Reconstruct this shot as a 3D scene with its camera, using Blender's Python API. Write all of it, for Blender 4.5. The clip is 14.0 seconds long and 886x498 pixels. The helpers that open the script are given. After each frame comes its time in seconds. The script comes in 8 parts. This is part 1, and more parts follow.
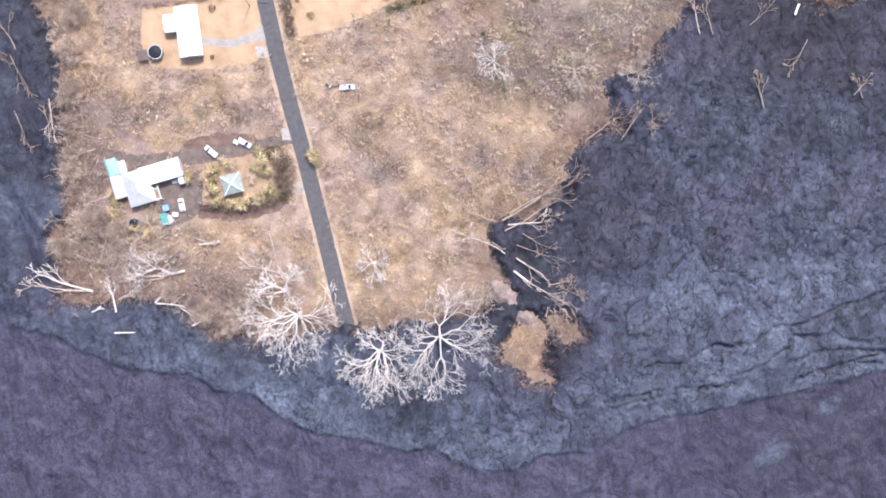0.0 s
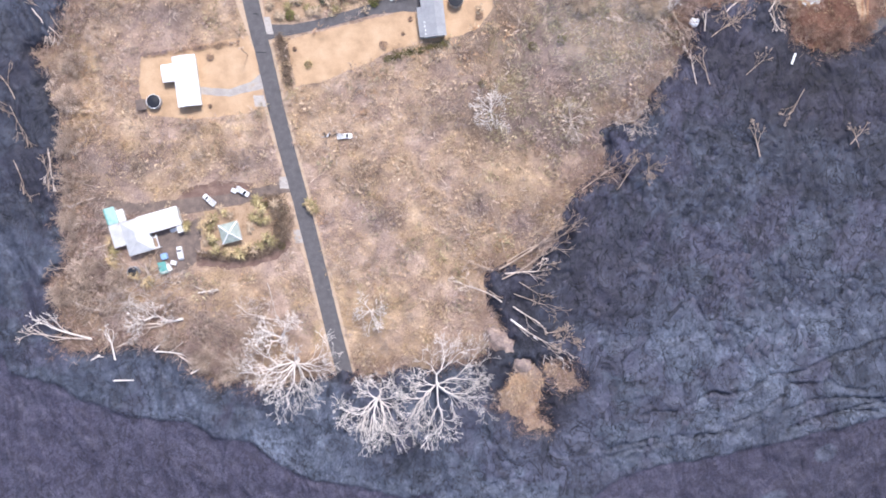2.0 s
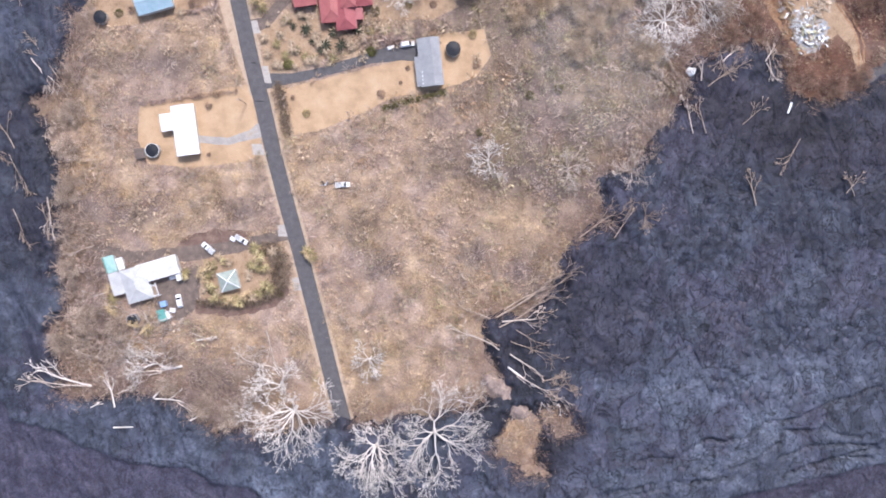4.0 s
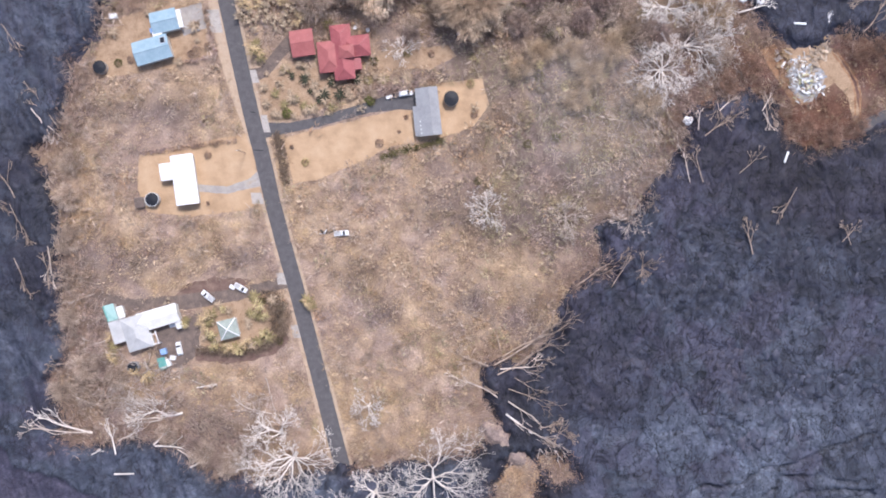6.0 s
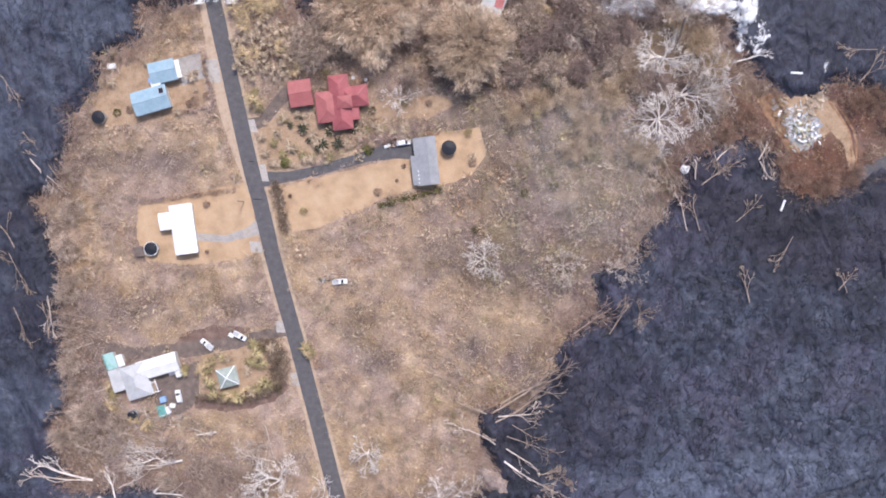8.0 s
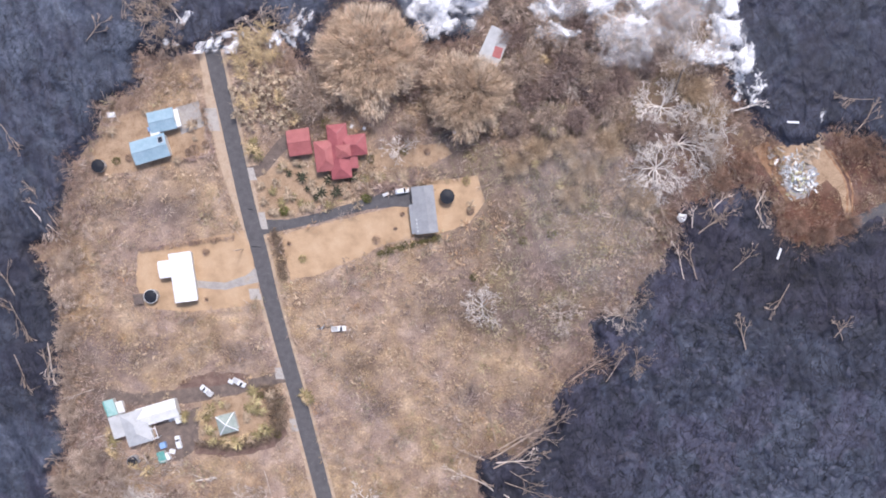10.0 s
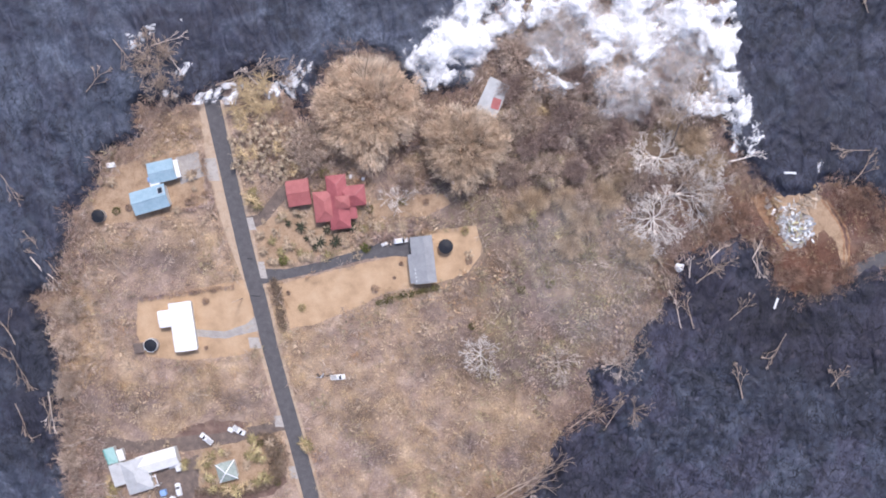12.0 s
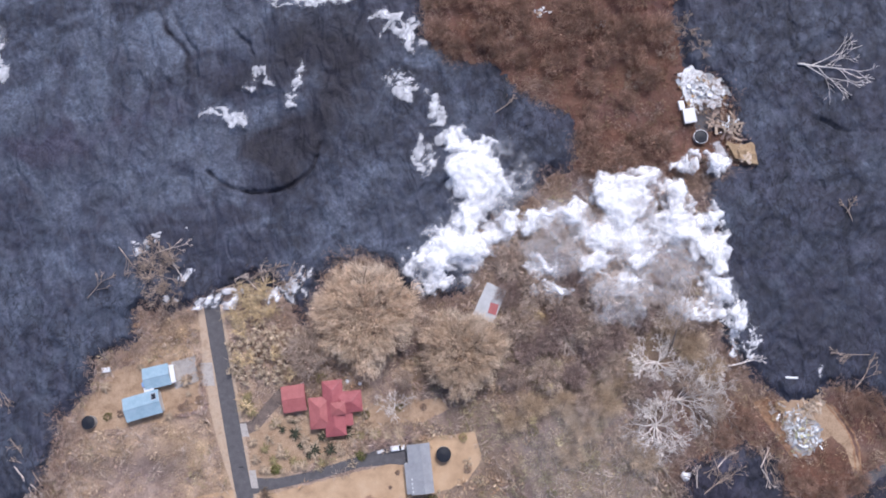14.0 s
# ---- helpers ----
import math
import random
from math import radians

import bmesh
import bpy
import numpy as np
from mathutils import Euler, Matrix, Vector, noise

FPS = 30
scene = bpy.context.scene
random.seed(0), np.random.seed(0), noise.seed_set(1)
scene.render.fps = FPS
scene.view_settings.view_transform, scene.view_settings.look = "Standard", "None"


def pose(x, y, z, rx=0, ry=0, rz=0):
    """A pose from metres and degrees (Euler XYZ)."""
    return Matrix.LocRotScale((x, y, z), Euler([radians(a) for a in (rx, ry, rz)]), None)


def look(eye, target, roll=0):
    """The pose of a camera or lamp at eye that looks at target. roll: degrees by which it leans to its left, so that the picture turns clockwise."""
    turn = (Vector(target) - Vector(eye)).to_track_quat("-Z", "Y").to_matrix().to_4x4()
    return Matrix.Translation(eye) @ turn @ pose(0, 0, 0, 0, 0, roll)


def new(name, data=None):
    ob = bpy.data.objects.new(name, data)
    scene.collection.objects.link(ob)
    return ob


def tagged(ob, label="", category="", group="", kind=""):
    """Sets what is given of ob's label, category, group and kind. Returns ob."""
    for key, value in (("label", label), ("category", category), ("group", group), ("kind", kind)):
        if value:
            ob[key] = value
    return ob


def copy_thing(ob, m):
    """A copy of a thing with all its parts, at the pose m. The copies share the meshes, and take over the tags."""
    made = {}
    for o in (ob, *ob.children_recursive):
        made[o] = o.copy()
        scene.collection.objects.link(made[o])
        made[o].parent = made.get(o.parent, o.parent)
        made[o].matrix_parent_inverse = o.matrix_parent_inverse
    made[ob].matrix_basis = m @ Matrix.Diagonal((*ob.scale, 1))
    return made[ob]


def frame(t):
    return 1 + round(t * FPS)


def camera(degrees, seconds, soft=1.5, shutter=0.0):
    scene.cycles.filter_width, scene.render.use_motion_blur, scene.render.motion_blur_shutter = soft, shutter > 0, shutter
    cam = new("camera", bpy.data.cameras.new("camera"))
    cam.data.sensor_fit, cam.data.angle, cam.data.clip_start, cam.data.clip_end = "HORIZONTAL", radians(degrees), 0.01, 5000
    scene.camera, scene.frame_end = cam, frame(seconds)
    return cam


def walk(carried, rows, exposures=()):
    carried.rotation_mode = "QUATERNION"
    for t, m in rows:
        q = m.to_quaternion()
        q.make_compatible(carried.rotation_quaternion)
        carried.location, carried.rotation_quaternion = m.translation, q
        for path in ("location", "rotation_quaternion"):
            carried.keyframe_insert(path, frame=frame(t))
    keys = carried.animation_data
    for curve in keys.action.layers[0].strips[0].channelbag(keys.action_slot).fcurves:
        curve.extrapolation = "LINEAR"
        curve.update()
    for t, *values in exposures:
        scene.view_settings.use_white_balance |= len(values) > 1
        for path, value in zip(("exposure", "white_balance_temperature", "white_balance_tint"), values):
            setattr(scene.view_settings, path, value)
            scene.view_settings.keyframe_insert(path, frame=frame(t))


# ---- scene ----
cam = camera(61.7, 14.0, soft=1.9)
PATH = [
    (0, -1.16, 0.13, 259.82, -1.653, 0.070, -0.254),
    (0.5, -0.65, 4.47, 259.89, -1.665, 0.126, -0.248),
    (1, -0.17, 8.82, 259.99, -1.708, 0.195, -0.231),
    (1.5, 0.29, 13.20, 260.12, -1.736, 0.195, -0.223),
    (2, 0.69, 17.64, 260.25, -1.793, 0.243, -0.249),
    (2.5, 1.02, 22.15, 260.37, -1.857, 0.261, -0.250),
    (3, 1.28, 26.72, 260.50, -1.923, 0.260, -0.211),
    (5.5, 2.24, 50.02, 261.54, -2.451, 0.254, -0.331),
    (6, 2.45, 54.62, 261.61, -2.501, 0.272, -0.330),
    (6.5, 2.64, 59.16, 261.69, -2.553, 0.256, -0.348),
    (7, 2.80, 63.64, 261.77, -2.625, 0.246, -0.389),
    (7.5, 2.91, 68.08, 261.82, -2.665, 0.251, -0.401),
    (8, 3.04, 72.57, 261.89, -2.698, 0.220, -0.436),
    (10.5, 3.68, 95.32, 262.47, -3.052, 0.165, -0.425),
    (11, 3.79, 99.96, 262.52, -3.116, 0.173, -0.426),
    (11.5, 3.91, 104.70, 262.55, -3.215, 0.147, -0.443),
    (12, 4.03, 109.56, 262.58, -3.269, 0.129, -0.427),
    (12.5, 4.19, 114.49, 262.60, -0.607, 0.124, -0.464),
    (13, 4.44, 119.45, 262.60, 3.722, 0.127, -0.447),
    (13.5, 4.77, 124.42, 262.58, 6.720, 0.139, -0.453),
    (14, 5.16, 129.36, 262.57, 8.086, 0.173, -0.490),
]
walk(cam, [(t, pose(x, y, z, rx, ry, rz)) for t, x, y, z, rx, ry, rz in PATH], exposures=[(0.0, 1.21, 5950, 16), (3.0, 1.0, 5900, 16), (7.5, 0.74, 6000, 17), (12.0, 0.68, 5880, 17), (14.0, 0.5, 5750, 17)])

# ---------------------------------------------------------------- light
world = bpy.data.worlds.new("sky")
scene.world = world
world.use_nodes = True
SUN_UP, SUN_FROM = 56.0, 20.0          # degrees above the horizon; degrees east of north (+y)
wn = world.node_tree.nodes
sky = wn.new("ShaderNodeTexSky")
sky.sky_type, sky.sun_disc = "NISHITA", False
sky.sun_elevation, sky.sun_rotation = radians(SUN_UP), radians(SUN_FROM)
sky.air_density, sky.dust_density = 1.0, 3.0
wn["Background"].inputs["Strength"].default_value = 0.10
world.node_tree.links.new(sky.outputs["Color"], wn["Background"].inputs["Color"])
sun = new("sun", bpy.data.lights.new("sun", "SUN"))
sun.data.energy, sun.data.angle, sun.data.color = 2.0, radians(12), (1.0, 0.95, 0.89)
a, e = radians(SUN_FROM), radians(SUN_UP)
sun.matrix_world = look((math.sin(a) * math.cos(e) * 300, math.cos(a) * math.cos(e) * 300, math.sin(e) * 300), (0, 0, 0))


# ---------------------------------------------------------------- materials
def mat(name, stops, scale, rough=0.85, metal=0.0, bump=0.0, fine=None, spec=0.3, vary=0.0, shade=0.0, island=0.0):
    """Noise-ramped surface. stops: (position, colour); fine: (scale, amount) of a second, smaller mottling; vary: by object;
    shade: by the mesh's own 'shade'; island: by loose piece."""
    m = bpy.data.materials.new(name)
    m.use_nodes = True
    nt, n = m.node_tree, m.node_tree.nodes
    bsdf = n["Principled BSDF"]
    bsdf.inputs["Roughness"].default_value = rough
    bsdf.inputs["Metallic"].default_value = metal
    bsdf.inputs["Specular IOR Level"].default_value = spec
    co = n.new("ShaderNodeTexCoord")
    big = n.new("ShaderNodeTexNoise")
    big.inputs["Scale"].default_value, big.inputs["Detail"].default_value = scale, 6
    big.inputs["Roughness"].default_value = 0.62
    nt.links.new(co.outputs["Object"], big.inputs["Vector"])
    ramp = n.new("ShaderNodeValToRGB")
    while len(ramp.color_ramp.elements) < len(stops):
        ramp.color_ramp.elements.new(0.5)
    for el, (p, c) in zip(ramp.color_ramp.elements, stops):
        el.position, el.color = p, (*c, 1)
    nt.links.new(big.outputs["Fac"], ramp.inputs["Fac"])
    colour, value = ramp.outputs["Color"], None

    def mul(sock, lo, hi):
        r = n.new("ShaderNodeMapRange")
        r.inputs["To Min"].default_value, r.inputs["To Max"].default_value = lo, hi
        nt.links.new(sock, r.inputs["Value"])
        return r.outputs["Result"]

    def scaled(col, sock):
        v = n.new("ShaderNodeVectorMath")
        v.operation = "SCALE"
        nt.links.new(col, v.inputs[0])
        nt.links.new(sock, v.inputs["Scale"])
        return v.outputs["Vector"]

    if fine:
        f = n.new("ShaderNodeTexNoise")
        f.inputs["Scale"].default_value, f.inputs["Detail"].default_value = fine[0], 4
        nt.links.new(co.outputs["Object"], f.inputs["Vector"])
        r = n.new("ShaderNodeMapRange")
        r.inputs["From Min"].default_value, r.inputs["From Max"].default_value = 0.3, 0.7
        r.inputs["To Min"].default_value, r.inputs["To Max"].default_value = 1 - fine[1], 1 + fine[1]
        nt.links.new(f.outputs["Fac"], r.inputs["Value"])
        colour = scaled(colour, r.outputs["Result"])
    if vary:
        o = n.new("ShaderNodeObjectInfo")
        colour = scaled(colour, mul(o.outputs["Random"], 1 - vary, 1 + vary))
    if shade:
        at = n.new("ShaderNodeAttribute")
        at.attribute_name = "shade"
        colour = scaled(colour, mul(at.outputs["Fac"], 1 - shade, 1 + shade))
    if island:
        g = n.new("ShaderNodeNewGeometry")
        colour = scaled(colour, mul(g.outputs["Random Per Island"], 1 - island, 1 + island))
    nt.links.new(colour, bsdf.inputs["Base Color"])
    if bump:
        b = n.new("ShaderNodeBump")
        b.inputs["Strength"].default_value, b.inputs["Distance"].default_value = 0.7, bump
        nt.links.new(big.outputs["Fac"], b.inputs["Height"])
        nt.links.new(b.outputs["Normal"], bsdf.inputs["Normal"])
    return m


def blend_by(m, attribute, colour, noise_scale=0.3, reach=0.35):
    """Mixes another colour into a material where the mesh's attribute says so, with an uneven border."""
    nt, n = m.node_tree, m.node_tree.nodes
    bsdf = n["Principled BSDF"]
    before = bsdf.inputs["Base Color"].links[0].from_socket
    at = n.new("ShaderNodeAttribute")
    at.attribute_name = attribute
    co = n.new("ShaderNodeTexCoord")
    nz = n.new("ShaderNodeTexNoise")
    nz.inputs["Scale"].default_value, nz.inputs["Detail"].default_value = noise_scale, 7
    nt.links.new(co.outputs["Object"], nz.inputs["Vector"])
    off = n.new("ShaderNodeMath")
    off.operation = "MULTIPLY_ADD"
    off.inputs[1].default_value, off.inputs[2].default_value = 2 * reach, -reach
    nt.links.new(nz.outputs["Fac"], off.inputs[0])
    add = n.new("ShaderNodeMath")
    add.operation, add.use_clamp = "ADD", True
    nt.links.new(at.outputs["Fac"], add.inputs[0])
    nt.links.new(off.outputs[0], add.inputs[1])
    cut = n.new("ShaderNodeMath")
    cut.operation, cut.use_clamp = "MULTIPLY", True
    nt.links.new(add.outputs[0], cut.inputs[0])
    gate = n.new("ShaderNodeMapRange")
    gate.inputs["From Max"].default_value = 0.15
    nt.links.new(at.outputs["Fac"], gate.inputs["Value"])
    nt.links.new(gate.outputs["Result"], cut.inputs[1])
    mix = n.new("ShaderNodeMix")
    mix.data_type = "RGBA"
    nt.links.new(cut.outputs[0], mix.inputs["Factor"])
    nt.links.new(before, mix.inputs["A"])
    spot = n.new("ShaderNodeVectorMath")
    spot.operation = "SCALE"
    spot.inputs[0].default_value = colour
    vr = n.new("ShaderNodeMapRange")
    vr.inputs["From Min"].default_value, vr.inputs["From Max"].default_value = 0.3, 0.7
    vr.inputs["To Min"].default_value, vr.inputs["To Max"].default_value = 0.7, 1.3
    nz2 = n.new("ShaderNodeTexNoise")
    nz2.inputs["Scale"].default_value, nz2.inputs["Detail"].default_value = noise_scale * 5, 5
    nt.links.new(co.outputs["Object"], nz2.inputs["Vector"])
    nt.links.new(nz2.outputs["Fac"], vr.inputs["Value"])
    nt.links.new(vr.outputs["Result"], spot.inputs["Scale"])
    nt.links.new(spot.outputs["Vector"], mix.inputs["B"])
    nt.links.new(mix.outputs["Result"], bsdf.inputs["Base Color"])
    return m


def tints(m, scale, one, two, low=0.4, high=0.6, swirl=0.4):
    """Broad patches in which the colour leans one way or the other."""
    nt, n = m.node_tree, m.node_tree.nodes
    bsdf = n["Principled BSDF"]
    before = bsdf.inputs["Base Color"].links[0].from_socket
    co, nz, r, mix, mul = (n.new(k) for k in ("ShaderNodeTexCoord", "ShaderNodeTexNoise", "ShaderNodeMapRange", "ShaderNodeMix", "ShaderNodeVectorMath"))
    nz.inputs["Scale"].default_value, nz.inputs["Detail"].default_value, nz.inputs["Roughness"].default_value = scale, 5, 0.6
    nz.inputs["Distortion"].default_value = swirl
    r.inputs["From Min"].default_value, r.inputs["From Max"].default_value = low, high
    mix.data_type, mul.operation = "RGBA", "MULTIPLY"
    mix.inputs["A"].default_value, mix.inputs["B"].default_value = (*one, 1), (*two, 1)
    nt.links.new(co.outputs["Object"], nz.inputs["Vector"])
    nt.links.new(nz.outputs["Fac"], r.inputs["Value"])
    nt.links.new(r.outputs["Result"], mix.inputs["Factor"])
    nt.links.new(before, mul.inputs[0])
    nt.links.new(mix.outputs["Result"], mul.inputs[1])
    nt.links.new(mul.outputs["Vector"], bsdf.inputs["Base Color"])
    return m


SOIL = mat("dry_soil", [(0.3, (0.23, 0.162, 0.115)), (0.5, (0.35, 0.252, 0.172)), (0.7, (0.46, 0.345, 0.245))], 0.12, fine=(1.6, 0.35), bump=0.25)
blend_by(SOIL, "grey", (0.19, 0.142, 0.11))
blend_by(SOIL, "rust", (0.135, 0.068, 0.048))
LAVA = mat("lava_rock", [(0.32, (0.031, 0.034, 0.048)), (0.5, (0.046, 0.0505, 0.071)), (0.7, (0.071, 0.078, 0.106))], 0.3, rough=0.7, spec=0.3, fine=(1.7, 0.12), bump=0.1, shade=0.3)
blend_by(LAVA, "brown", (0.066, 0.061, 0.091), 0.3)
# pale crust; in the north its blue tint also paints thin haze
blend_by(LAVA, "pale", (0.104, 0.119, 0.157), 0.2, 0.15)
# dark rock, and also the vent's dark smoke and the cracks' shade as colour
blend_by(LAVA, "char_shade", (0.024, 0.0225, 0.031), 0.3, 0.3)

def ridges(m, scale, depth, low, high, stretch=0.6):
    """Broken crusts: ridged noise that sinks between its crests, with shade painted there as darker colour."""
    nt, n = m.node_tree, m.node_tree.nodes
    bsdf = n["Principled BSDF"]
    before, links = bsdf.inputs["Base Color"].links[0].from_socket, bsdf.inputs["Normal"].links
    co, mp, nz = n.new("ShaderNodeTexCoord"), n.new("ShaderNodeMapping"), n.new("ShaderNodeTexNoise")
    mp.inputs["Scale"].default_value = (1, stretch, 1)
    mp.inputs["Rotation"].default_value = (0, 0, 0.25)
    nz.noise_type = "RIDGED_MULTIFRACTAL"
    nz.inputs["Scale"].default_value, nz.inputs["Detail"].default_value = scale, 6
    nz.inputs["Distortion"].default_value = 0.6
    nt.links.new(co.outputs["Object"], mp.inputs["Vector"])
    nt.links.new(mp.outputs["Vector"], nz.inputs["Vector"])
    r = n.new("ShaderNodeMapRange")
    r.inputs["From Min"].default_value, r.inputs["From Max"].default_value = 0.2, 1.6
    r.inputs["To Min"].default_value, r.inputs["To Max"].default_value = low, high
    nt.links.new(nz.outputs["Fac"], r.inputs["Value"])
    sc = n.new("ShaderNodeVectorMath")
    sc.operation = "SCALE"
    nt.links.new(before, sc.inputs[0])
    nt.links.new(r.outputs["Result"], sc.inputs["Scale"])
    nt.links.new(sc.outputs["Vector"], bsdf.inputs["Base Color"])
    b = n.new("ShaderNodeBump")
    b.inputs["Strength"].default_value, b.inputs["Distance"].default_value = 0.8, depth
    nt.links.new(nz.outputs["Fac"], b.inputs["Height"])
    if links:
        nt.links.new(links[0].from_socket, b.inputs["Normal"])
    nt.links.new(b.outputs["Normal"], bsdf.inputs["Normal"])




def plates(m, scale, warp, low, high):
    """Patches of crust, each with a tone of its own."""
    nt, n = m.node_tree, m.node_tree.nodes
    bsdf = n["Principled BSDF"]
    before = bsdf.inputs["Base Color"].links[0].from_socket
    co, nz, add, vo, r, sc = (n.new(k) for k in ("ShaderNodeTexCoord", "ShaderNodeTexNoise", "ShaderNodeVectorMath", "ShaderNodeTexVoronoi", "ShaderNodeMapRange", "ShaderNodeVectorMath"))
    nz.inputs["Scale"].default_value, nz.inputs["Detail"].default_value = scale * 1.6, 1.5
    add.operation, sc.operation, vo.voronoi_dimensions = "MULTIPLY_ADD", "SCALE", "2D"
    add.inputs[1].default_value = (warp, warp * 1.4, warp)
    vo.inputs["Scale"].default_value = scale
    sep = n.new("ShaderNodeSeparateColor")
    nt.links.new(co.outputs["Object"], nz.inputs["Vector"])
    nt.links.new(nz.outputs["Color"], add.inputs[0])
    nt.links.new(co.outputs["Object"], add.inputs[2])
    nt.links.new(add.outputs["Vector"], vo.inputs["Vector"])
    nt.links.new(vo.outputs["Color"], sep.inputs["Color"])
    r.inputs["To Min"].default_value, r.inputs["To Max"].default_value = low, high
    nt.links.new(sep.outputs["Red"], r.inputs["Value"])
    nt.links.new(before, sc.inputs[0])
    nt.links.new(r.outputs["Result"], sc.inputs["Scale"])
    nt.links.new(sc.outputs["Vector"], bsdf.inputs["Base Color"])


def curls(m, scale, width, dark, stretch=0.7, cover=0.5):
    """Broken dark cracks that curl through the crust."""
    nt, n = m.node_tree, m.node_tree.nodes
    bsdf = n["Principled BSDF"]
    before, links = bsdf.inputs["Base Color"].links[0].from_socket, bsdf.inputs["Normal"].links
    co, mp, nz, veil = (n.new(k) for k in ("ShaderNodeTexCoord", "ShaderNodeMapping", "ShaderNodeTexNoise", "ShaderNodeTexNoise"))
    mp.inputs["Scale"].default_value = (1, stretch, 1)
    nz.inputs["Scale"].default_value, nz.inputs["Detail"].default_value, nz.inputs["Distortion"].default_value = scale, 2, 1.2
    veil.inputs["Scale"].default_value, veil.inputs["Detail"].default_value = scale * 0.7, 3
    nt.links.new(co.outputs["Object"], mp.inputs["Vector"])
    nt.links.new(mp.outputs["Vector"], nz.inputs["Vector"])
    nt.links.new(co.outputs["Object"], veil.inputs["Vector"])
    off, size = n.new("ShaderNodeMath"), n.new("ShaderNodeMath")
    off.operation, size.operation = "SUBTRACT", "ABSOLUTE"
    off.inputs[1].default_value = 0.5
    nt.links.new(nz.outputs["Fac"], off.inputs[0])
    nt.links.new(off.outputs[0], size.inputs[0])
    line, gap, most = n.new("ShaderNodeMapRange"), n.new("ShaderNodeMapRange"), n.new("ShaderNodeMath")
    line.inputs["From Max"].default_value = width
    line.inputs["To Min"].default_value = dark
    gap.inputs["From Min"].default_value, gap.inputs["From Max"].default_value = cover, cover - 0.06
    nt.links.new(size.outputs[0], line.inputs["Value"])
    nt.links.new(veil.outputs["Fac"], gap.inputs["Value"])
    most.operation = "MAXIMUM"
    nt.links.new(line.outputs["Result"], most.inputs[0])
    nt.links.new(gap.outputs["Result"], most.inputs[1])
    whole, broken, last = n.new("ShaderNodeMath"), n.new("ShaderNodeAttribute"), most
    whole.operation, broken.attribute_name = "SUBTRACT", "cracked"
    whole.inputs[0].default_value = 1.0
    nt.links.new(broken.outputs["Fac"], whole.inputs[1])
    most = n.new("ShaderNodeMath")
    most.operation = "MAXIMUM"
    nt.links.new(last.outputs[0], most.inputs[0])
    nt.links.new(whole.outputs[0], most.inputs[1])
    sc, b = n.new("ShaderNodeVectorMath"), n.new("ShaderNodeBump")
    sc.operation = "SCALE"
    nt.links.new(before, sc.inputs[0])
    nt.links.new(most.outputs[0], sc.inputs["Scale"])
    nt.links.new(sc.outputs["Vector"], bsdf.inputs["Base Color"])
    b.inputs["Strength"].default_value, b.inputs["Distance"].default_value = 0.6, 0.3
    nt.links.new(most.outputs[0], b.inputs["Height"])
    if links:
        nt.links.new(links[0].from_socket, b.inputs["Normal"])
    nt.links.new(b.outputs["Normal"], bsdf.inputs["Normal"])


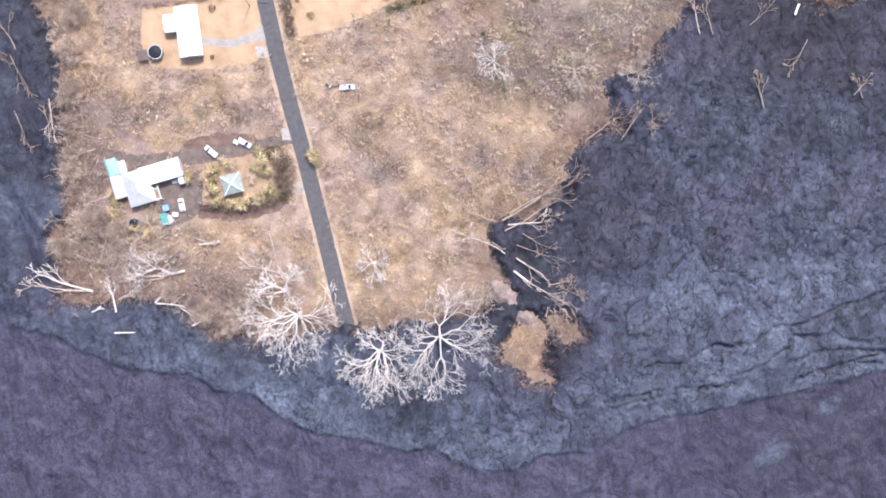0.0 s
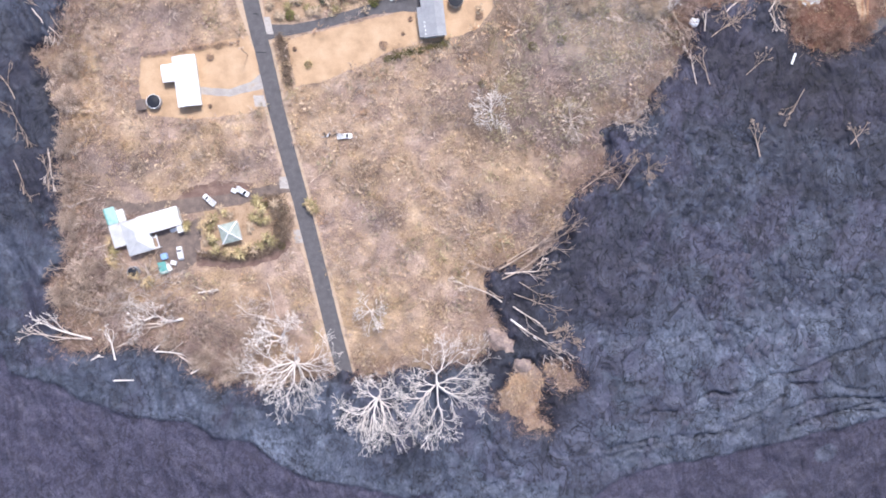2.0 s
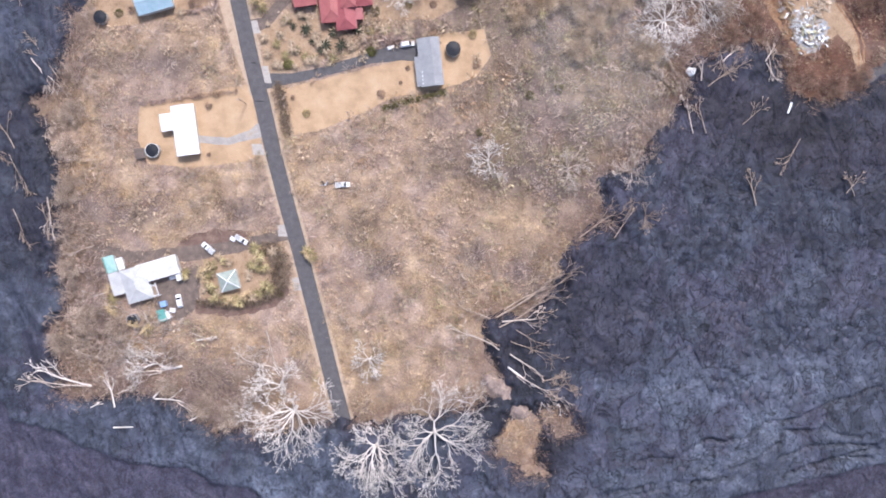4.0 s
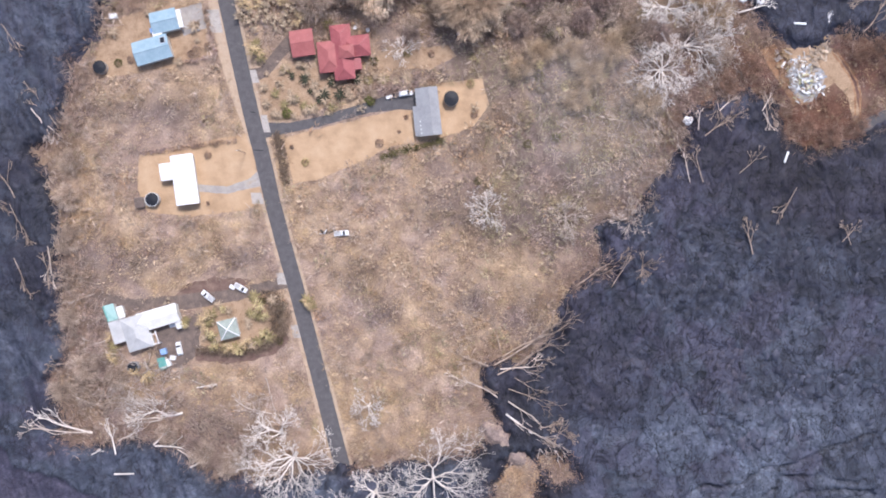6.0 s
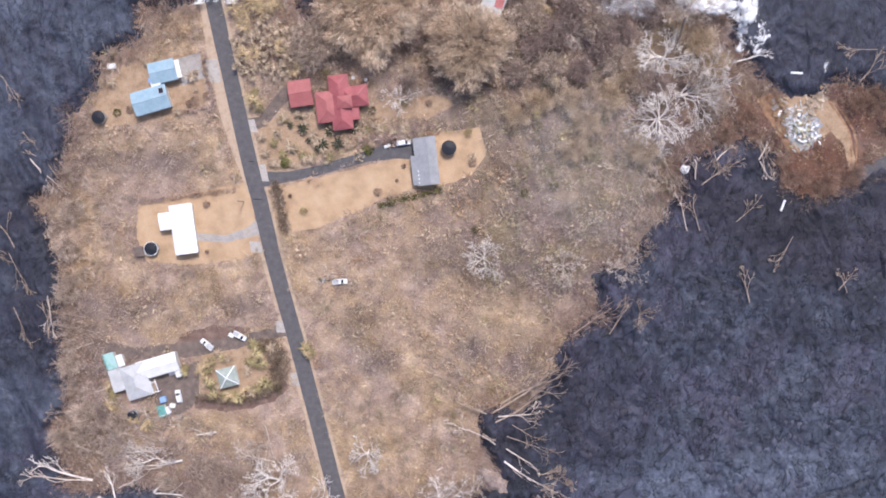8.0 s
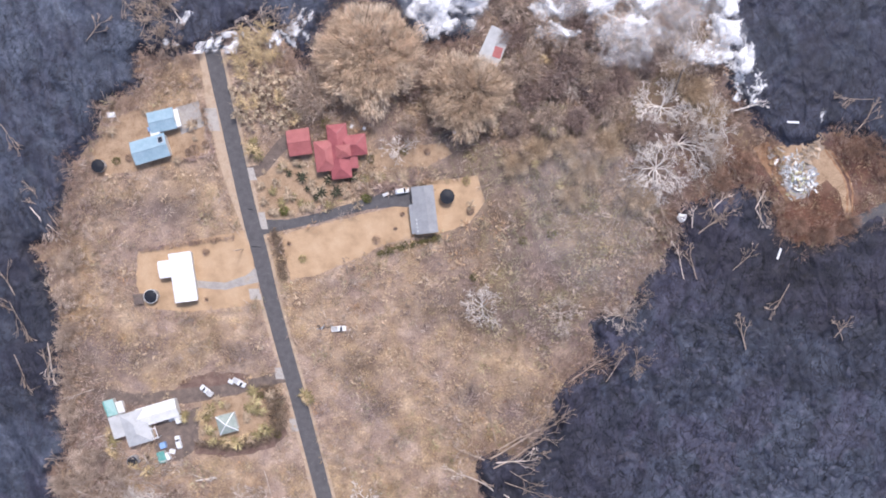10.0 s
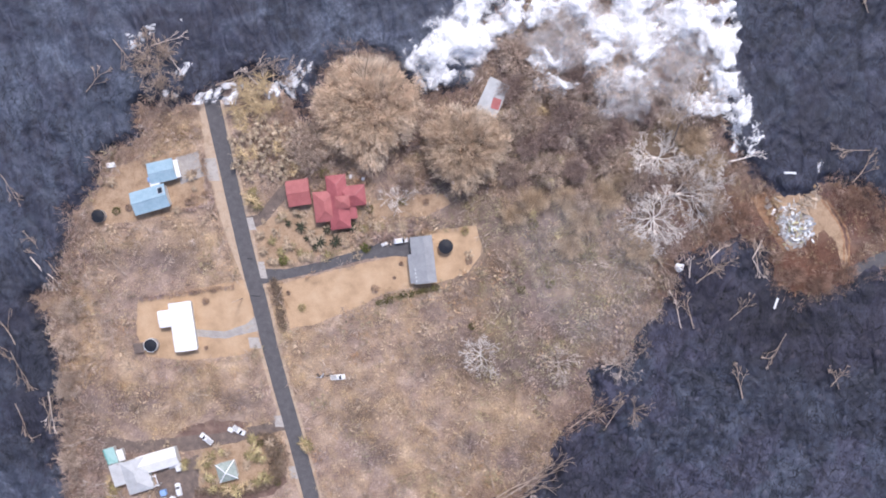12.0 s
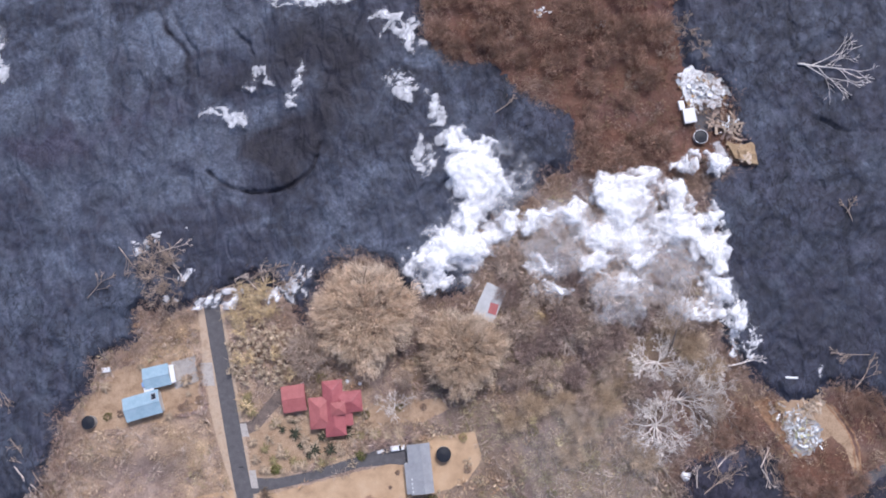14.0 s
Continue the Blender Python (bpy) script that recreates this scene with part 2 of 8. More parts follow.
def ledges(m, scale, steps, depth, dark, width, stretch=0.6, vary=0.15):
    """Overlapping toes of crust: curved ledges, each with a sharp broken lip, a smooth back and a tone of its own."""
    nt, n = m.node_tree, m.node_tree.nodes
    bsdf = n["Principled BSDF"]
    before, links = bsdf.inputs["Base Color"].links[0].from_socket, bsdf.inputs["Normal"].links
    co, mp, nz, veil = (n.new(k) for k in ("ShaderNodeTexCoord", "ShaderNodeMapping", "ShaderNodeTexNoise", "ShaderNodeTexNoise"))
    mp.inputs["Scale"].default_value = (1, stretch, 1)
    mp.inputs["Rotation"].default_value = (0, 0, 0.12)
    nz.inputs["Scale"].default_value, nz.inputs["Detail"].default_value, nz.inputs["Distortion"].default_value = scale, 2.5, 0.9
    veil.inputs["Scale"].default_value, veil.inputs["Detail"].default_value = scale * 1.7, 3
    nt.links.new(co.outputs["Object"], mp.inputs["Vector"])
    nt.links.new(mp.outputs["Vector"], nz.inputs["Vector"])
    nt.links.new(co.outputs["Object"], veil.inputs["Vector"])
    up, part_of, whole, own = (n.new(k) for k in ("ShaderNodeMath", "ShaderNodeMath", "ShaderNodeMath", "ShaderNodeTexWhiteNoise"))
    up.operation, part_of.operation, whole.operation, own.noise_dimensions = "MULTIPLY", "FRACT", "FLOOR", "1D"
    up.inputs[1].default_value = steps
    nt.links.new(nz.outputs["Fac"], up.inputs[0])
    nt.links.new(up.outputs[0], part_of.inputs[0])
    nt.links.new(up.outputs[0], whole.inputs[0])
    nt.links.new(whole.outputs[0], own.inputs["W"])
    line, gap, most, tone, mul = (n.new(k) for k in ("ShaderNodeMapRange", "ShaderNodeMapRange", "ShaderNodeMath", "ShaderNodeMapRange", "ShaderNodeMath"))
    # the dark band below each lip is crease shade put into the colour
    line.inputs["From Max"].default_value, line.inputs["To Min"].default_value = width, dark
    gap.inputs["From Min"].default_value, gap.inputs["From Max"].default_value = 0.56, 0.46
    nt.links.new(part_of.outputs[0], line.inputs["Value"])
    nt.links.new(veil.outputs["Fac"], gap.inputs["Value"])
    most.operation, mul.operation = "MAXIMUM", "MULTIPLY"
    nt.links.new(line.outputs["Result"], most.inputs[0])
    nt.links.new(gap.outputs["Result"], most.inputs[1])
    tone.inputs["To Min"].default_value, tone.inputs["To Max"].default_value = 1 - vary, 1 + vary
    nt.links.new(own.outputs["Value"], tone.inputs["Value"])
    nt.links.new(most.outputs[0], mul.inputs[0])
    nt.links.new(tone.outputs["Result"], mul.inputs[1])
    broken, amount, less = n.new("ShaderNodeAttribute"), n.new("ShaderNodeMapRange"), n.new("ShaderNodeMix")
    broken.attribute_name, less.data_type = "cracked", "FLOAT"
    amount.inputs["To Min"].default_value = 0.25
    nt.links.new(broken.outputs["Fac"], amount.inputs["Value"])
    nt.links.new(amount.outputs["Result"], less.inputs["Factor"])
    less.inputs["A"].default_value = 1.0
    nt.links.new(mul.outputs[0], less.inputs["B"])
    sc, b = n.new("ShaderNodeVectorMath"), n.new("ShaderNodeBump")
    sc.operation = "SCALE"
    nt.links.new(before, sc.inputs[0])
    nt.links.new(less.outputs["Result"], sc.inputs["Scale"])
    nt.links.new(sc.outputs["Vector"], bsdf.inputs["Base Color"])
    b.inputs["Strength"].default_value, b.inputs["Distance"].default_value = 0.7, depth
    nt.links.new(part_of.outputs[0], b.inputs["Height"])
    if links:
        nt.links.new(links[0].from_socket, b.inputs["Normal"])
    nt.links.new(b.outputs["Normal"], bsdf.inputs["Normal"])


SLAB = mat("lava_crust", [(0.32, (0.034, 0.035, 0.049)), (0.5, (0.047, 0.048, 0.068)), (0.7, (0.068, 0.070, 0.096))], 0.3, rough=0.65, spec=0.3, fine=(1.7, 0.25), shade=0.3)
blend_by(SLAB, "brown", (0.066, 0.057, 0.076), 0.5)
blend_by(SLAB, "pale", (0.10, 0.11, 0.148), 0.2, 0.5)
blend_by(SLAB, "char_shade", (0.028, 0.024, 0.031), 0.3, 0.3)
plates(LAVA, 0.2, 4.0, 0.9, 1.12)
plates(LAVA, 0.42, 2.4, 0.9, 1.1)
ridges(LAVA, 0.22, 0.25, 0.86, 1.12)
tints(LAVA, 0.07, (0.86, 0.85, 0.87), (1.12, 1.14, 1.12), 0.4, 0.6, 1.6)
tints(LAVA, 0.24, (0.9, 0.9, 0.91), (1.1, 1.1, 1.09), 0.42, 0.58, 1.2)
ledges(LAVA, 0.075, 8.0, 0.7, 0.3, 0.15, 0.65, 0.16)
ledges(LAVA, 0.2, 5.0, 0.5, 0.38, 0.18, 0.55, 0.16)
curls(LAVA, 0.34, 0.03, 0.35, 0.6, 0.5)
curls(LAVA, 0.13, 0.016, 0.3, 0.8, 0.5)
ASPHALT = mat("asphalt", [(0.3, (0.088, 0.082, 0.083)), (0.6, (0.118, 0.111, 0.112)), (0.75, (0.15, 0.141, 0.136))], 0.5, fine=(6, 0.15), bump=0.02)
ROAD_BLACK = mat("tar", [(0.3, (0.02, 0.02, 0.025)), (0.7, (0.035, 0.035, 0.04))], 2)
GRAVEL = mat("pale_gravel", [(0.3, (0.34, 0.305, 0.27)), (0.55, (0.45, 0.41, 0.365)), (0.75, (0.33, 0.275, 0.22))], 0.7, fine=(7, 0.2), bump=0.05)
GREYGRAVEL = mat("grey_gravel", [(0.3, (0.29, 0.262, 0.24)), (0.55, (0.40, 0.365, 0.325)), (0.75, (0.38, 0.30, 0.22))], 0.35, fine=(6, 0.2), bump=0.05)
VERGE = mat("dry_verge", [(0.3, (0.35, 0.25, 0.165)), (0.5, (0.47, 0.355, 0.25)), (0.7, (0.41, 0.32, 0.23))], 0.4, fine=(4, 0.2), bump=0.06)
DIRT = mat("dark_dirt", [(0.3, (0.11, 0.085, 0.072)), (0.55, (0.175, 0.135, 0.112)), (0.75, (0.29, 0.21, 0.155))], 0.35, fine=(3, 0.25), bump=0.1)
RED_DIRT = mat("red_dirt", [(0.3, (0.13, 0.08, 0.062)), (0.55, (0.19, 0.125, 0.098)), (0.75, (0.29, 0.20, 0.15))], 0.35, fine=(3, 0.25), bump=0.1)
LAWN = mat("scorched_lawn", [(0.28, (0.36, 0.24, 0.14)), (0.5, (0.475, 0.325, 0.195)), (0.72, (0.54, 0.385, 0.245))], 0.16, fine=(3.5, 0.12), bump=0.06)
GARDEN = mat("garden_soil", [(0.3, (0.25, 0.165, 0.10)), (0.5, (0.37, 0.255, 0.16)), (0.7, (0.44, 0.315, 0.205))], 0.3, fine=(2.5, 0.25), bump=0.1)
RUST_DIRT = mat("rust_dirt", [(0.3, (0.20, 0.10, 0.055)), (0.5, (0.32, 0.18, 0.10)), (0.7, (0.45, 0.31, 0.18))], 0.3, fine=(2.5, 0.25), bump=0.15)
STRAW = mat("straw", [(0.3, (0.42, 0.265, 0.157)), (0.41, (0.50, 0.358, 0.212)), (0.5, (0.54, 0.412, 0.255)), (0.57, (0.44, 0.335, 0.265)), (0.7, (0.59, 0.475, 0.36))], 0.075, shade=0.24, island=0.2, spec=0.15)
BROWN = mat("brown_scrub", [(0.3, (0.28, 0.185, 0.13)), (0.45, (0.40, 0.285, 0.205)), (0.55, (0.385, 0.285, 0.235)), (0.7, (0.50, 0.385, 0.30))], 0.09, shade=0.34, island=0.25, spec=0.15)
RUSTY = mat("rusty_scrub", [(0.3, (0.18, 0.085, 0.06)), (0.42, (0.25, 0.13, 0.09)), (0.52, (0.245, 0.17, 0.105)), (0.6, (0.25, 0.165, 0.135)), (0.7, (0.38, 0.285, 0.22))], 0.1, shade=0.3, island=0.22, spec=0.15)
ORANGE = mat("orange_scrub", [(0.3, (0.34, 0.20, 0.115)), (0.5, (0.47, 0.305, 0.18)), (0.7, (0.62, 0.50, 0.33))], 0.14, shade=0.3, island=0.25, spec=0.15)
PINKROCK = mat("pinkish_rock", [(0.3, (0.15, 0.115, 0.10)), (0.5, (0.27, 0.205, 0.175)), (0.7, (0.40, 0.31, 0.24))], 0.35, fine=(1.8, 0.25), bump=0.3)
BURNT = mat("burnt_twigs", [(0.3, (0.21, 0.135, 0.10)), (0.5, (0.33, 0.225, 0.17)), (0.7, (0.45, 0.335, 0.265))], 0.15, shade=0.3, island=0.25, spec=0.15)
TWIG = mat("grey_twigs", [(0.3, (0.35, 0.265, 0.205)), (0.6, (0.49, 0.395, 0.32))], 0.2, shade=0.35, island=0.2, spec=0.15)
DULLGREEN = mat("dull_green_scrub", [(0.3, (0.24, 0.205, 0.115)), (0.5, (0.37, 0.315, 0.185)), (0.7, (0.49, 0.42, 0.27))], 0.1, shade=0.35, island=0.25, spec=0.15)
for cover in (STRAW, BROWN, SOIL, DULLGREEN):
    tints(cover, 0.042, (1.0, 0.99, 0.93), (0.95, 0.965, 1.10))
    tints(cover, 0.16, (0.82, 0.80, 0.81), (1.24, 1.24, 1.2), 0.36, 0.62)
SCORCH = mat("brown_hedge", [(0.3, (0.13, 0.095, 0.068)), (0.5, (0.205, 0.152, 0.108)), (0.7, (0.31, 0.235, 0.17))], 0.2, shade=0.35, island=0.3, spec=0.15)
OLIVE = mat("olive_leaves", [(0.3, (0.09, 0.085, 0.03)), (0.5, (0.16, 0.145, 0.055)), (0.7, (0.26, 0.22, 0.09))], 0.5, shade=0.35, island=0.3, spec=0.2, vary=0.2)
GREENLEAF = mat("green_leaves", [(0.3, (0.10, 0.13, 0.03)), (0.5, (0.20, 0.235, 0.06)), (0.7, (0.32, 0.34, 0.11))], 0.5, shade=0.35, island=0.3, spec=0.2)
YELLOWING = mat("yellowing_leaves", [(0.3, (0.28, 0.225, 0.09)), (0.5, (0.43, 0.35, 0.17)), (0.7, (0.54, 0.45, 0.26))], 0.5, shade=0.3, island=0.3, spec=0.2, vary=0.2)
PALMLEAF = mat("palm_leaves", [(0.3, (0.05, 0.053, 0.03)), (0.6, (0.09, 0.092, 0.055))], 0.5, shade=0.3, island=0.2, spec=0.3)
TANBUSH = mat("tan_bushes", [(0.3, (0.44, 0.315, 0.20)), (0.5, (0.54, 0.41, 0.275)), (0.7, (0.64, 0.52, 0.385))], 0.1, shade=0.3, island=0.2, spec=0.15)
DARKBUSH = mat("dark_brown_bushes", [(0.3, (0.25, 0.175, 0.145)), (0.5, (0.37, 0.275, 0.235)), (0.7, (0.49, 0.385, 0.33))], 0.12, shade=0.35, island=0.25, spec=0.15)
ASHBUSH = mat("ashen_bushes", [(0.3, (0.24, 0.18, 0.155)), (0.5, (0.33, 0.255, 0.225)), (0.7, (0.43, 0.345, 0.305))], 0.12, shade=0.3, island=0.25, spec=0.15)
STARLEAF = mat("pale_tan_fronds", [(0.3, (0.31, 0.22, 0.145)), (0.5, (0.42, 0.32, 0.215)), (0.7, (0.54, 0.43, 0.32))], 0.4, island=0.25, spec=0.15, vary=0.3)
GOLDLEAF = mat("golden_dry_fronds", [(0.3, (0.38, 0.27, 0.135)), (0.5, (0.50, 0.375, 0.21)), (0.7, (0.60, 0.485, 0.32))], 0.25, shade=0.3, island=0.25, spec=0.15)
CROWNLEAF = mat("withered_leaves", [(0.3, (0.56, 0.41, 0.28)), (0.5, (0.66, 0.51, 0.365)), (0.7, (0.73, 0.61, 0.475))], 0.07, shade=0.3, island=0.2, spec=0.15, vary=0.08)
GREYLEAF = mat("grey_withered_leaves", [(0.3, (0.40, 0.30, 0.225)), (0.5, (0.53, 0.415, 0.325)), (0.7, (0.66, 0.545, 0.445))], 0.12, shade=0.42, island=0.25, spec=0.15, vary=0.1)
RUSTLEAF = mat("scorched_leaves", [(0.3, (0.22, 0.125, 0.085)), (0.5, (0.33, 0.205, 0.145)), (0.7, (0.44, 0.31, 0.23))], 0.12, shade=0.4, island=0.25, spec=0.15, vary=0.3)
PALETUFT = mat("pale_dry_tufts", [(0.3, (0.28, 0.21, 0.135)), (0.5, (0.43, 0.335, 0.225)), (0.7, (0.58, 0.48, 0.35))], 0.45, shade=0.4, island=0.25, spec=0.15, vary=0.12)
BLEACHED = mat("bleached_wood", [(0.3, (0.68, 0.60, 0.53)), (0.55, (0.80, 0.735, 0.665)), (0.75, (0.85, 0.80, 0.745))], 0.9, spec=0.2, vary=0.12)
PALEWOOD = mat("pale_grey_wood", [(0.3, (0.48, 0.39, 0.32)), (0.55, (0.66, 0.56, 0.475)), (0.75, (0.74, 0.65, 0.565))], 0.9, spec=0.2, vary=0.12)
DEADWOOD = mat("dead_wood", [(0.3, (0.28, 0.205, 0.15)), (0.55, (0.41, 0.32, 0.25)), (0.75, (0.52, 0.43, 0.355))], 0.9, spec=0.2, vary=0.15)
BARK = mat("brown_bark", [(0.3, (0.14, 0.10, 0.075)), (0.7, (0.24, 0.18, 0.135))], 1.2, spec=0.15)
WHITE_ROOF = mat("white_metal_roof", [(0.3, (0.74, 0.74, 0.75)), (0.6, (0.84, 0.84, 0.84))], 0.25, rough=0.45, fine=(3, 0.04))
PALE_ROOF = mat("weathered_white_roof", [(0.3, (0.66, 0.65, 0.62)), (0.5, (0.76, 0.75, 0.72)), (0.7, (0.82, 0.81, 0.78))], 0.3, rough=0.5, fine=(2.5, 0.06))
DULL_ROOF = mat("dull_white_roof", [(0.3, (0.42, 0.42, 0.41)), (0.6, (0.52, 0.52, 0.51))], 0.3, rough=0.5, fine=(2.5, 0.07))
GREY_ROOF = mat("grey_metal_roof", [(0.3, (0.262, 0.265, 0.272)), (0.6, (0.345, 0.348, 0.352))], 0.3, rough=0.5, fine=(2.5, 0.07))
BLUE_ROOF = mat("blue_metal_roof", [(0.3, (0.25, 0.365, 0.43)), (0.6, (0.34, 0.46, 0.52))], 0.3, rough=0.45, fine=(2.5, 0.06))
RED_ROOF = mat("red_metal_roof", [(0.3, (0.29, 0.08, 0.083)), (0.6, (0.39, 0.118, 0.12))], 0.3, rough=0.45, fine=(2.0, 0.07))
RED_FADED = mat("faded_red_roof", [(0.3, (0.33, 0.105, 0.10)), (0.6, (0.41, 0.14, 0.13))], 0.3, rough=0.5, fine=(2.0, 0.07))
TEAL = mat("teal_sheet", [(0.3, (0.10, 0.30, 0.26)), (0.6, (0.17, 0.40, 0.35))], 0.5, rough=0.5, fine=(2.5, 0.08))
MINT = mat("pale_mint_sheet", [(0.3, (0.27, 0.47, 0.42)), (0.6, (0.40, 0.58, 0.53))], 0.5, rough=0.5, fine=(2.5, 0.08))
GAZEBO_ROOF = mat("grey_green_roof", [(0.3, (0.25, 0.29, 0.25)), (0.6, (0.36, 0.40, 0.35))], 0.6, rough=0.6, fine=(3, 0.1))
WHITE = mat("white_paint", [(0.3, (0.74, 0.74, 0.73)), (0.6, (0.82, 0.82, 0.81))], 0.8, rough=0.4)
WALL = mat("painted_wall", [(0.3, (0.50, 0.47, 0.42)), (0.6, (0.60, 0.57, 0.52))], 0.5, fine=(4, 0.06))
REDWALL = mat("dark_red_wall", [(0.3, (0.20, 0.06, 0.055)), (0.6, (0.28, 0.09, 0.08))], 0.5, fine=(4, 0.06))
GLASS = mat("dark_glass", [(0.3, (0.02, 0.022, 0.026)), (0.7, (0.03, 0.033, 0.04))], 1, rough=0.08, spec=0.6)
RUBBER = mat("black_rubber", [(0.3, (0.02, 0.02, 0.02)), (0.7, (0.035, 0.035, 0.035))], 2, rough=0.8)
STEEL = mat("galvanised_steel", [(0.3, (0.40, 0.41, 0.42)), (0.7, (0.55, 0.56, 0.57))], 0.8, rough=0.45, metal=0.6)
LINER = mat("black_tank_cover", [(0.3, (0.011, 0.012, 0.016)), (0.6, (0.02, 0.022, 0.028))], 0.8, rough=0.55, fine=(3, 0.15))
BOXBLUE = mat("blue_tarpaulin", [(0.3, (0.22, 0.36, 0.62)), (0.6, (0.32, 0.47, 0.72))], 0.8, rough=0.5)
TANSHEET = mat("tan_sheet", [(0.3, (0.28, 0.185, 0.10)), (0.6, (0.42, 0.30, 0.175))], 0.4, fine=(2, 0.2))
YELLOWSHEET = mat("yellowed_sheet", [(0.3, (0.40, 0.39, 0.22)), (0.6, (0.56, 0.53, 0.34))], 0.6, fine=(2, 0.15))
PLANK = mat("weathered_plank", [(0.3, (0.34, 0.25, 0.17)), (0.6, (0.50, 0.40, 0.30))], 0.8, fine=(4, 0.2), vary=0.3)
DEBRIS_WHITE = mat("crumpled_white_sheet", [(0.3, (0.52, 0.53, 0.52)), (0.6, (0.76, 0.76, 0.75))], 0.8, rough=0.5, vary=0.25)


def smoke_material():
    m = bpy.data.materials.new("white_smoke")
    m.use_nodes = True
    nt, n = m.node_tree, m.node_tree.nodes
    n.remove(n["Principled BSDF"])
    diff, trl, tra = n.new("ShaderNodeBsdfDiffuse"), n.new("ShaderNodeBsdfTranslucent"), n.new("ShaderNodeBsdfTransparent")
    for s in (diff, trl):
        s.inputs["Color"].default_value = (0.97, 0.965, 0.96, 1)
    body, mix = n.new("ShaderNodeMixShader"), n.new("ShaderNodeMixShader")
    body.inputs[0].default_value = 0.2
    nt.links.new(diff.outputs[0], body.inputs[1])
    nt.links.new(trl.outputs[0], body.inputs[2])
    at = n.new("ShaderNodeAttribute")
    at.attribute_name = "thickness"
    co, nz = n.new("ShaderNodeTexCoord"), n.new("ShaderNodeTexNoise")
    nz.inputs["Scale"].default_value, nz.inputs["Detail"].default_value = 0.35, 6
    nt.links.new(co.outputs["Object"], nz.inputs["Vector"])
    r = n.new("ShaderNodeMapRange")
    r.inputs["From Min"].default_value, r.inputs["From Max"].default_value = 0.3, 0.7
    r.inputs["To Min"].default_value, r.inputs["To Max"].default_value = 0.45, 1.35
    nt.links.new(nz.outputs["Fac"], r.inputs["Value"])
    mu = n.new("ShaderNodeMath")
    mu.operation, mu.use_clamp = "MULTIPLY", True
    nt.links.new(at.outputs["Fac"], mu.inputs[0])
    nt.links.new(r.outputs["Result"], mu.inputs[1])
    nt.links.new(mu.outputs[0], mix.inputs[0])
    nt.links.new(tra.outputs[0], mix.inputs[1])
    nt.links.new(body.outputs[0], mix.inputs[2])
    nt.links.new(mix.outputs[0], n["Material Output"].inputs["Surface"])
    return m


SMOKE = smoke_material()

# ---------------------------------------------------------------- numbers and meshes
TABLE = np.random.RandomState(7).rand(8, 256, 256)


def vnoise(x, y, size, seed=0):
    u, v = np.asarray(x) / size + 37.3 * seed, np.asarray(y) / size + 11.7 * seed
    i, j = np.floor(u).astype(int), np.floor(v).astype(int)
    f, g = u - i, v - j
    f, g = f * f * (3 - 2 * f), g * g * (3 - 2 * g)
    t = TABLE[seed % 8]
    i0, i1, j0, j1 = i % 256, (i + 1) % 256, j % 256, (j + 1) % 256
    return (t[i0, j0] * (1 - f) + t[i1, j0] * f) * (1 - g) + (t[i0, j1] * (1 - f) + t[i1, j1] * f) * g


def fbm(x, y, size, seed=0, octaves=4, gain=0.5):
    total, amp, s = 0, 1, 0
    for k in range(octaves):
        total, s, amp = total + amp * vnoise(x, y, size / 2 ** k, seed + k), s + amp, amp * gain
    return total / s


def cells(x, y, size, seed=0):
    """Distance to the nearest and second nearest of scattered seeds, in seeds' spacing, and the nearest one's own number."""
    u, v = x / size, y / size
    i, j = np.floor(u).astype(int), np.floor(v).astype(int)
    f1 = np.full(u.shape, 9.0)
    f2, own = f1.copy(), np.zeros(u.shape)
    for di in (-1, 0, 1):
        for dj in (-1, 0, 1):
            a, b = (i + di) % 256, (j + dj) % 256
            d = np.hypot(i + di + TABLE[seed % 8][a, b] - u, j + dj + TABLE[(seed + 1) % 8][a, b] - v)
            near = d < f1
            f2 = np.where(near, f1, np.minimum(f2, d))
            own = np.where(near, TABLE[(seed + 2) % 8][a, b], own)
            f1 = np.where(near, d, f1)
    return f1, f2, own


def to_line(x, y, line):
    """Distance to a line of points."""
    best = np.full(np.shape(x), 1e9)
    for (ax, ay), (bx, by) in zip(line[:-1], line[1:]):
        dx, dy = bx - ax, by - ay
        k = np.clip(((x - ax) * dx + (y - ay) * dy) / (dx * dx + dy * dy + 1e-9), 0, 1)
        best = np.minimum(best, np.hypot(x - ax - k * dx, y - ay - k * dy))
    return best


def inside(x, y, ring):
    odd = np.zeros(np.shape(x), bool)
    for (ax, ay), (bx, by) in zip(ring, ring[1:] + ring[:1]):
        if ay != by:
            odd ^= ((ay > y) != (by > y)) & (x < (bx - ax) * (y - ay) / (by - ay) + ax)
    return odd


def signed(x, y, ring):
    """Distance to a ring of points, negative inside it."""
    d = to_line(x, y, ring + ring[:1])
    return np.where(inside(x, y, ring), -d, d)


def mesh(name, verts, faces, material, smooth=False, **attributes):
    me = bpy.data.meshes.new(name)
    verts, faces = np.asarray(verts, np.float32), np.asarray(faces, np.int32)
    k = faces.shape[1]
    me.vertices.add(len(verts))
    me.vertices.foreach_set("co", verts.ravel())
    me.loops.add(faces.size)
    me.loops.foreach_set("vertex_index", faces.ravel())
    me.polygons.add(len(faces))
    me.polygons.foreach_set("loop_start", np.arange(0, faces.size, k, dtype=np.int32))
    if smooth:
        me.polygons.foreach_set("use_smooth", np.ones(len(faces), bool))
    for key, val in attributes.items():
        at = me.attributes.new(key, "FLOAT", "POINT")
        at.data.foreach_set("value", np.asarray(val, np.float32).ravel())
    me.materials.append(material)
    me.update(calc_edges=True)
    return me


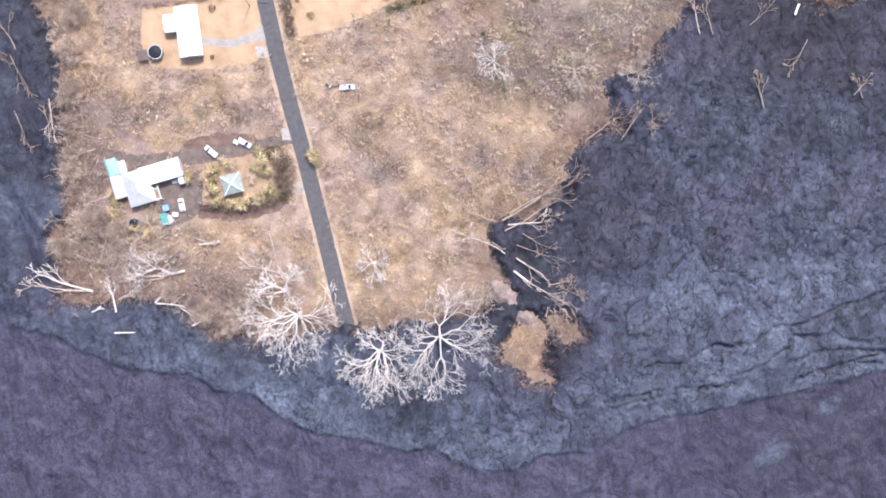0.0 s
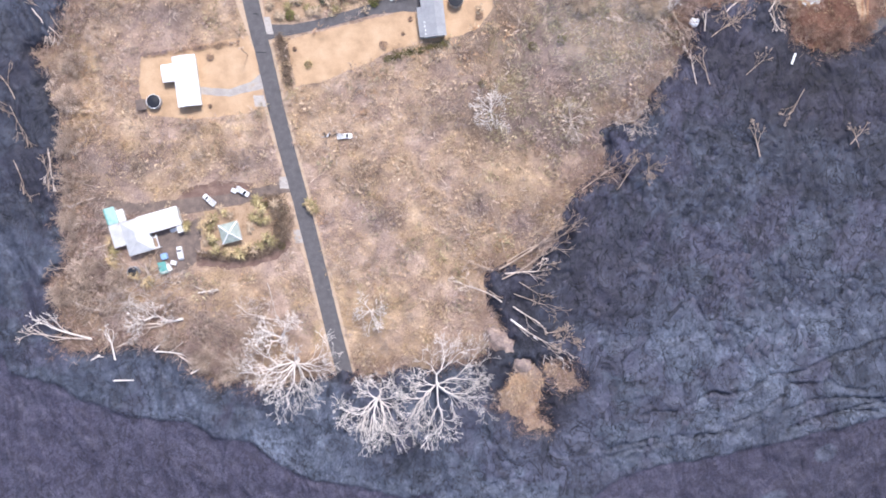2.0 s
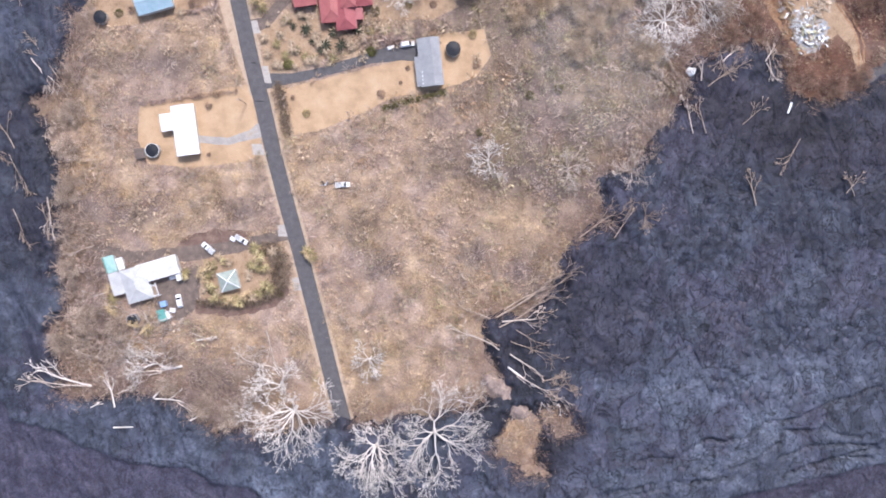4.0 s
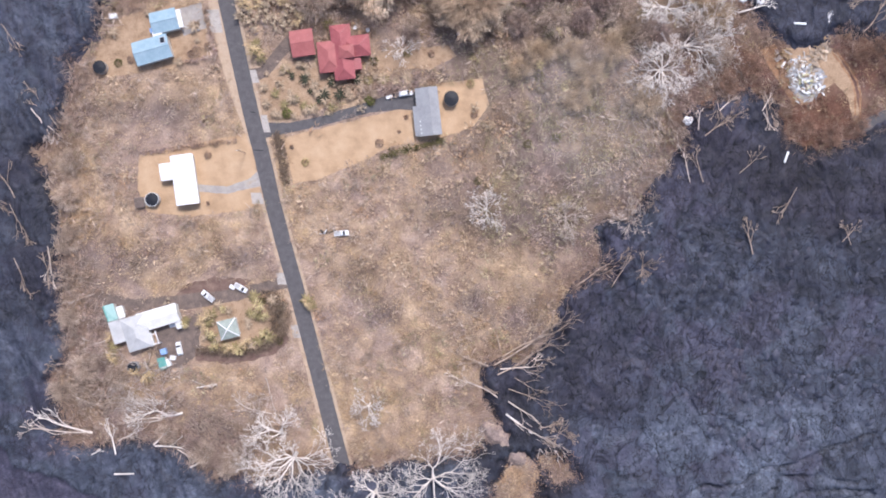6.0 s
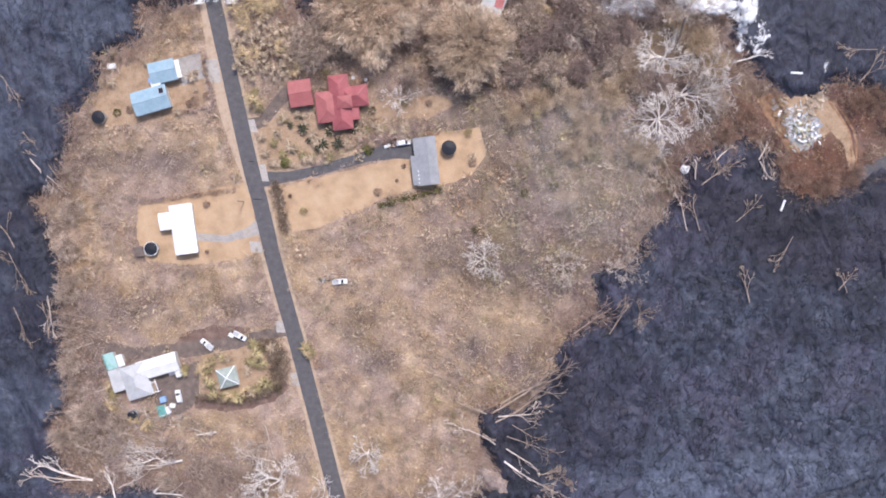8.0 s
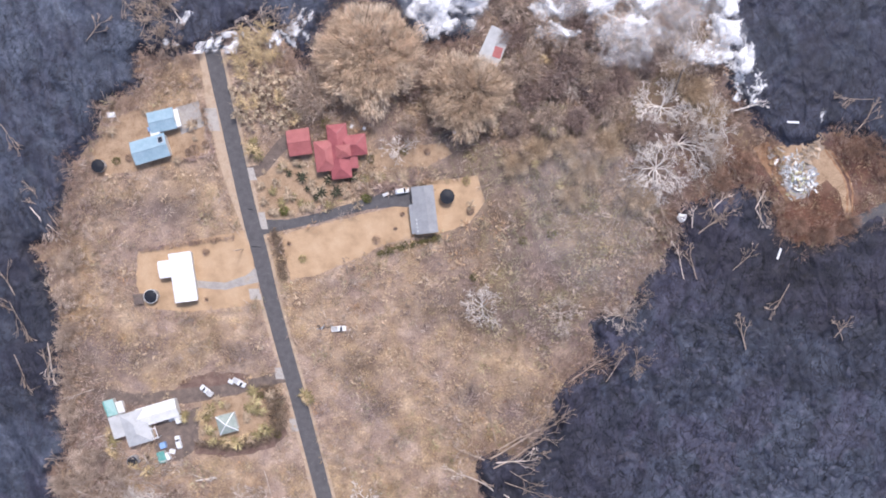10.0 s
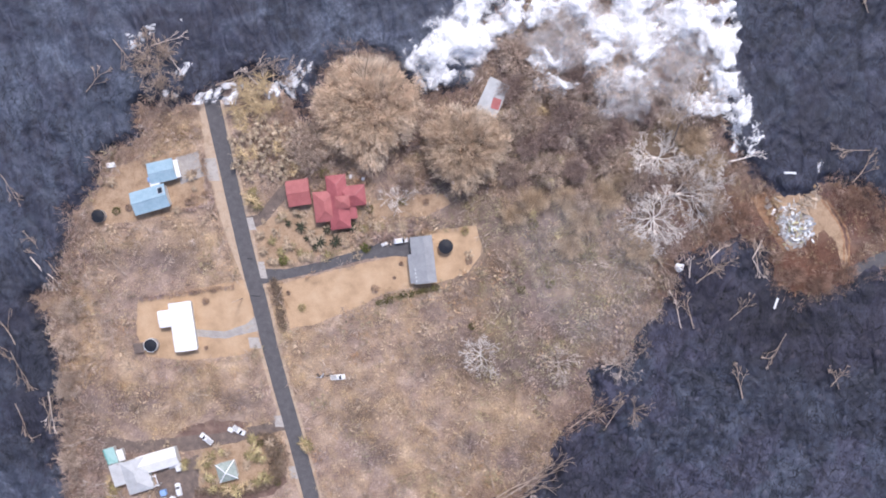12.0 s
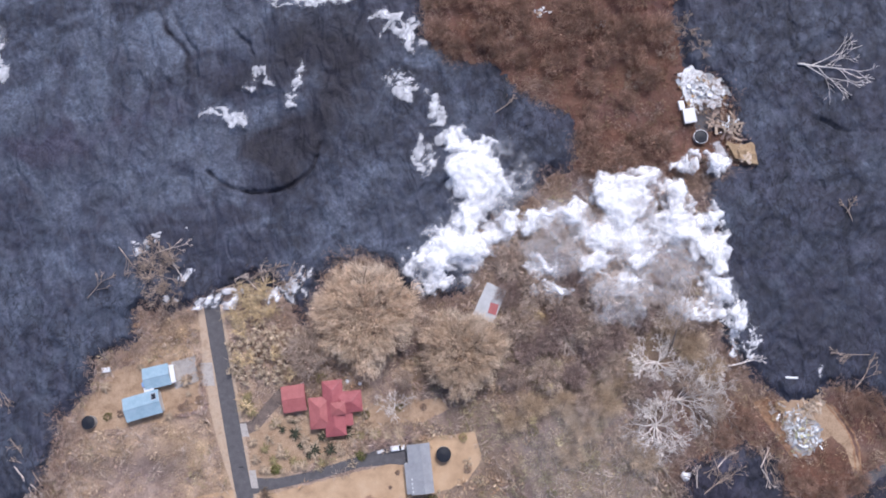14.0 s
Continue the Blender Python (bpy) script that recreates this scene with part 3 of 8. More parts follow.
def thing(name, m, label, category, group="", kind=""):
    ob = new(name)
    ob.matrix_world = m
    ob.empty_display_size = 0.5
    return tagged(ob, label, category, group, kind)


def piece(name, me, parent, label=""):
    """One mesh as a part of a thing."""
    ob = new(name, me)
    ob.parent = parent
    return tagged(ob, label)


def part(name, bm, material, parent, label=""):
    me = bpy.data.meshes.new(name)
    bm.normal_update()
    bm.to_mesh(me)
    bm.free()
    me.materials.append(material)
    return piece(name, me, parent, label)


def box(bm, sx, sy, sz, m=None, bevel=0.0):
    """A box of that size standing on z = 0 of the pose m."""
    made = bmesh.ops.create_cube(bm, size=1, matrix=(m or Matrix()) @ Matrix.Translation((0, 0, sz / 2)) @ Matrix.Diagonal((sx, sy, sz, 1)))
    if bevel:
        edges = list({ed for v in made["verts"] for ed in v.link_edges})
        bmesh.ops.bevel(bm, geom=edges, offset=bevel, segments=2, affect="EDGES")


def boxed(name, sx, sy, sz, m, material, parent, bevel=0.02, label=""):
    bm = bmesh.new()
    box(bm, sx, sy, sz, m, bevel)
    return part(name, bm, material, parent, label)


def tube(bm, r0, r1, height, m=None, sides=24, caps=True):
    bmesh.ops.create_cone(bm, cap_ends=caps, segments=sides, radius1=r0, radius2=r1, depth=height, matrix=(m or Matrix()) @ Matrix.Translation((0, 0, height / 2)))


def grid(xs, ys, height, keep=None):
    """Vertices, quads and the numbers of the kept vertices of a sheet over the axes xs and ys."""
    nx, ny = len(xs), len(ys)
    gx, gy = np.meshgrid(xs, ys)
    idx = np.arange(nx * ny).reshape(ny, nx)
    quads = np.stack([idx[:-1, :-1], idx[:-1, 1:], idx[1:, 1:], idx[1:, :-1]], -1).reshape(-1, 4)
    if keep is not None:
        quads = quads[keep.ravel()[quads].any(1)]
    used, back = np.unique(quads, return_inverse=True)
    verts = np.stack([gx.ravel(), gy.ravel(), np.asarray(height).ravel()], -1)[used]
    return verts, back.reshape(-1, 4), used


def smoothstep(a, b, v):
    k = np.clip((v - a) / (b - a), 0, 1)
    return k * k * (3 - 2 * k)


# ---------------------------------------------------------------- plan of the land that the lava left
COAST_W = [(-138, 70), (-138.5, 66), (-135.5, 56.5), (-134.5, 40.5), (-134, 29), (-135, 21), (-133, 11), (-133, 3.5), (-138.5, -2.5), (-137.5, -10.5), (-131.5, -18.5), (-136.5, -24.5), (-125.5, -27), (-111.5, -24.5), (-93.5, -25.5), (-89, -32.5), (-81, -39.5), (-72, -37), (-64, -39.5), (-50, -38.5), (-40, -35), (-36, -34.5)]
COAST_S = [(-30, -35), (-22.5, -36), (-14.5, -33), (-7.5, -33.5), (1.5, -31.5), (11.5, -29), (15, -26), (22.5, -23), (19.5, -19), (16, -13), (15, -3.5), (16, 1.5), (21.5, 3.5), (29.5, 2), (38.5, 10.5), (42, 18.5), (45, 27.5), (51, 33.5), (61, 33.5), (58, 39), (56, 50.5), (59.5, 54), (67, 54), (71.5, 60.5)]
COAST_E = [(76.5, 67.5), (84.5, 77.5), (87.5, 91), (94, 94.5), (106, 98), (117, 94), (121, 81), (132, 76), (143, 80.5), (151.5, 85), (157, 86), (190, 90), (190, 104)]
COAST_NE = [(157.5, 107.5), (148.5, 116), (136, 118), (133, 113), (123, 113.5), (115.5, 117), (108, 126), (103, 134), (102, 148), (101.5, 170), (99, 184.5), (101.5, 193), (117, 196), (111.5, 209.5), (109.5, 225), (95.5, 233.5), (92, 247), (91.5, 260.5), (92, 330), (-4, 330)]
COAST_N = [(-3, 261), (-1.5, 245.5), (8.5, 237), (23.5, 235), (30.5, 227.5), (41.5, 221), (52, 215.5), (53.5, 204), (51, 195.5), (41, 191.5), (34.5, 183), (20, 175), (14, 165), (12, 150.5), (-0.5, 149.5), (-8.5, 149), (-14.5, 162), (-24.5, 164), (-36.5, 161), (-42.5, 147), (-44, 140), (-52.5, 151), (-62.5, 157), (-72.5, 151), (-73.5, 147.5)]
COAST_NW = [(-80.5, 147.5), (-85.5, 147), (-102.5, 146.5), (-104.5, 141.5), (-103.5, 135.5), (-110.5, 131), (-118, 128), (-118.5, 118), (-128, 108.5), (-129, 99), (-134.5, 83), (-142.5, 79)]
LAND = COAST_W + COAST_S + COAST_E + COAST_NE + COAST_N + COAST_NW
ISLET_A = [(22.5, -34), (28.5, -31), (34.5, -32), (35.5, -39), (33.5, -45), (32.5, -48), (37.5, -53.5), (36.5, -55.5), (30.5, -54.5), (27.5, -54), (22.5, -49), (18, -48), (18.5, -42)]
ISLET_B = [(33.5, -31), (41, -31), (46, -35), (49, -39), (41, -42), (38.5, -39)]
FLOW_FRONT = [(-2500, 200), (-169, -22.5), (-157, -26.5), (-151.5, -33.5), (-135.5, -38.5), (-126, -43.5), (-112, -49.5), (-90, -50.5), (-81, -56.5), (-68, -57.5), (-60.5, -65.5), (-46.5, -72), (-30.5, -74), (-14.5, -79), (-6.5, -77), (9.5, -85), (23.5, -85), (33.5, -79), (51, -79), (61, -72), (77, -66.5), (97, -63.5), (121, -57.5), (140.5, -53.5), (154, -50.5), (168.5, -47.5), (2500, 300)]
CRACKS = [[(69, -49), (83, -47.5), (91, -42), (107, -40.5), (113.5, -35.5), (126.5, -33.5), (136.5, -28.5), (153.5, -22.5)],
          [(57, -63), (77, -59), (90, -56.5)], [(120, -54), (133, -50), (146, -46), (154, -45)], [(133, 262), (134, 248), (139, 238), (146, 226), (160, 214)],
          [(140, 214), (152, 208), (165, 208)], [(-97, 261), (-92.5, 249), (-86.6, 241.7), (-86, 231)], [(-101, 256), (-95, 246), (-89, 240)],
          [(-113.6, 248), (-111.7, 237.5), (-106, 236)], [(-80.7, 194.8), (-72, 190), (-65, 187.5), (-58.5, 187), (-52, 188.5), (-46, 191), (-41, 198), (-40, 205)], [(-73, 250), (-66, 243), (-63, 232)],
          [(119.1, -48.3), (129.0, -44.4), (140.8, -42.8), (152.6, -44.0)], [(54.0, -61.1), (67.8, -59.1), (81.7, -56.2), (99.4, -55.2)], [(121.0, -38.4), (134.8, -38.0), (146.6, -40.4)], [(101.4, -52.2), (111.2, -48.3), (119.1, -42.7)], [(129.0, -50.3), (140.8, -47.4), (150.7, -48.4)]]

VENT_ARC = [(-80, 195.5), (-76, 191.5), (-72, 189.3), (-65.6, 188), (-58, 187.3), (-54, 188), (-48, 190.4), (-45, 193), (-42, 196.5), (-40.5, 200.5)]


def land_distance(x, y):
    """Distance beyond the edge of the spared land, negative on it."""
    d = np.minimum(signed(x, y, LAND), np.minimum(signed(x, y, ISLET_A), signed(x, y, ISLET_B)))
    return d + 3.6 * (fbm(x, y, 7, 3) - 0.5) + 2.0 * (vnoise(x, y, 1.6, 5) - 0.5)


def rusty(x, y):
    """How far the ground and its scrub are scorched red-brown."""
    south = np.exp(-((x - 134) / 17) ** 2 - ((y - 86) / 10) ** 2) + np.exp(-((x - 152) / 14) ** 2 - ((y - 110) / 11) ** 2) + 0.55 * np.exp(-((x - 108) / 16) ** 2 - ((y - 104) / 9) ** 2)
    return np.clip(1.2 * south + smoothstep(184, 205, y) + 0.3 * smoothstep(60, 90, x) * smoothstep(45, 70, y) * (1 - 0.6 * smoothstep(108, 124, y)), 0, 1)


WORN = [(-28, 35, 7, 8), (0, 57, 10, 6), (-21, 21, 7, 5), (18, 53, 9, 7), (41, 50, 12, 8), (12, 24, 5, 8), (-104, 22, 7, 6), (-122, 22, 8, 14), (-108, 40, 9, 7), (-128, 38, 7, 12), (-70, 40, 6, 5), (30, 20, 8, 10), (-125, -8, 12, 12), (-78, -20, 22, 9), (-45, 118, 10, 6), (-92, 92, 9, 6), (62, 60, 12, 10), (-113, 92, 16, 4)]


def worn(x, y):
    """Patches where the grass has gone and grey-brown stems show."""
    out = np.zeros(np.shape(x))
    for px, py, rx, ry in WORN:
        out = out + np.exp(-((x - px) / rx) ** 2 - ((y - py) / ry) ** 2)
    return np.clip(out, 0, 1)


# ---------------------------------------------------------------- ground and lava
def build_ground():
    xs = np.concatenate([[-2500, -900, -400], np.arange(-195, 196, 2.5), [400, 900, 2500]])
    ys = np.concatenate([[-2500, -900, -400], np.arange(-110, 336, 2.5), [500, 900, 2500]])
    gx, gy = np.meshgrid(xs, ys)
    rust = rusty(gx, gy)
    grey = smoothstep(-10, 30, gx + 0.35 * (gy - 60)) * smoothstep(30, 60, gy) * 0.8
    v, f, used = grid(xs, ys, np.zeros(gx.shape))
    edge = land_distance(gx, gy)
    grey = grey + 0.8 * smoothstep(-9, -2, edge) * smoothstep(0.35, 0.55, fbm(gx, gy, 14, 9)) + worn(gx, gy)
    me = mesh("ground", v, f, SOIL, rust=np.clip(rust, 0, 1).ravel()[used], grey=np.clip(grey, 0, 1).ravel()[used])
    tagged(new("ground", me), "dry straw-coloured ground under scorched scrub", "ground", kind="structure")


def lava_fields(x, y):
    """Distance past the land's edge, height, and the rock's four tones, painted haze, smoke and shade included."""
    d = land_distance(x, y)
    front = signed(x, y, FLOW_FRONT + [(2500, -2500), (-2500, -2500)]) + 2.5 * (fbm(x, y, 6, 5) - 0.5)
    young = smoothstep(-0.4, 0.6, front)
    ramp = smoothstep(-0.6, 3.8, d)
    wx, wy = x + 5 * (fbm(x, y, 9, 1) - 0.5), y + 5 * (fbm(x, y, 9, 2) - 0.5)
    f1, f2, own = cells(wx, wy, 4.2, 1)
    seam = smoothstep(0.0, 0.22, f2 - f1)
    g1, g2, gown = cells(wx, wy * 0.8, 1.7, 4)
    slabby = smoothstep(0.42, 0.6, fbm(x, y, 45, 2)) * young
    broad = fbm(x, y, 34, 4, 3)
    ridge = 1 - np.abs(2 * fbm(wx, wy, 9, 6, 3) - 1)
    rubble = 0.5 * (own - 0.5) * (0.35 + slabby) - 0.55 * (1 - seam) * (0.35 + 0.65 * slabby) + 0.5 * (gown - 0.5) + 0.9 * (fbm(x, y, 2.4, 0, 2) - 0.5)
    h = ramp * (0.7 + 1.6 * broad + 0.9 * young + 0.5 * (ridge - 0.6)) + rubble * (0.35 + 0.65 * ramp) * 0.3
    for line in CRACKS:
        h -= 1.5 * (0.35 + 0.9 * smoothstep(0.35, 0.6, fbm(x, y, 8, 11))) * (1 - 0.2 * smoothstep(180, 185, y)) * (0.6 + 0.6 * smoothstep(0.4, 0.55, fbm(x, y, 3, 13))) * (1 - smoothstep(0.15, 0.85, to_line(x + 2.5 * (fbm(x, y, 5, 6) - 0.5), y + 2.5 * (fbm(x, y, 5, 7) - 0.5), line)))
    h -= 1.3 * (0.4 + 0.8 * smoothstep(0.35, 0.6, fbm(x, y, 7, 11))) * smoothstep(1.0, 0.3, to_line(x + 1.5 * (fbm(x, y, 4, 6) - 0.5), y + 1.5 * (fbm(x, y, 4, 7) - 0.5), VENT_ARC))
    # vent: a shallow bowl inside a cracked rim
    r = np.hypot((x + 60) / 1.05, y - 213) + 7 * (fbm(x, y, 9, 3) - 0.5)
    h += -2.5 * (1 - smoothstep(4, 20, r))
    h = np.maximum(h, -0.25 + 0.3 * ramp)
    east = np.exp(-(((x - 112) / 55) ** 2 + ((y + 8) / 42) ** 2)) + 0.8 * np.exp(-(((x - 150) / 25) ** 2 + ((y - 30) / 25) ** 2))
    south = young * smoothstep(-14, -30, y - 0.05 * x) * 0.46
    north = 0.5 * smoothstep(165, 185, y) * smoothstep(20, -20, x)
    west = 0.38 * smoothstep(-104, -125, x - 0.2 * np.abs(y - 60)) * smoothstep(-40, 20, y)
    pale = np.clip(1.3 * (east * (0.15 + 0.17 * smoothstep(5, -25, y)) + south + north + west) * (0.25 + 1.3 * fbm(wx, wy, 14, 5)) * young * smoothstep(-0.5, 2, d), 0, 1)
    streak = fbm(x * 0.55 + y * 0.45, (y - 0.5 * x) * 1.6, 22, 3, 4, 0.6)
    pale = np.clip(pale + 2.6 * smoothstep(160, 190, y) * smoothstep(30, 0, x) * (streak - 0.5), 0, 1)
    pale = np.clip(pale + 0.42 * smoothstep(150, 165, y) * smoothstep(20, -10, x) * (0.5 + fbm(x, y, 17, 1)), 0, 1)
    ux = x + 16 * (fbm(x, y, 22, 2, 3) - 0.5) + 5 * (fbm(x, y, 6, 3, 3) - 0.5)
    uy = y + 16 * (fbm(x, y, 22, 4, 3) - 0.5) + 5 * (fbm(x, y, 6, 5, 3) - 0.5)
    wisp = fbm(ux * 1.5, uy * 0.6, 9, 6, 4, 0.48) - 0.5
    wide = fbm(ux * 0.8 + uy * 0.6, (uy - 0.6 * ux) * 1.4, 26, 1, 3) - 0.5
    pale = np.clip(pale + young * ((0.75 + 0.9 * smoothstep(150, 175, y)) * wisp + 1.8 * smoothstep(150, 175, y) * wide), 0, 1)
    for sx, sy, rx, ry in ((114, -80, 7.5, 3.2), (134, -62.8, 4.6, 2.8)):
        u, v = (x - sx) * 0.87 + (y - sy) * 0.5, (y - sy) * 0.87 - (x - sx) * 0.5
        pale = np.maximum(pale, 0.75 * smoothstep(1.1, 0.8, np.hypot(u / rx, v / ry) + 0.5 * (fbm(x, y, 3, 4) - 0.5)))
    brown = np.clip((1 - young) * 0.95 + 0.3 * smoothstep(45, 60, y) * smoothstep(110, 95, y) * smoothstep(60, 90, x), 0, 1)
    dark_side = 0.7 * np.exp(-(((x - 48) / 24) ** 2 + ((y - 8) / 24) ** 2)) + 1.1 * np.exp(-(((x - 122) / 44) ** 2 + ((y - 72) / 20) ** 2))  + 0.2 * np.exp(-(((x + 137) / 12) ** 2 + ((y - 95) / 30) ** 2))
    char_shade = np.clip(dark_side * 0.8 + 0.25 * smoothstep(40, 130, x) * smoothstep(-52, -66, y - 0.15 * (x - 100)) + 0.2 * (1 - smoothstep(1, 5, d)) * smoothstep(-30, -20, y), 0, 1)
    # dark smoke over the vent, painted into the rock's colour
    smoke_smear = to_line(ux, uy, [(-48, 246), (-36, 243), (-29, 234), (-31, 223.5), (-39, 215), (-49, 208), (-54, 202)])
    bays = sum(np.exp(-(((x - bx) / br) ** 2 + ((y - by) / br) ** 2)) for bx, by, br in ((16, -31, 7), (39, -46, 8), (30, -21, 7), (24, -8, 7)))
    # along the vent arc and northern crack, shade is painted in as dark rock
    char_shade = np.clip(char_shade + 0.55 * smoothstep(-133, -140, x) * smoothstep(10, 24, y) * smoothstep(105, 75, y) + 0.8 * bays + 0.45 * smoothstep(6, 1, d) * smoothstep(-20, -28, y) * smoothstep(-75, -55, x) + 1.0 * np.exp(-(smoke_smear / 10) ** 2) + 1.5 * np.exp(-((ux + 51) / 11) ** 2 - ((uy - 206) / 7) ** 2) + 0.45 * np.exp(-(to_line(ux, uy, [(-75, 227), (-68.5, 233.6), (-63, 238), (-52, 241)]) / 4) ** 2) + 0.35 * smoothstep(0.9, 0.25, to_line(x + 1.5 * (fbm(x, y, 4, 6) - 0.5), y + 1.5 * (fbm(x, y, 4, 7) - 0.5), VENT_ARC)) + 0.7 * smoothstep(1.5, 0.4, to_line(x + 3 * (fbm(x, y, 5, 6) - 0.5), y, [(-99.6, 257), (-96, 248), (-89.6, 241.4), (-88, 233)])) + 0.4 * np.exp(-(((x - 135) / 22) ** 2 + ((y - 133) / 15) ** 2)) + 0.25 * smoothstep(95, 130, x) * smoothstep(15, 30, y) * smoothstep(75, 55, y), 0, 1)
    northern = smoothstep(150, 175, y) * smoothstep(30, 0, x)
    swirl = fbm((ux * 0.8 + uy * 0.45) * 0.45, (uy * 0.9 - ux * 0.45) * 1.3, 24, 12, 3, 0.5)
    blot = smoothstep(0.5, 0.6, fbm(ux, uy, 17, 8, 4, 0.6)) * (1 - northern) + northern * smoothstep(0.54, 0.44, swirl)
    char_shade = np.clip(char_shade + 0.18 * northern * smoothstep(0.5, 0.4, swirl), 0, 1)
    brown = np.clip(brown + young * (0.55 * blot * (1 - 0.6 * smoothstep(95, 115, y)) + 0.5 * np.exp(-(((x - 52) / 22) ** 2 + ((y + 4) / 22) ** 2)) + 0.7 * np.exp(-(to_line(ux, uy, [(-146, 203), (-115, 213), (-95, 218)]) / 7) ** 2)), 0, 1)
    pale = np.clip(pale * (1 - 0.6 * blot) + 0.2 * northern * smoothstep(-80, -110, x) + 0.5 * northern * smoothstep(0.48, 0.64, swirl) + 0.7 * np.exp(-(to_line(ux, uy, [(-125, 180), (-95, 196), (-80, 206)]) / 9) ** 2) + young * 0.4 * smoothstep(0.3, 1.5, front) * smoothstep(9, 2, front) * smoothstep(20, -60, x), 0, 1)
    grain = fbm(ux * 1.6, uy * 0.8, 3.2, 3, 4, 0.7) - 0.5
    shade = np.clip(0.5 + 1.6 * grain + 0.5 * (gown - 0.5) * 0.6 + 0.5 * (own - 0.5) - 0.5 * (1 - seam) * slabby, 0, 1)
    east_flow = smoothstep(20, 60, x) * smoothstep(-55, -30, y) * smoothstep(110, 70, y)
    cracked = np.clip((0.35 + 1.1 * east_flow + 0.4 * smoothstep(-10, -40, y)) * (0.45 + 0.9 * smoothstep(0.35, 0.6, fbm(x, y, 24, 14, 3))) - 0.3 * northern, 0, 1)
    cracked = cracked * (0.3 + 0.7 * young)
    shade = 0.5 + (shade - 0.5) * (1 - 0.2 * northern) * (0.6 + 0.4 * young)
    vx, vy = x + 26 * (fbm(x, y, 30, 2, 3) - 0.5) + 9 * (fbm(x, y, 9, 3, 3) - 0.5), y + 26 * (fbm(x, y, 30, 4, 3) - 0.5) + 9 * (fbm(x, y, 9, 5, 3) - 0.5)
    flowing = 0.55 * fbm((vx * 0.9 + vy * 0.45) * 0.4, (vy * 0.9 - vx * 0.45) * 1.2, 16, 12, 4, 0.55) + 0.45 * fbm(vx, vy, 9, 9, 4, 0.6)
    # northern swooshes: bluish haze and sheen put into the rock's pale tone
    bright = np.exp(-(to_line(ux, uy, [(-134, 186), (-118, 192.5), (-104, 198.7), (-86, 204)]) / 9) ** 2) + 0.7 * np.exp(-(to_line(ux, uy, [(-100, 244), (-80, 252), (-65, 256)]) / 6) ** 2) + 0.5 * np.exp(-(to_line(ux, uy, [(-153, 225), (-133, 240)]) / 9) ** 2) + 0.3 * np.exp(-(((ux + 15) / 14) ** 2 + ((uy - 185) / 14) ** 2))
    pale = pale * (1 - northern) + northern * np.clip(0.95 * smoothstep(0.42, 0.64, flowing) + 0.55 * bright + 0.03, 0, 1)
    pale = pale * (1 - 0.7 * np.exp(-(((x + 130) / 32) ** 2 + ((y + 45) / 20) ** 2)))
    pale = pale * (1 - 0.75 * np.exp(-(((x - 146) / 16) ** 2 + ((y + 30) / 14) ** 2)))
    brown = brown * (1 - np.clip(1.2 * np.exp(-(smoke_smear / 10) ** 2), 0, 1))
    return d, h, dict(pale=pale, brown=brown, char_shade=char_shade, shade=shade, cracked=cracked)


def build_lava():
    step = 0.66
    xs = np.concatenate([[-2500, -900, -400, -260], np.arange(-190, 191, step), [260, 400, 900, 2500]])
    ys = np.concatenate([[-2500, -900, -400, -180], np.arange(-108, 292, step), [400, 600, 900, 2500]])
    x, y = np.meshgrid(xs, ys)
    d, h, tones = lava_fields(x, y)
    v, f, used = grid(xs, ys, h, keep=d > -0.5)
    me = mesh("lava_field", v, f, LAVA, **{k: t.ravel()[used] for k, t in tones.items()})
    tagged(new("lava_field", me), "rough blue-black cooled lava with cracked slabs and rubble", "lava", kind="structure")


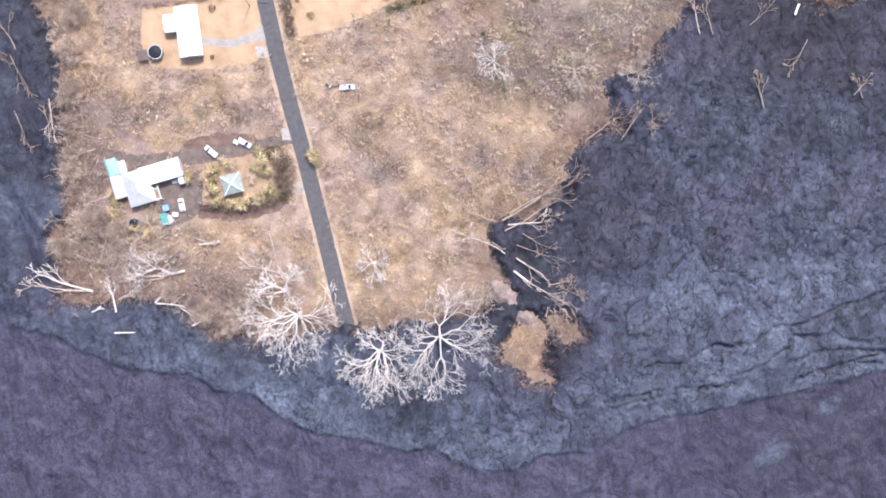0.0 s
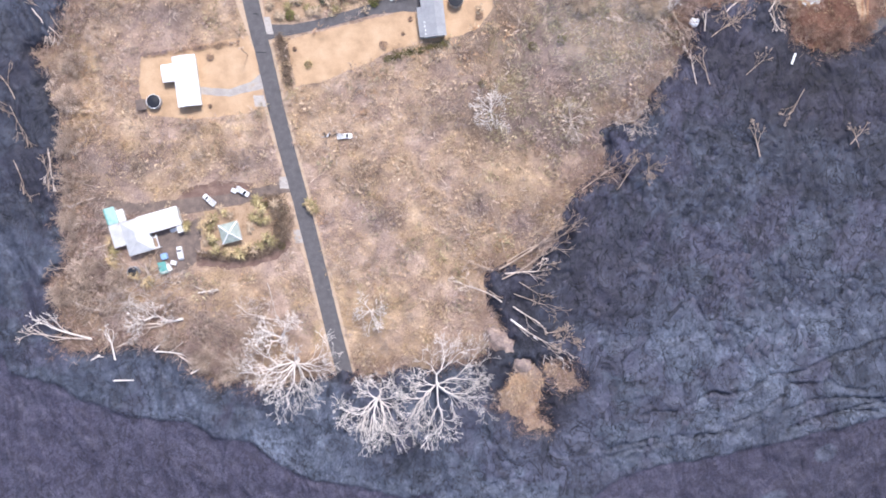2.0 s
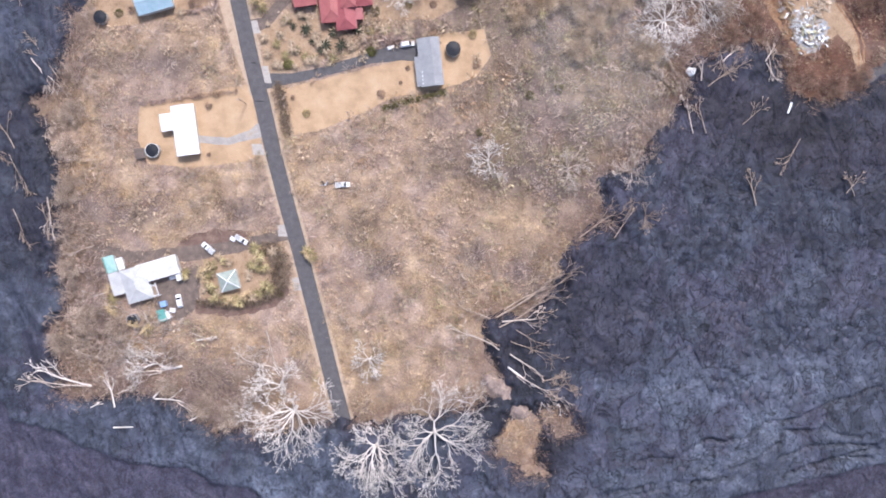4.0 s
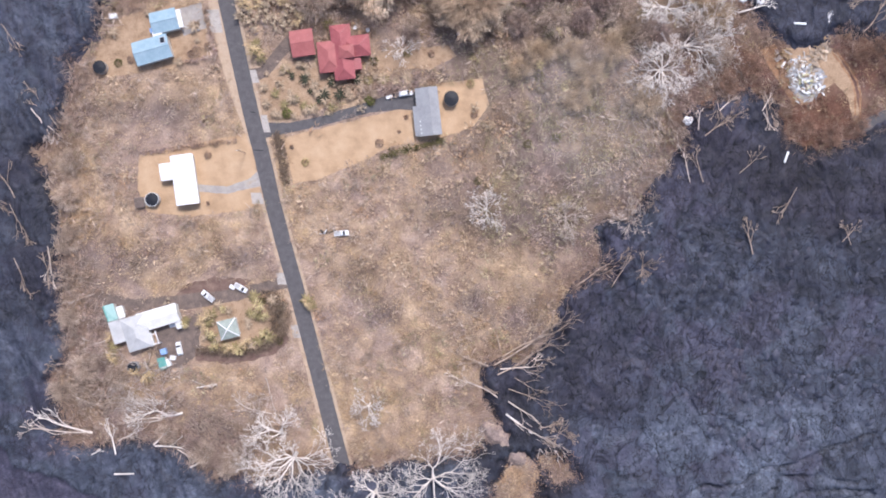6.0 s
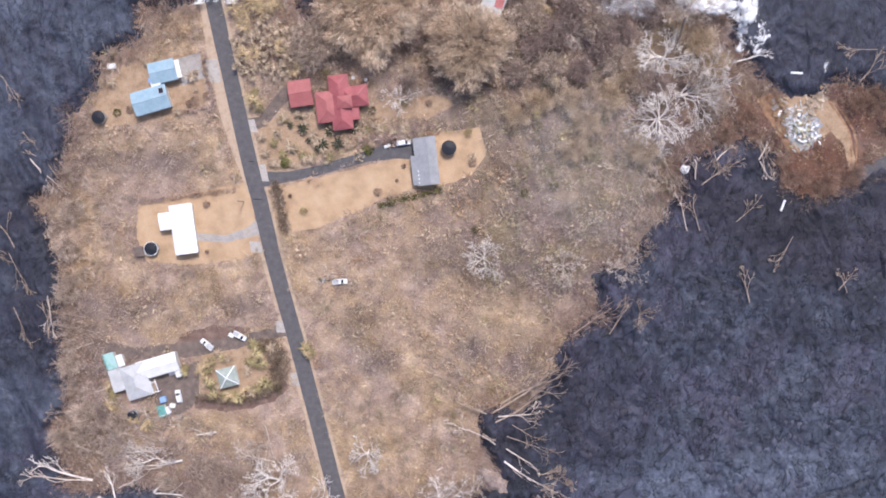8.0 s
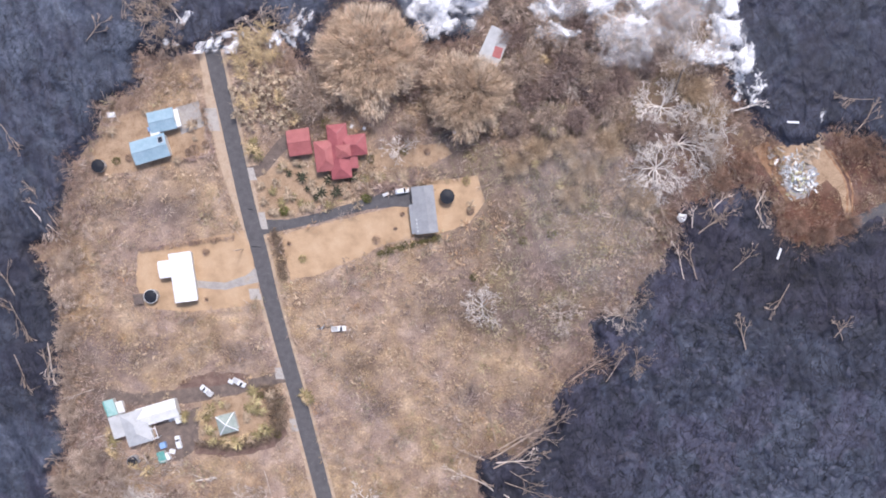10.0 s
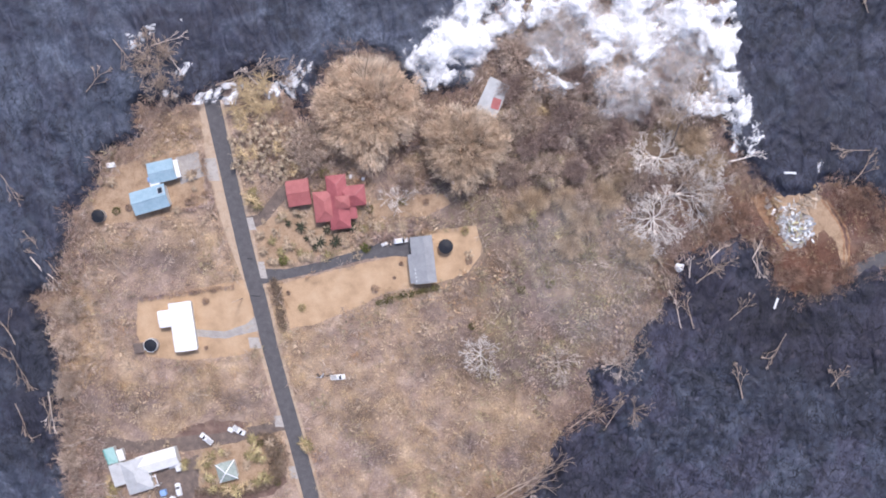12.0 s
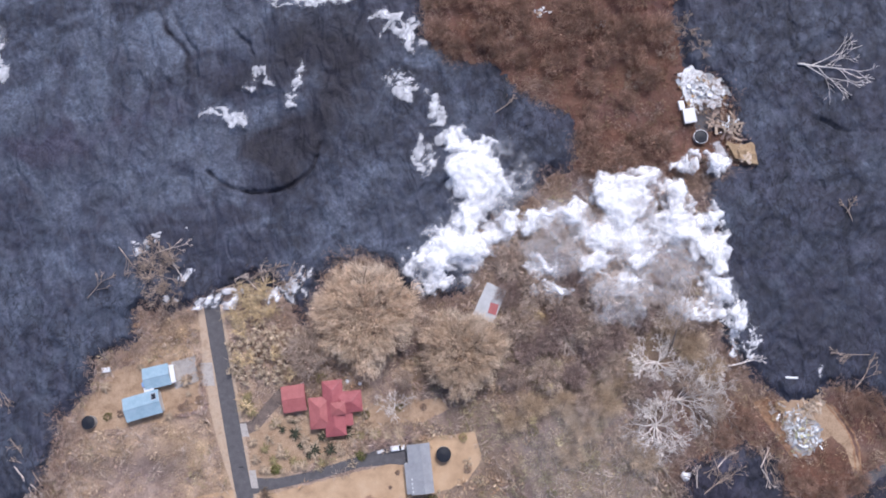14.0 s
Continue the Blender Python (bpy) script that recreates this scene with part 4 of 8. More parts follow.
def build_slabs():
    """Broken plates and blocks of crust lying over the lava."""
    rng = np.random.RandomState(12)
    n = 34000
    x, y = rng.uniform(-182, 182, n), rng.uniform(-100, 284, n)
    patch = fbm(x, y, 18, 6, 3)
    d, h, tones = lava_fields(x, y)
    zone = np.exp(-((x - 105) / 45) ** 2 - ((y - 12) / 42) ** 2)
    keep = (d > 2.0) & (rng.uniform(0, 1, n) < zone * (0.45 + 3.0 * (patch - 0.36)))
    x, y, h, m = x[keep], y[keep], h[keep], int(keep.sum())
    size = 0.7 + 1.3 * rng.uniform(0, 1, m) ** 2
    k = 5
    ang = (np.arange(k) * 2 * np.pi / k)[None] + rng.uniform(-0.4, 0.4, (m, k)) + rng.uniform(0, 6.3, (m, 1))
    rad = size[:, None] * rng.uniform(0.55, 1.2, (m, k))
    turn = rng.normal(1.45, 0.5, m)
    u, v = np.cos(ang) * rad * rng.uniform(1.0, 1.7, (m, 1)), np.sin(ang) * rad
    px = x[:, None] + u * np.cos(turn)[:, None] - v * np.sin(turn)[:, None]
    py = y[:, None] + u * np.sin(turn)[:, None] + v * np.cos(turn)[:, None]
    tx, ty = rng.normal(0, 0.03, (m, 1)), rng.normal(0, 0.03, (m, 1))
    pz = h[:, None] - 0.06 + (px - x[:, None]) * tx + (py - y[:, None]) * ty
    ring = np.stack([px, py, pz], -1)
    foot = np.stack([px, py, np.minimum(pz - 0.4, h[:, None] - 0.3)], -1)
    verts = np.concatenate([ring, foot, ring.mean(1, keepdims=True) + np.array([0, 0, 0.015])], 1).reshape(-1, 3)
    q = np.arange(k)
    tri = np.concatenate([np.stack([q, (q + 1) % k, np.full(k, 2 * k)], -1), np.stack([k + q, k + (q + 1) % k, (q + 1) % k], -1), np.stack([k + q, (q + 1) % k, q], -1)])
    faces = (np.arange(m) * (2 * k + 1))[:, None, None] + tri[None]
    tone = {key: np.repeat(t[keep], 2 * k + 1) for key, t in tones.items()}
    tone["shade"] = np.repeat(np.clip(0.5 + rng.normal(0.0, 0.4, m), 0, 1), 2 * k + 1)
    me = mesh("lava_slabs", verts, faces.reshape(-1, 3), SLAB, **tone)
    tagged(new("lava_slabs", me), "tilted broken plates of cooled lava crust", "lava", kind="stuff")


# ---------------------------------------------------------------- laid surfaces
def sheet(name, ring, z, material, label, category, ragged=0.5, kind="structure"):
    """A thin sheet over the inside of a ring, with an uneven edge and a real lip."""
    pts = []
    for (ax, ay), (bx, by) in zip(ring, ring[1:] + ring[:1]):
        n = max(1, round(math.hypot(bx - ax, by - ay) / 0.6))
        pts += [(ax + (bx - ax) * k / n, ay + (by - ay) * k / n) for k in range(n)]
    p = np.array(pts)
    p = p + ragged * 2.2 * np.stack([fbm(p[:, 0], p[:, 1], 2.5, 2) - 0.5, fbm(p[:, 0], p[:, 1], 2.5, 5) - 0.5], -1)
    bm = bmesh.new()
    top = [bm.verts.new((x, y, z)) for x, y in p]
    low = [bm.verts.new((x, y, -0.08)) for x, y in p]
    face = bm.faces.new(top)
    face.normal_update()
    if face.normal.z < 0:
        face.normal_flip()
    for i in range(len(top)):
        j = (i + 1) % len(top)
        bm.faces.new((low[i], low[j], top[j], top[i]))
    bmesh.ops.triangulate(bm, faces=[face])
    me = bpy.data.meshes.new(name)
    bm.to_mesh(me)
    bm.free()
    me.materials.append(material)
    return tagged(new(name, me), label, category, kind=kind)


def band(line, width):
    """A ring round a line of points, as wide as told (one width, or one for each point)."""
    w = width if isinstance(width, (list, tuple)) else [width] * len(line)
    left, right = [], []
    for i, (px, py) in enumerate(line):
        (ax, ay), (bx, by) = line[max(i - 1, 0)], line[min(i + 1, len(line) - 1)]
        n = math.hypot(bx - ax, by - ay)
        ox, oy = -(by - ay) / n * w[i] / 2, (bx - ax) / n * w[i] / 2
        left.append((px + ox, py + oy))
        right.append((px - ox, py - oy))
    return left + right[::-1]


ROAD = [(-35.0, -35.5), (-39.2, -18.9), (-43.9, 0.9), (-50.2, 26.6), (-55.2, 45.5), (-58.8, 60), (-60.8, 69.7), (-62.8, 78.8), (-64.6, 85.5), (-66.6, 94.4), (-70.7, 114.4), (-72.7, 124.3), (-74.8, 134.1), (-76.8, 144), (-77.8, 149)]
SIDE_ROAD = [(147.2, 84.2), (157, 88.8), (175, 97)]
DRIVES = {
    "white": ([(-85.5, 65.2), (-74.9, 64.4), (-67, 66.5), (-62.5, 68.6)], [2.6, 2.6, 3.2, 5.5]),
    "grey": ([(-61.5, 85.2), (-52, 86.2), (-42.6, 88), (-24.6, 93), (-14, 95.2), (-7.4, 95)], [5.5, 3.4, 3.4, 3.8, 6.0, 6.5]),
    "low": ([(-119, 25.5), (-108, 23.8), (-89.9, 25), (-75.9, 26.8), (-63.8, 29.4), (-52.5, 32.5)], [5.0, 4.0, 5.5, 4.5, 4.0, 4.5]),
    "red": ([(-65.8, 104.2), (-61, 105.6), (-55.5, 112.2), (-51.2, 116.2)], [5.0, 4.0, 4.0, 5.0]),
}
LAWNS = {
    "white": [(-105.5, 77), (-88.5, 80.2), (-67.0, 84.5), (-64.0, 70.2), (-63.0, 61.5), (-67, 57.2), (-88, 55.2), (-103, 56.8), (-106.5, 64.8)],
    "grey": [(-54.8, 82.6), (-34.7, 87.5), (-9, 93.5), (-6.5, 81), (-16.8, 79.4), (-26.9, 74.2), (-42.9, 67.8), (-51.5, 66.6)],
    "tank": [(-1, 101), (15.1, 103), (17.5, 93.7), (12, 86), (2, 82.5), (-7, 81.5), (-7, 86)],
    "back": [(-21, 112.5), (3.3, 114.4), (6.5, 110.5), (-2.7, 106.2), (-23, 106.2)],
}
GARDENS = {
    "red": [(-63, 104), (-50.2, 109.5), (-40.4, 106), (-34, 97), (-42, 92), (-54.5, 88.5), (-62, 88.3)],
    "blue": [(-120.5, 113), (-112, 124), (-99, 128.5), (-84, 129.5), (-79.5, 111.5), (-90, 108), (-104, 105.5), (-120, 103.5)],
    "gazebo": [(-85.5, 11.5), (-84.5, 23.5), (-58.5, 27), (-56.5, 12), (-66, 7.5), (-80, 6.5)],
    "low": [(-100.5, 16), (-91, 18.5), (-85.5, 21), (-85.5, 6.5), (-92, 1.5), (-101, 1), (-101, 8)],
}
RUIN_YARD = [(121, 112), (126, 114), (134, 113), (139, 110.5), (144.5, 101), (147.5, 87), (144.8, 86.6), (142.5, 96), (138, 100.5), (131, 96), (127, 93), (123.8, 97)]

# first ring: bare soil plus the hedge's shadow, laid as one dark sheet
BARE = [[(-87, 3.5), (-74, 2.5), (-60, 5.5), (-53.5, 10.5), (-55, 14), (-64, 9), (-75, 6.5), (-87, 8)],
        [(-94, 27.5), (-89, 32), (-80, 33.5), (-68, 33), (-66, 31.5), (-74, 28.5), (-84, 27.2)]]


def build_surfaces():
    for key, ring in LAWNS.items():
        sheet("lawn", ring, 0.03, GARDEN if key == "back" else LAWN, "scorched orange-tan mown lawn", "lawn", 0.35)
    for key, ring in GARDENS.items():
        sheet("garden_bed", ring, 0.026, DIRT if key == "low" else GARDEN, "bare dry garden soil with dead plants", "soil", 0.6)
    sheet("yard", RUIN_YARD, 0.03, GARDEN, "tan bare yard and drive beside a ruin", "yard", 0.4)
    for shift in (-0.9, 0.9):
        sheet("wheel_track", band([(138 + shift, 111), (141.5 + shift, 106.5), (145 + shift, 101), (146.2 + shift, 96), (146.2 + shift, 88)], 0.7), 0.045, RUST_DIRT, "reddish wheel track on a tan drive", "track", 0.3)
    sheet("bank", [(112, 112), (117, 114), (122, 105), (127, 96), (124, 93), (119, 100), (115, 106)], 0.035, RUST_DIRT, "orange-brown scorched earth bank", "soil", 0.5)
    sheet("verge", [(-82.6, 148), (-81.6, 142), (-79.7, 126), (-76.6, 110.4), (-73.2, 98.5), (-70.2, 90.4), (-66.4, 80), (-65.2, 80), (-69.3, 94.4), (-73.4, 114.4), (-77.5, 134), (-80.6, 148)], 0.034, VERGE, "pale dry verge beside the road", "verge", 0.25)
    west = [(x - 3.4, y) for x, y in ROAD[:6]]
    east = [(x + 3.3, y) for x, y in ROAD]
    sheet("verge", band(west, 1.5), 0.033, VERGE, "pale dry verge beside the road", "verge", 0.3)
    sheet("verge", band(east, 1.3), 0.033, VERGE, "pale dry verge beside the road", "verge", 0.3)
    sheet("driveway", band(*DRIVES["white"]), 0.06, GREYGRAVEL, "pale grey gravel driveway to the white house", "driveway", 0.2)
    sheet("driveway", band(*DRIVES["grey"]), 0.06, ASPHALT, "dark asphalt driveway to the grey house", "driveway", 0.1)
    sheet("driveway", band(*DRIVES["low"]), 0.05, DIRT, "dark dirt driveway with wheel tracks", "driveway", 0.35)
    sheet("driveway", band(*DRIVES["red"]), 0.055, DIRT, "dark driveway to the red garage", "driveway", 0.15)
    sheet("dirt_patch", BARE[0], 0.045, RED_DIRT, "dark bare dirt behind a hedge", "soil", 0.8)
    sheet("dirt_patch", BARE[1], 0.045, RED_DIRT, "reddish-brown bare dirt beside the driveway", "soil", 0.8)
    for cx, cy, w, l in ((-64.2, 61.5, 3.5, 4.0), (-56.2, 33, 2.4, 4.2), (-51.3, 14.2, 2.2, 4.6), (-78.3, 123.2, 4.4, 8.0), (-60.9, 87.5, 2.0, 6.0), (-65.2, 104, 3.4, 4.5)):
        sheet("apron", [(cx - w / 2, cy - l / 2), (cx + w / 2 + 0.8, cy - l / 2), (cx + w / 2 - 0.4, cy + l / 2), (cx - w / 2 - 0.6, cy + l / 2)], 0.064, GRAVEL, "pale concrete apron beside the road", "apron", 0.15)
    sheet("parking_pad", [(-91, 127.5), (-82.6, 129.7), (-80.8, 120.9), (-89, 118)], 0.05, GREYGRAVEL, "grey gravel pad beside the blue house", "pad", 0.25)
    sheet("road", band(ROAD, 5.6), 0.085, ASPHALT, "straight worn grey asphalt road", "road", 0.06)
    sheet("road", band(SIDE_ROAD, 5.2), 0.085, ASPHALT, "short end of a grey asphalt road at the lava", "road", 0.1)
    # thin black strips laid across the asphalt
    for cx, cy, l in ((-63.6, 78.3, 3.6), (-65.3, 91.6, 1.8)):
        bm = bmesh.new()
        box(bm, l, 0.3, 0.012, pose(cx, cy, 0.088, rz=-3))
        me = bpy.data.meshes.new("tar_seam")
        bm.to_mesh(me)
        bm.free()
        me.materials.append(ROAD_BLACK)
        tagged(new("tar_seam", me), "black tar seam across the road", "road", kind="structure")


CLEAR = [band(ROAD, 7.6), band(SIDE_ROAD, 6), *[band(l, [k + 0.3 for k in w]) for l, w in DRIVES.values()], *LAWNS.values(), *GARDENS.values(), *BARE, RUIN_YARD,
         [(-82.6, 148), (-81.6, 142), (-79.7, 126), (-76.6, 110.4), (-73.2, 98.5), (-70.2, 90.4), (-66.4, 80), (-65.2, 80), (-69.3, 94.4), (-73.4, 114.4), (-77.5, 134), (-80.6, 148)]]


# ---------------------------------------------------------------- plants
def blades(base, way, length, width, shade, rng):
    """One narrow leaf for each row: vertices, faces, shade."""
    n = len(base)
    side = np.cross(way, rng.normal(size=(n, 3)))
    side /= np.linalg.norm(side, axis=1, keepdims=True) + 1e-9
    w = (side * width[:, None]) / 2
    mid = base + way * (length * 0.45)[:, None]
    tip = base + way * length[:, None] - np.array([0, 0, 1]) * (length * 0.12)[:, None]
    v = np.stack([base, mid + w, tip, mid - w], 1).reshape(-1, 3)
    return v, np.arange(4 * n).reshape(n, 4), np.repeat(shade, 4)


def unit(v):
    return v / (np.linalg.norm(v, axis=1, keepdims=True) + 1e-9)


def tufts(points, radius, count, flat, rng, leaf=(0.35, 0.16), scatter=0.55):
    """Blades of tufts at points (n, 3), each of its radius."""
    n = len(points)
    owner = np.repeat(np.arange(n), count)
    m = len(owner)
    a = rng.uniform(0, 2 * np.pi, m)
    r = radius[owner] * np.sqrt(rng.uniform(0, 1, m)) * scatter
    lift = rng.uniform(0, 1, m) * radius[owner] * 0.75
    base = points[owner] + np.stack([np.cos(a) * r, np.sin(a) * r, lift], -1)
    a2 = a + rng.normal(0, 0.5, m)
    way = unit(np.stack([np.cos(a2), np.sin(a2), rng.uniform(0.0, 1.0, m) * flat], -1))
    length = radius[owner] * rng.uniform(0.5, 1.15, m) * leaf[0] * 2.2
    width = length * leaf[1] * 2 * rng.uniform(0.7, 1.4, m)
    # random tone per tuft, plus painted shade: low blades darker than high ones
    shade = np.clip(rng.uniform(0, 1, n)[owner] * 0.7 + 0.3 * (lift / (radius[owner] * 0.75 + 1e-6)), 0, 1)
    return blades(base, way, length, width, shade, rng)


def spots(number, seed, box_):
    rng = np.random.RandomState(seed)
    x, y = rng.uniform(box_[0], box_[1], number), rng.uniform(box_[2], box_[3], number)
    ok = land_distance(x, y) < -0.3
    for ring in CLEAR:
        ok &= ~inside(x, y, ring)
    return x[ok], y[ok], rng


def build_scrub():
    area = (-145, 165, -58, 275)
    x, y, rng = spots(84000, 3, area)
    # how rusty, grey or straw-coloured the cover is over the plan
    rust = rusty(x, y)
    dusky = smoothstep(-15, 35, x + 0.35 * (y - 60)) * smoothstep(25, 60, y) * 0.8 + 0.45 * smoothstep(118, 135, y) + 0.4 * smoothstep(-112, -128, x)
    dusky = dusky + 0.5 * smoothstep(-16, -30, y) + 0.6 * smoothstep(-5, 2.5, -np.abs(land_distance(x, y))) + 0.75 * worn(x, y)
    islet = smoothstep(17, 19, x) * smoothstep(-28, -31, y)
    dice = rng.uniform(0, 1, len(x)) + 0.7 * (fbm(x, y, 11, 2) - 0.5)
    kind_rust = dice < rust * 0.95
    kind_dusk = ~kind_rust & (dice < dusky * (1 - 0.7 * islet) + 0.08)
    greenish = 1.3 * np.exp(-((x - 36) / 34) ** 2 - ((y - 92) / 36) ** 2) + 0.7 * np.exp(-((x - 60) / 22) ** 2 - ((y - 125) / 16) ** 2)
    kind_green = ~kind_rust & (rng.uniform(0, 1, len(x)) < greenish * 1.6 * smoothstep(0.38, 0.56, fbm(x, y, 13, 7)))
    kind_dusk &= ~kind_green
    thick = 1.5 * (fbm(x, y, 7, 5) - 0.5) + 0.5 + 0.2 * np.clip(dusky, 0, 1)
    thick = np.clip(thick, 0.05, 1.2)
    size = (0.45 + 0.8 * rng.uniform(0, 1, len(x)) ** 2) * (0.65 + 0.8 * thick)
    stay = rng.uniform(0, 1, len(x)) < 0.1 + 1.15 * thick
    kind_orange = (islet > 0.5) & (rng.uniform(0, 1, len(x)) < 0.8)
    kind_dusk &= ~kind_orange
    kind_green &= ~kind_orange
    for name, pick, material, label in (("orange_scrub", kind_orange, ORANGE, "orange-brown and yellow dry ferns on small islets"), ("green_scrub", kind_green, DULLGREEN, "dull olive-green scrub among dry grass"), ("dry_grass", ~kind_rust & ~kind_dusk & ~kind_green & ~kind_orange, STRAW, "matted straw-coloured dry grass and ferns"),
                                        ("brown_scrub", kind_dusk, BROWN, "dense brown scorched scrub"),
                                        ("rusty_scrub", kind_rust, RUSTY, "reddish-brown scorched scrub beside the lava")):
        ok = pick & stay
        p = np.stack([x[ok], y[ok], np.zeros(ok.sum())], -1)
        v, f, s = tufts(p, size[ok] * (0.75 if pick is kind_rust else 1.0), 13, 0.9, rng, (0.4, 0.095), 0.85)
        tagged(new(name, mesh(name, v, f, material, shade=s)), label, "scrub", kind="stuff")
    # thin grey stems standing in the scrub
    x, y, rng = spots(9000, 8, area)
    ok = (fbm(x, y, 16, 1) + 0.2 * smoothstep(20, 80, y) > 0.5) & (y < 190) & ~((x > 100) & (y > 60))
    p = np.stack([x[ok], y[ok], np.full(ok.sum(), 0.3)], -1)
    v, f, s = tufts(p, rng.uniform(1.0, 2.6, len(p)), 8, 0.7, rng, (0.6, 0.035), 0.2)
    tagged(new("grey_stems", mesh("grey_stems", v, f, TWIG, shade=s)), "thin grey leafless stems in the scrub", "stems", kind="stuff")


# the last spot darkens the screw pines' gaps: shade and dead leaves as bushes
DUSKY_SPOTS = [(40, 135, 14), (58, 131, 12), (74, 117.5, 7), (28, 121, 6), (48, 150, 14), (64, 140, 12), (82, 150, 10), (-10, 115, 7), (-114, -6, 17), (-98, -14, 10), (-82, -24, 14), (-68, -30, 9), (-124, 14, 9), (-128, 30, 8), (-40, 122, 8), (-57, 129, 16)]


def build_mounds():
    """Low rounded bushes that stand out of the grass, by tone."""
    x, y, rng = spots(17000, 44, (-145, 165, -58, 275))
    d = land_distance(x, y)
    dark = sum(np.exp(-((x - a) / r) ** 2 - ((y - b) / r) ** 2) for a, b, r in DUSKY_SPOTS) + 0.25 * smoothstep(-8, -2, d)
    ash = worn(x, y) + 0.5 * smoothstep(60, 90, x) * smoothstep(60, 80, y)
    field = fbm(x, y, 22, 3, 3)
    green = 1.6 * smoothstep(0.5, 0.62, fbm(x, y, 15, 6, 3)) * (0.25 + np.exp(-((x - 38) / 32) ** 2 - ((y - 95) / 34) ** 2))
    rust = rusty(x, y)
    dice = rng.uniform(0, 1, len(x))
    keep = rng.uniform(0, 1, len(x)) < 0.2 + 1.0 * smoothstep(0.4, 0.62, fbm(x, y, 9, 1, 3)) + 0.4 * dark
    is_rust = dice < rust
    is_dark = ~is_rust & (dice < 0.85 * dark)
    is_ash = ~is_rust & ~is_dark & (dice < dark + 0.4 * ash + 0.05)
    is_green = ~is_rust & ~is_dark & ~is_ash & (rng.uniform(0, 1, len(x)) < green + 0.06)
    is_orange = ~is_rust & ~is_dark & ~is_ash & ~is_green & (rng.uniform(0, 1, len(x)) < 0.6 * smoothstep(0.45, 0.6, field))
    is_tan = ~(is_rust | is_dark | is_ash | is_green | is_orange)
    for name, pick, material, label in (("tan_bushes", is_tan, TANBUSH, "low tan dry bushes in matted grass"), ("orange_bushes", is_orange, ORANGE, "low orange-brown dry fern clumps"), ("dark_bushes", is_dark, DARKBUSH, "low dark brown scorched bushes"),
                                        ("ashen_bushes", is_ash, ASHBUSH, "low ashen grey-brown leafless bushes"), ("green_bushes", is_green, DULLGREEN, "low dull olive-green bushes"), ("rusty_bushes", is_rust, RUSTY, "low rusty-brown scorched bushes")):
        ok = pick & keep
        p = np.stack([x[ok], y[ok], np.full(ok.sum(), 0.15)], -1)
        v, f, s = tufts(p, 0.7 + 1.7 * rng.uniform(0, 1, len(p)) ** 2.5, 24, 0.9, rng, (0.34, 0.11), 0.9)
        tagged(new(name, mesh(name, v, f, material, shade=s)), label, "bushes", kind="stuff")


THICKETS = [(-113, -9, 14, 6, 20, 130), (-104, -2, 10, 5, 30, 60), (-122, 4, 10, 6, 10, 50), (-84, -20, 12, 6, -35, 60), (-72, -27, 10, 6, -50, 50), (-128, 30, 8, 10, 170, 40), (97, 108, 12, 9, -60, 50), (60, 96, 10, 10, 60, 36), (72, 68, 10, 8, 120, 36), (90, 152, 8, 10, 70, 36), (-94, 158, 9, 7, 140, 60), (-52, 155, 9, 4, 10, 40)]


def build_thickets():
    """Tangles of long leafless stems, leaning the same way."""
    for i, (cx, cy, rx, ry, turn, n) in enumerate(THICKETS):
        rng = random.Random(500 + i)
        segs = []
        for k in range(n):
            x, y = cx + rng.gauss(0, rx * 0.45), cy + rng.gauss(0, ry * 0.5)
            a = radians(turn + rng.gauss(0, 24))
            z = 0.2 if land_distance(np.array([x]), np.array([y]))[0] < 0 else 1.6
            forks(rng, Vector((x, y, z)), Vector((math.cos(a), math.sin(a), rng.uniform(0.25, 0.6))).normalized(), rng.uniform(1.8, 3.6), rng.uniform(0.09, 0.16), 1, 2, 0.4, segs, 0.6, z, 0.95)
        v, f = rods(segs, 3)
        tagged(new("thicket", mesh("thicket", v, f, PALEWOOD if i < 3 else DEADWOOD)), "tangled thicket of grey-brown leafless stems", "thicket", kind="stuff")


def build_brush():
    x, y, rng = spots(9000, 21, (-145, 115, -45, 190))
    d = land_distance(x, y)
    want = 0.75 * smoothstep(-106, -122, x) + 0.6 * smoothstep(-5, -1, d) + 0.7 * smoothstep(-12, -26, y) * smoothstep(-40, -80, x) + 0.45 * smoothstep(118, 135, y) * smoothstep(-60, 20, x) + 0.22 * smoothstep(20, 70, x) * smoothstep(40, 70, y) + 0.05
    ok = rng.uniform(0, 1, len(x)) < want * (0.3 + 1.2 * fbm(x, y, 10, 3))
    p = np.stack([x[ok], y[ok], rng.uniform(0.4, 1.6, ok.sum())], -1)
    half = rng.uniform(0, 1, len(p)) < 0.55
    for name, pick, material, label in (("dead_brush", half, TWIG, "tangled grey dead branches in the scrub"), ("brown_brush", ~half, BROWN, "tangled brown dead branches in the scrub")):
        q = p[pick]
        v, f, s = tufts(q, rng.uniform(1.3, 2.6, len(q)), 8, 0.55, rng, (0.75, 0.026), 0.35)
        tagged(new(name, mesh(name, v, f, material, shade=s)), label, "brush", kind="stuff")


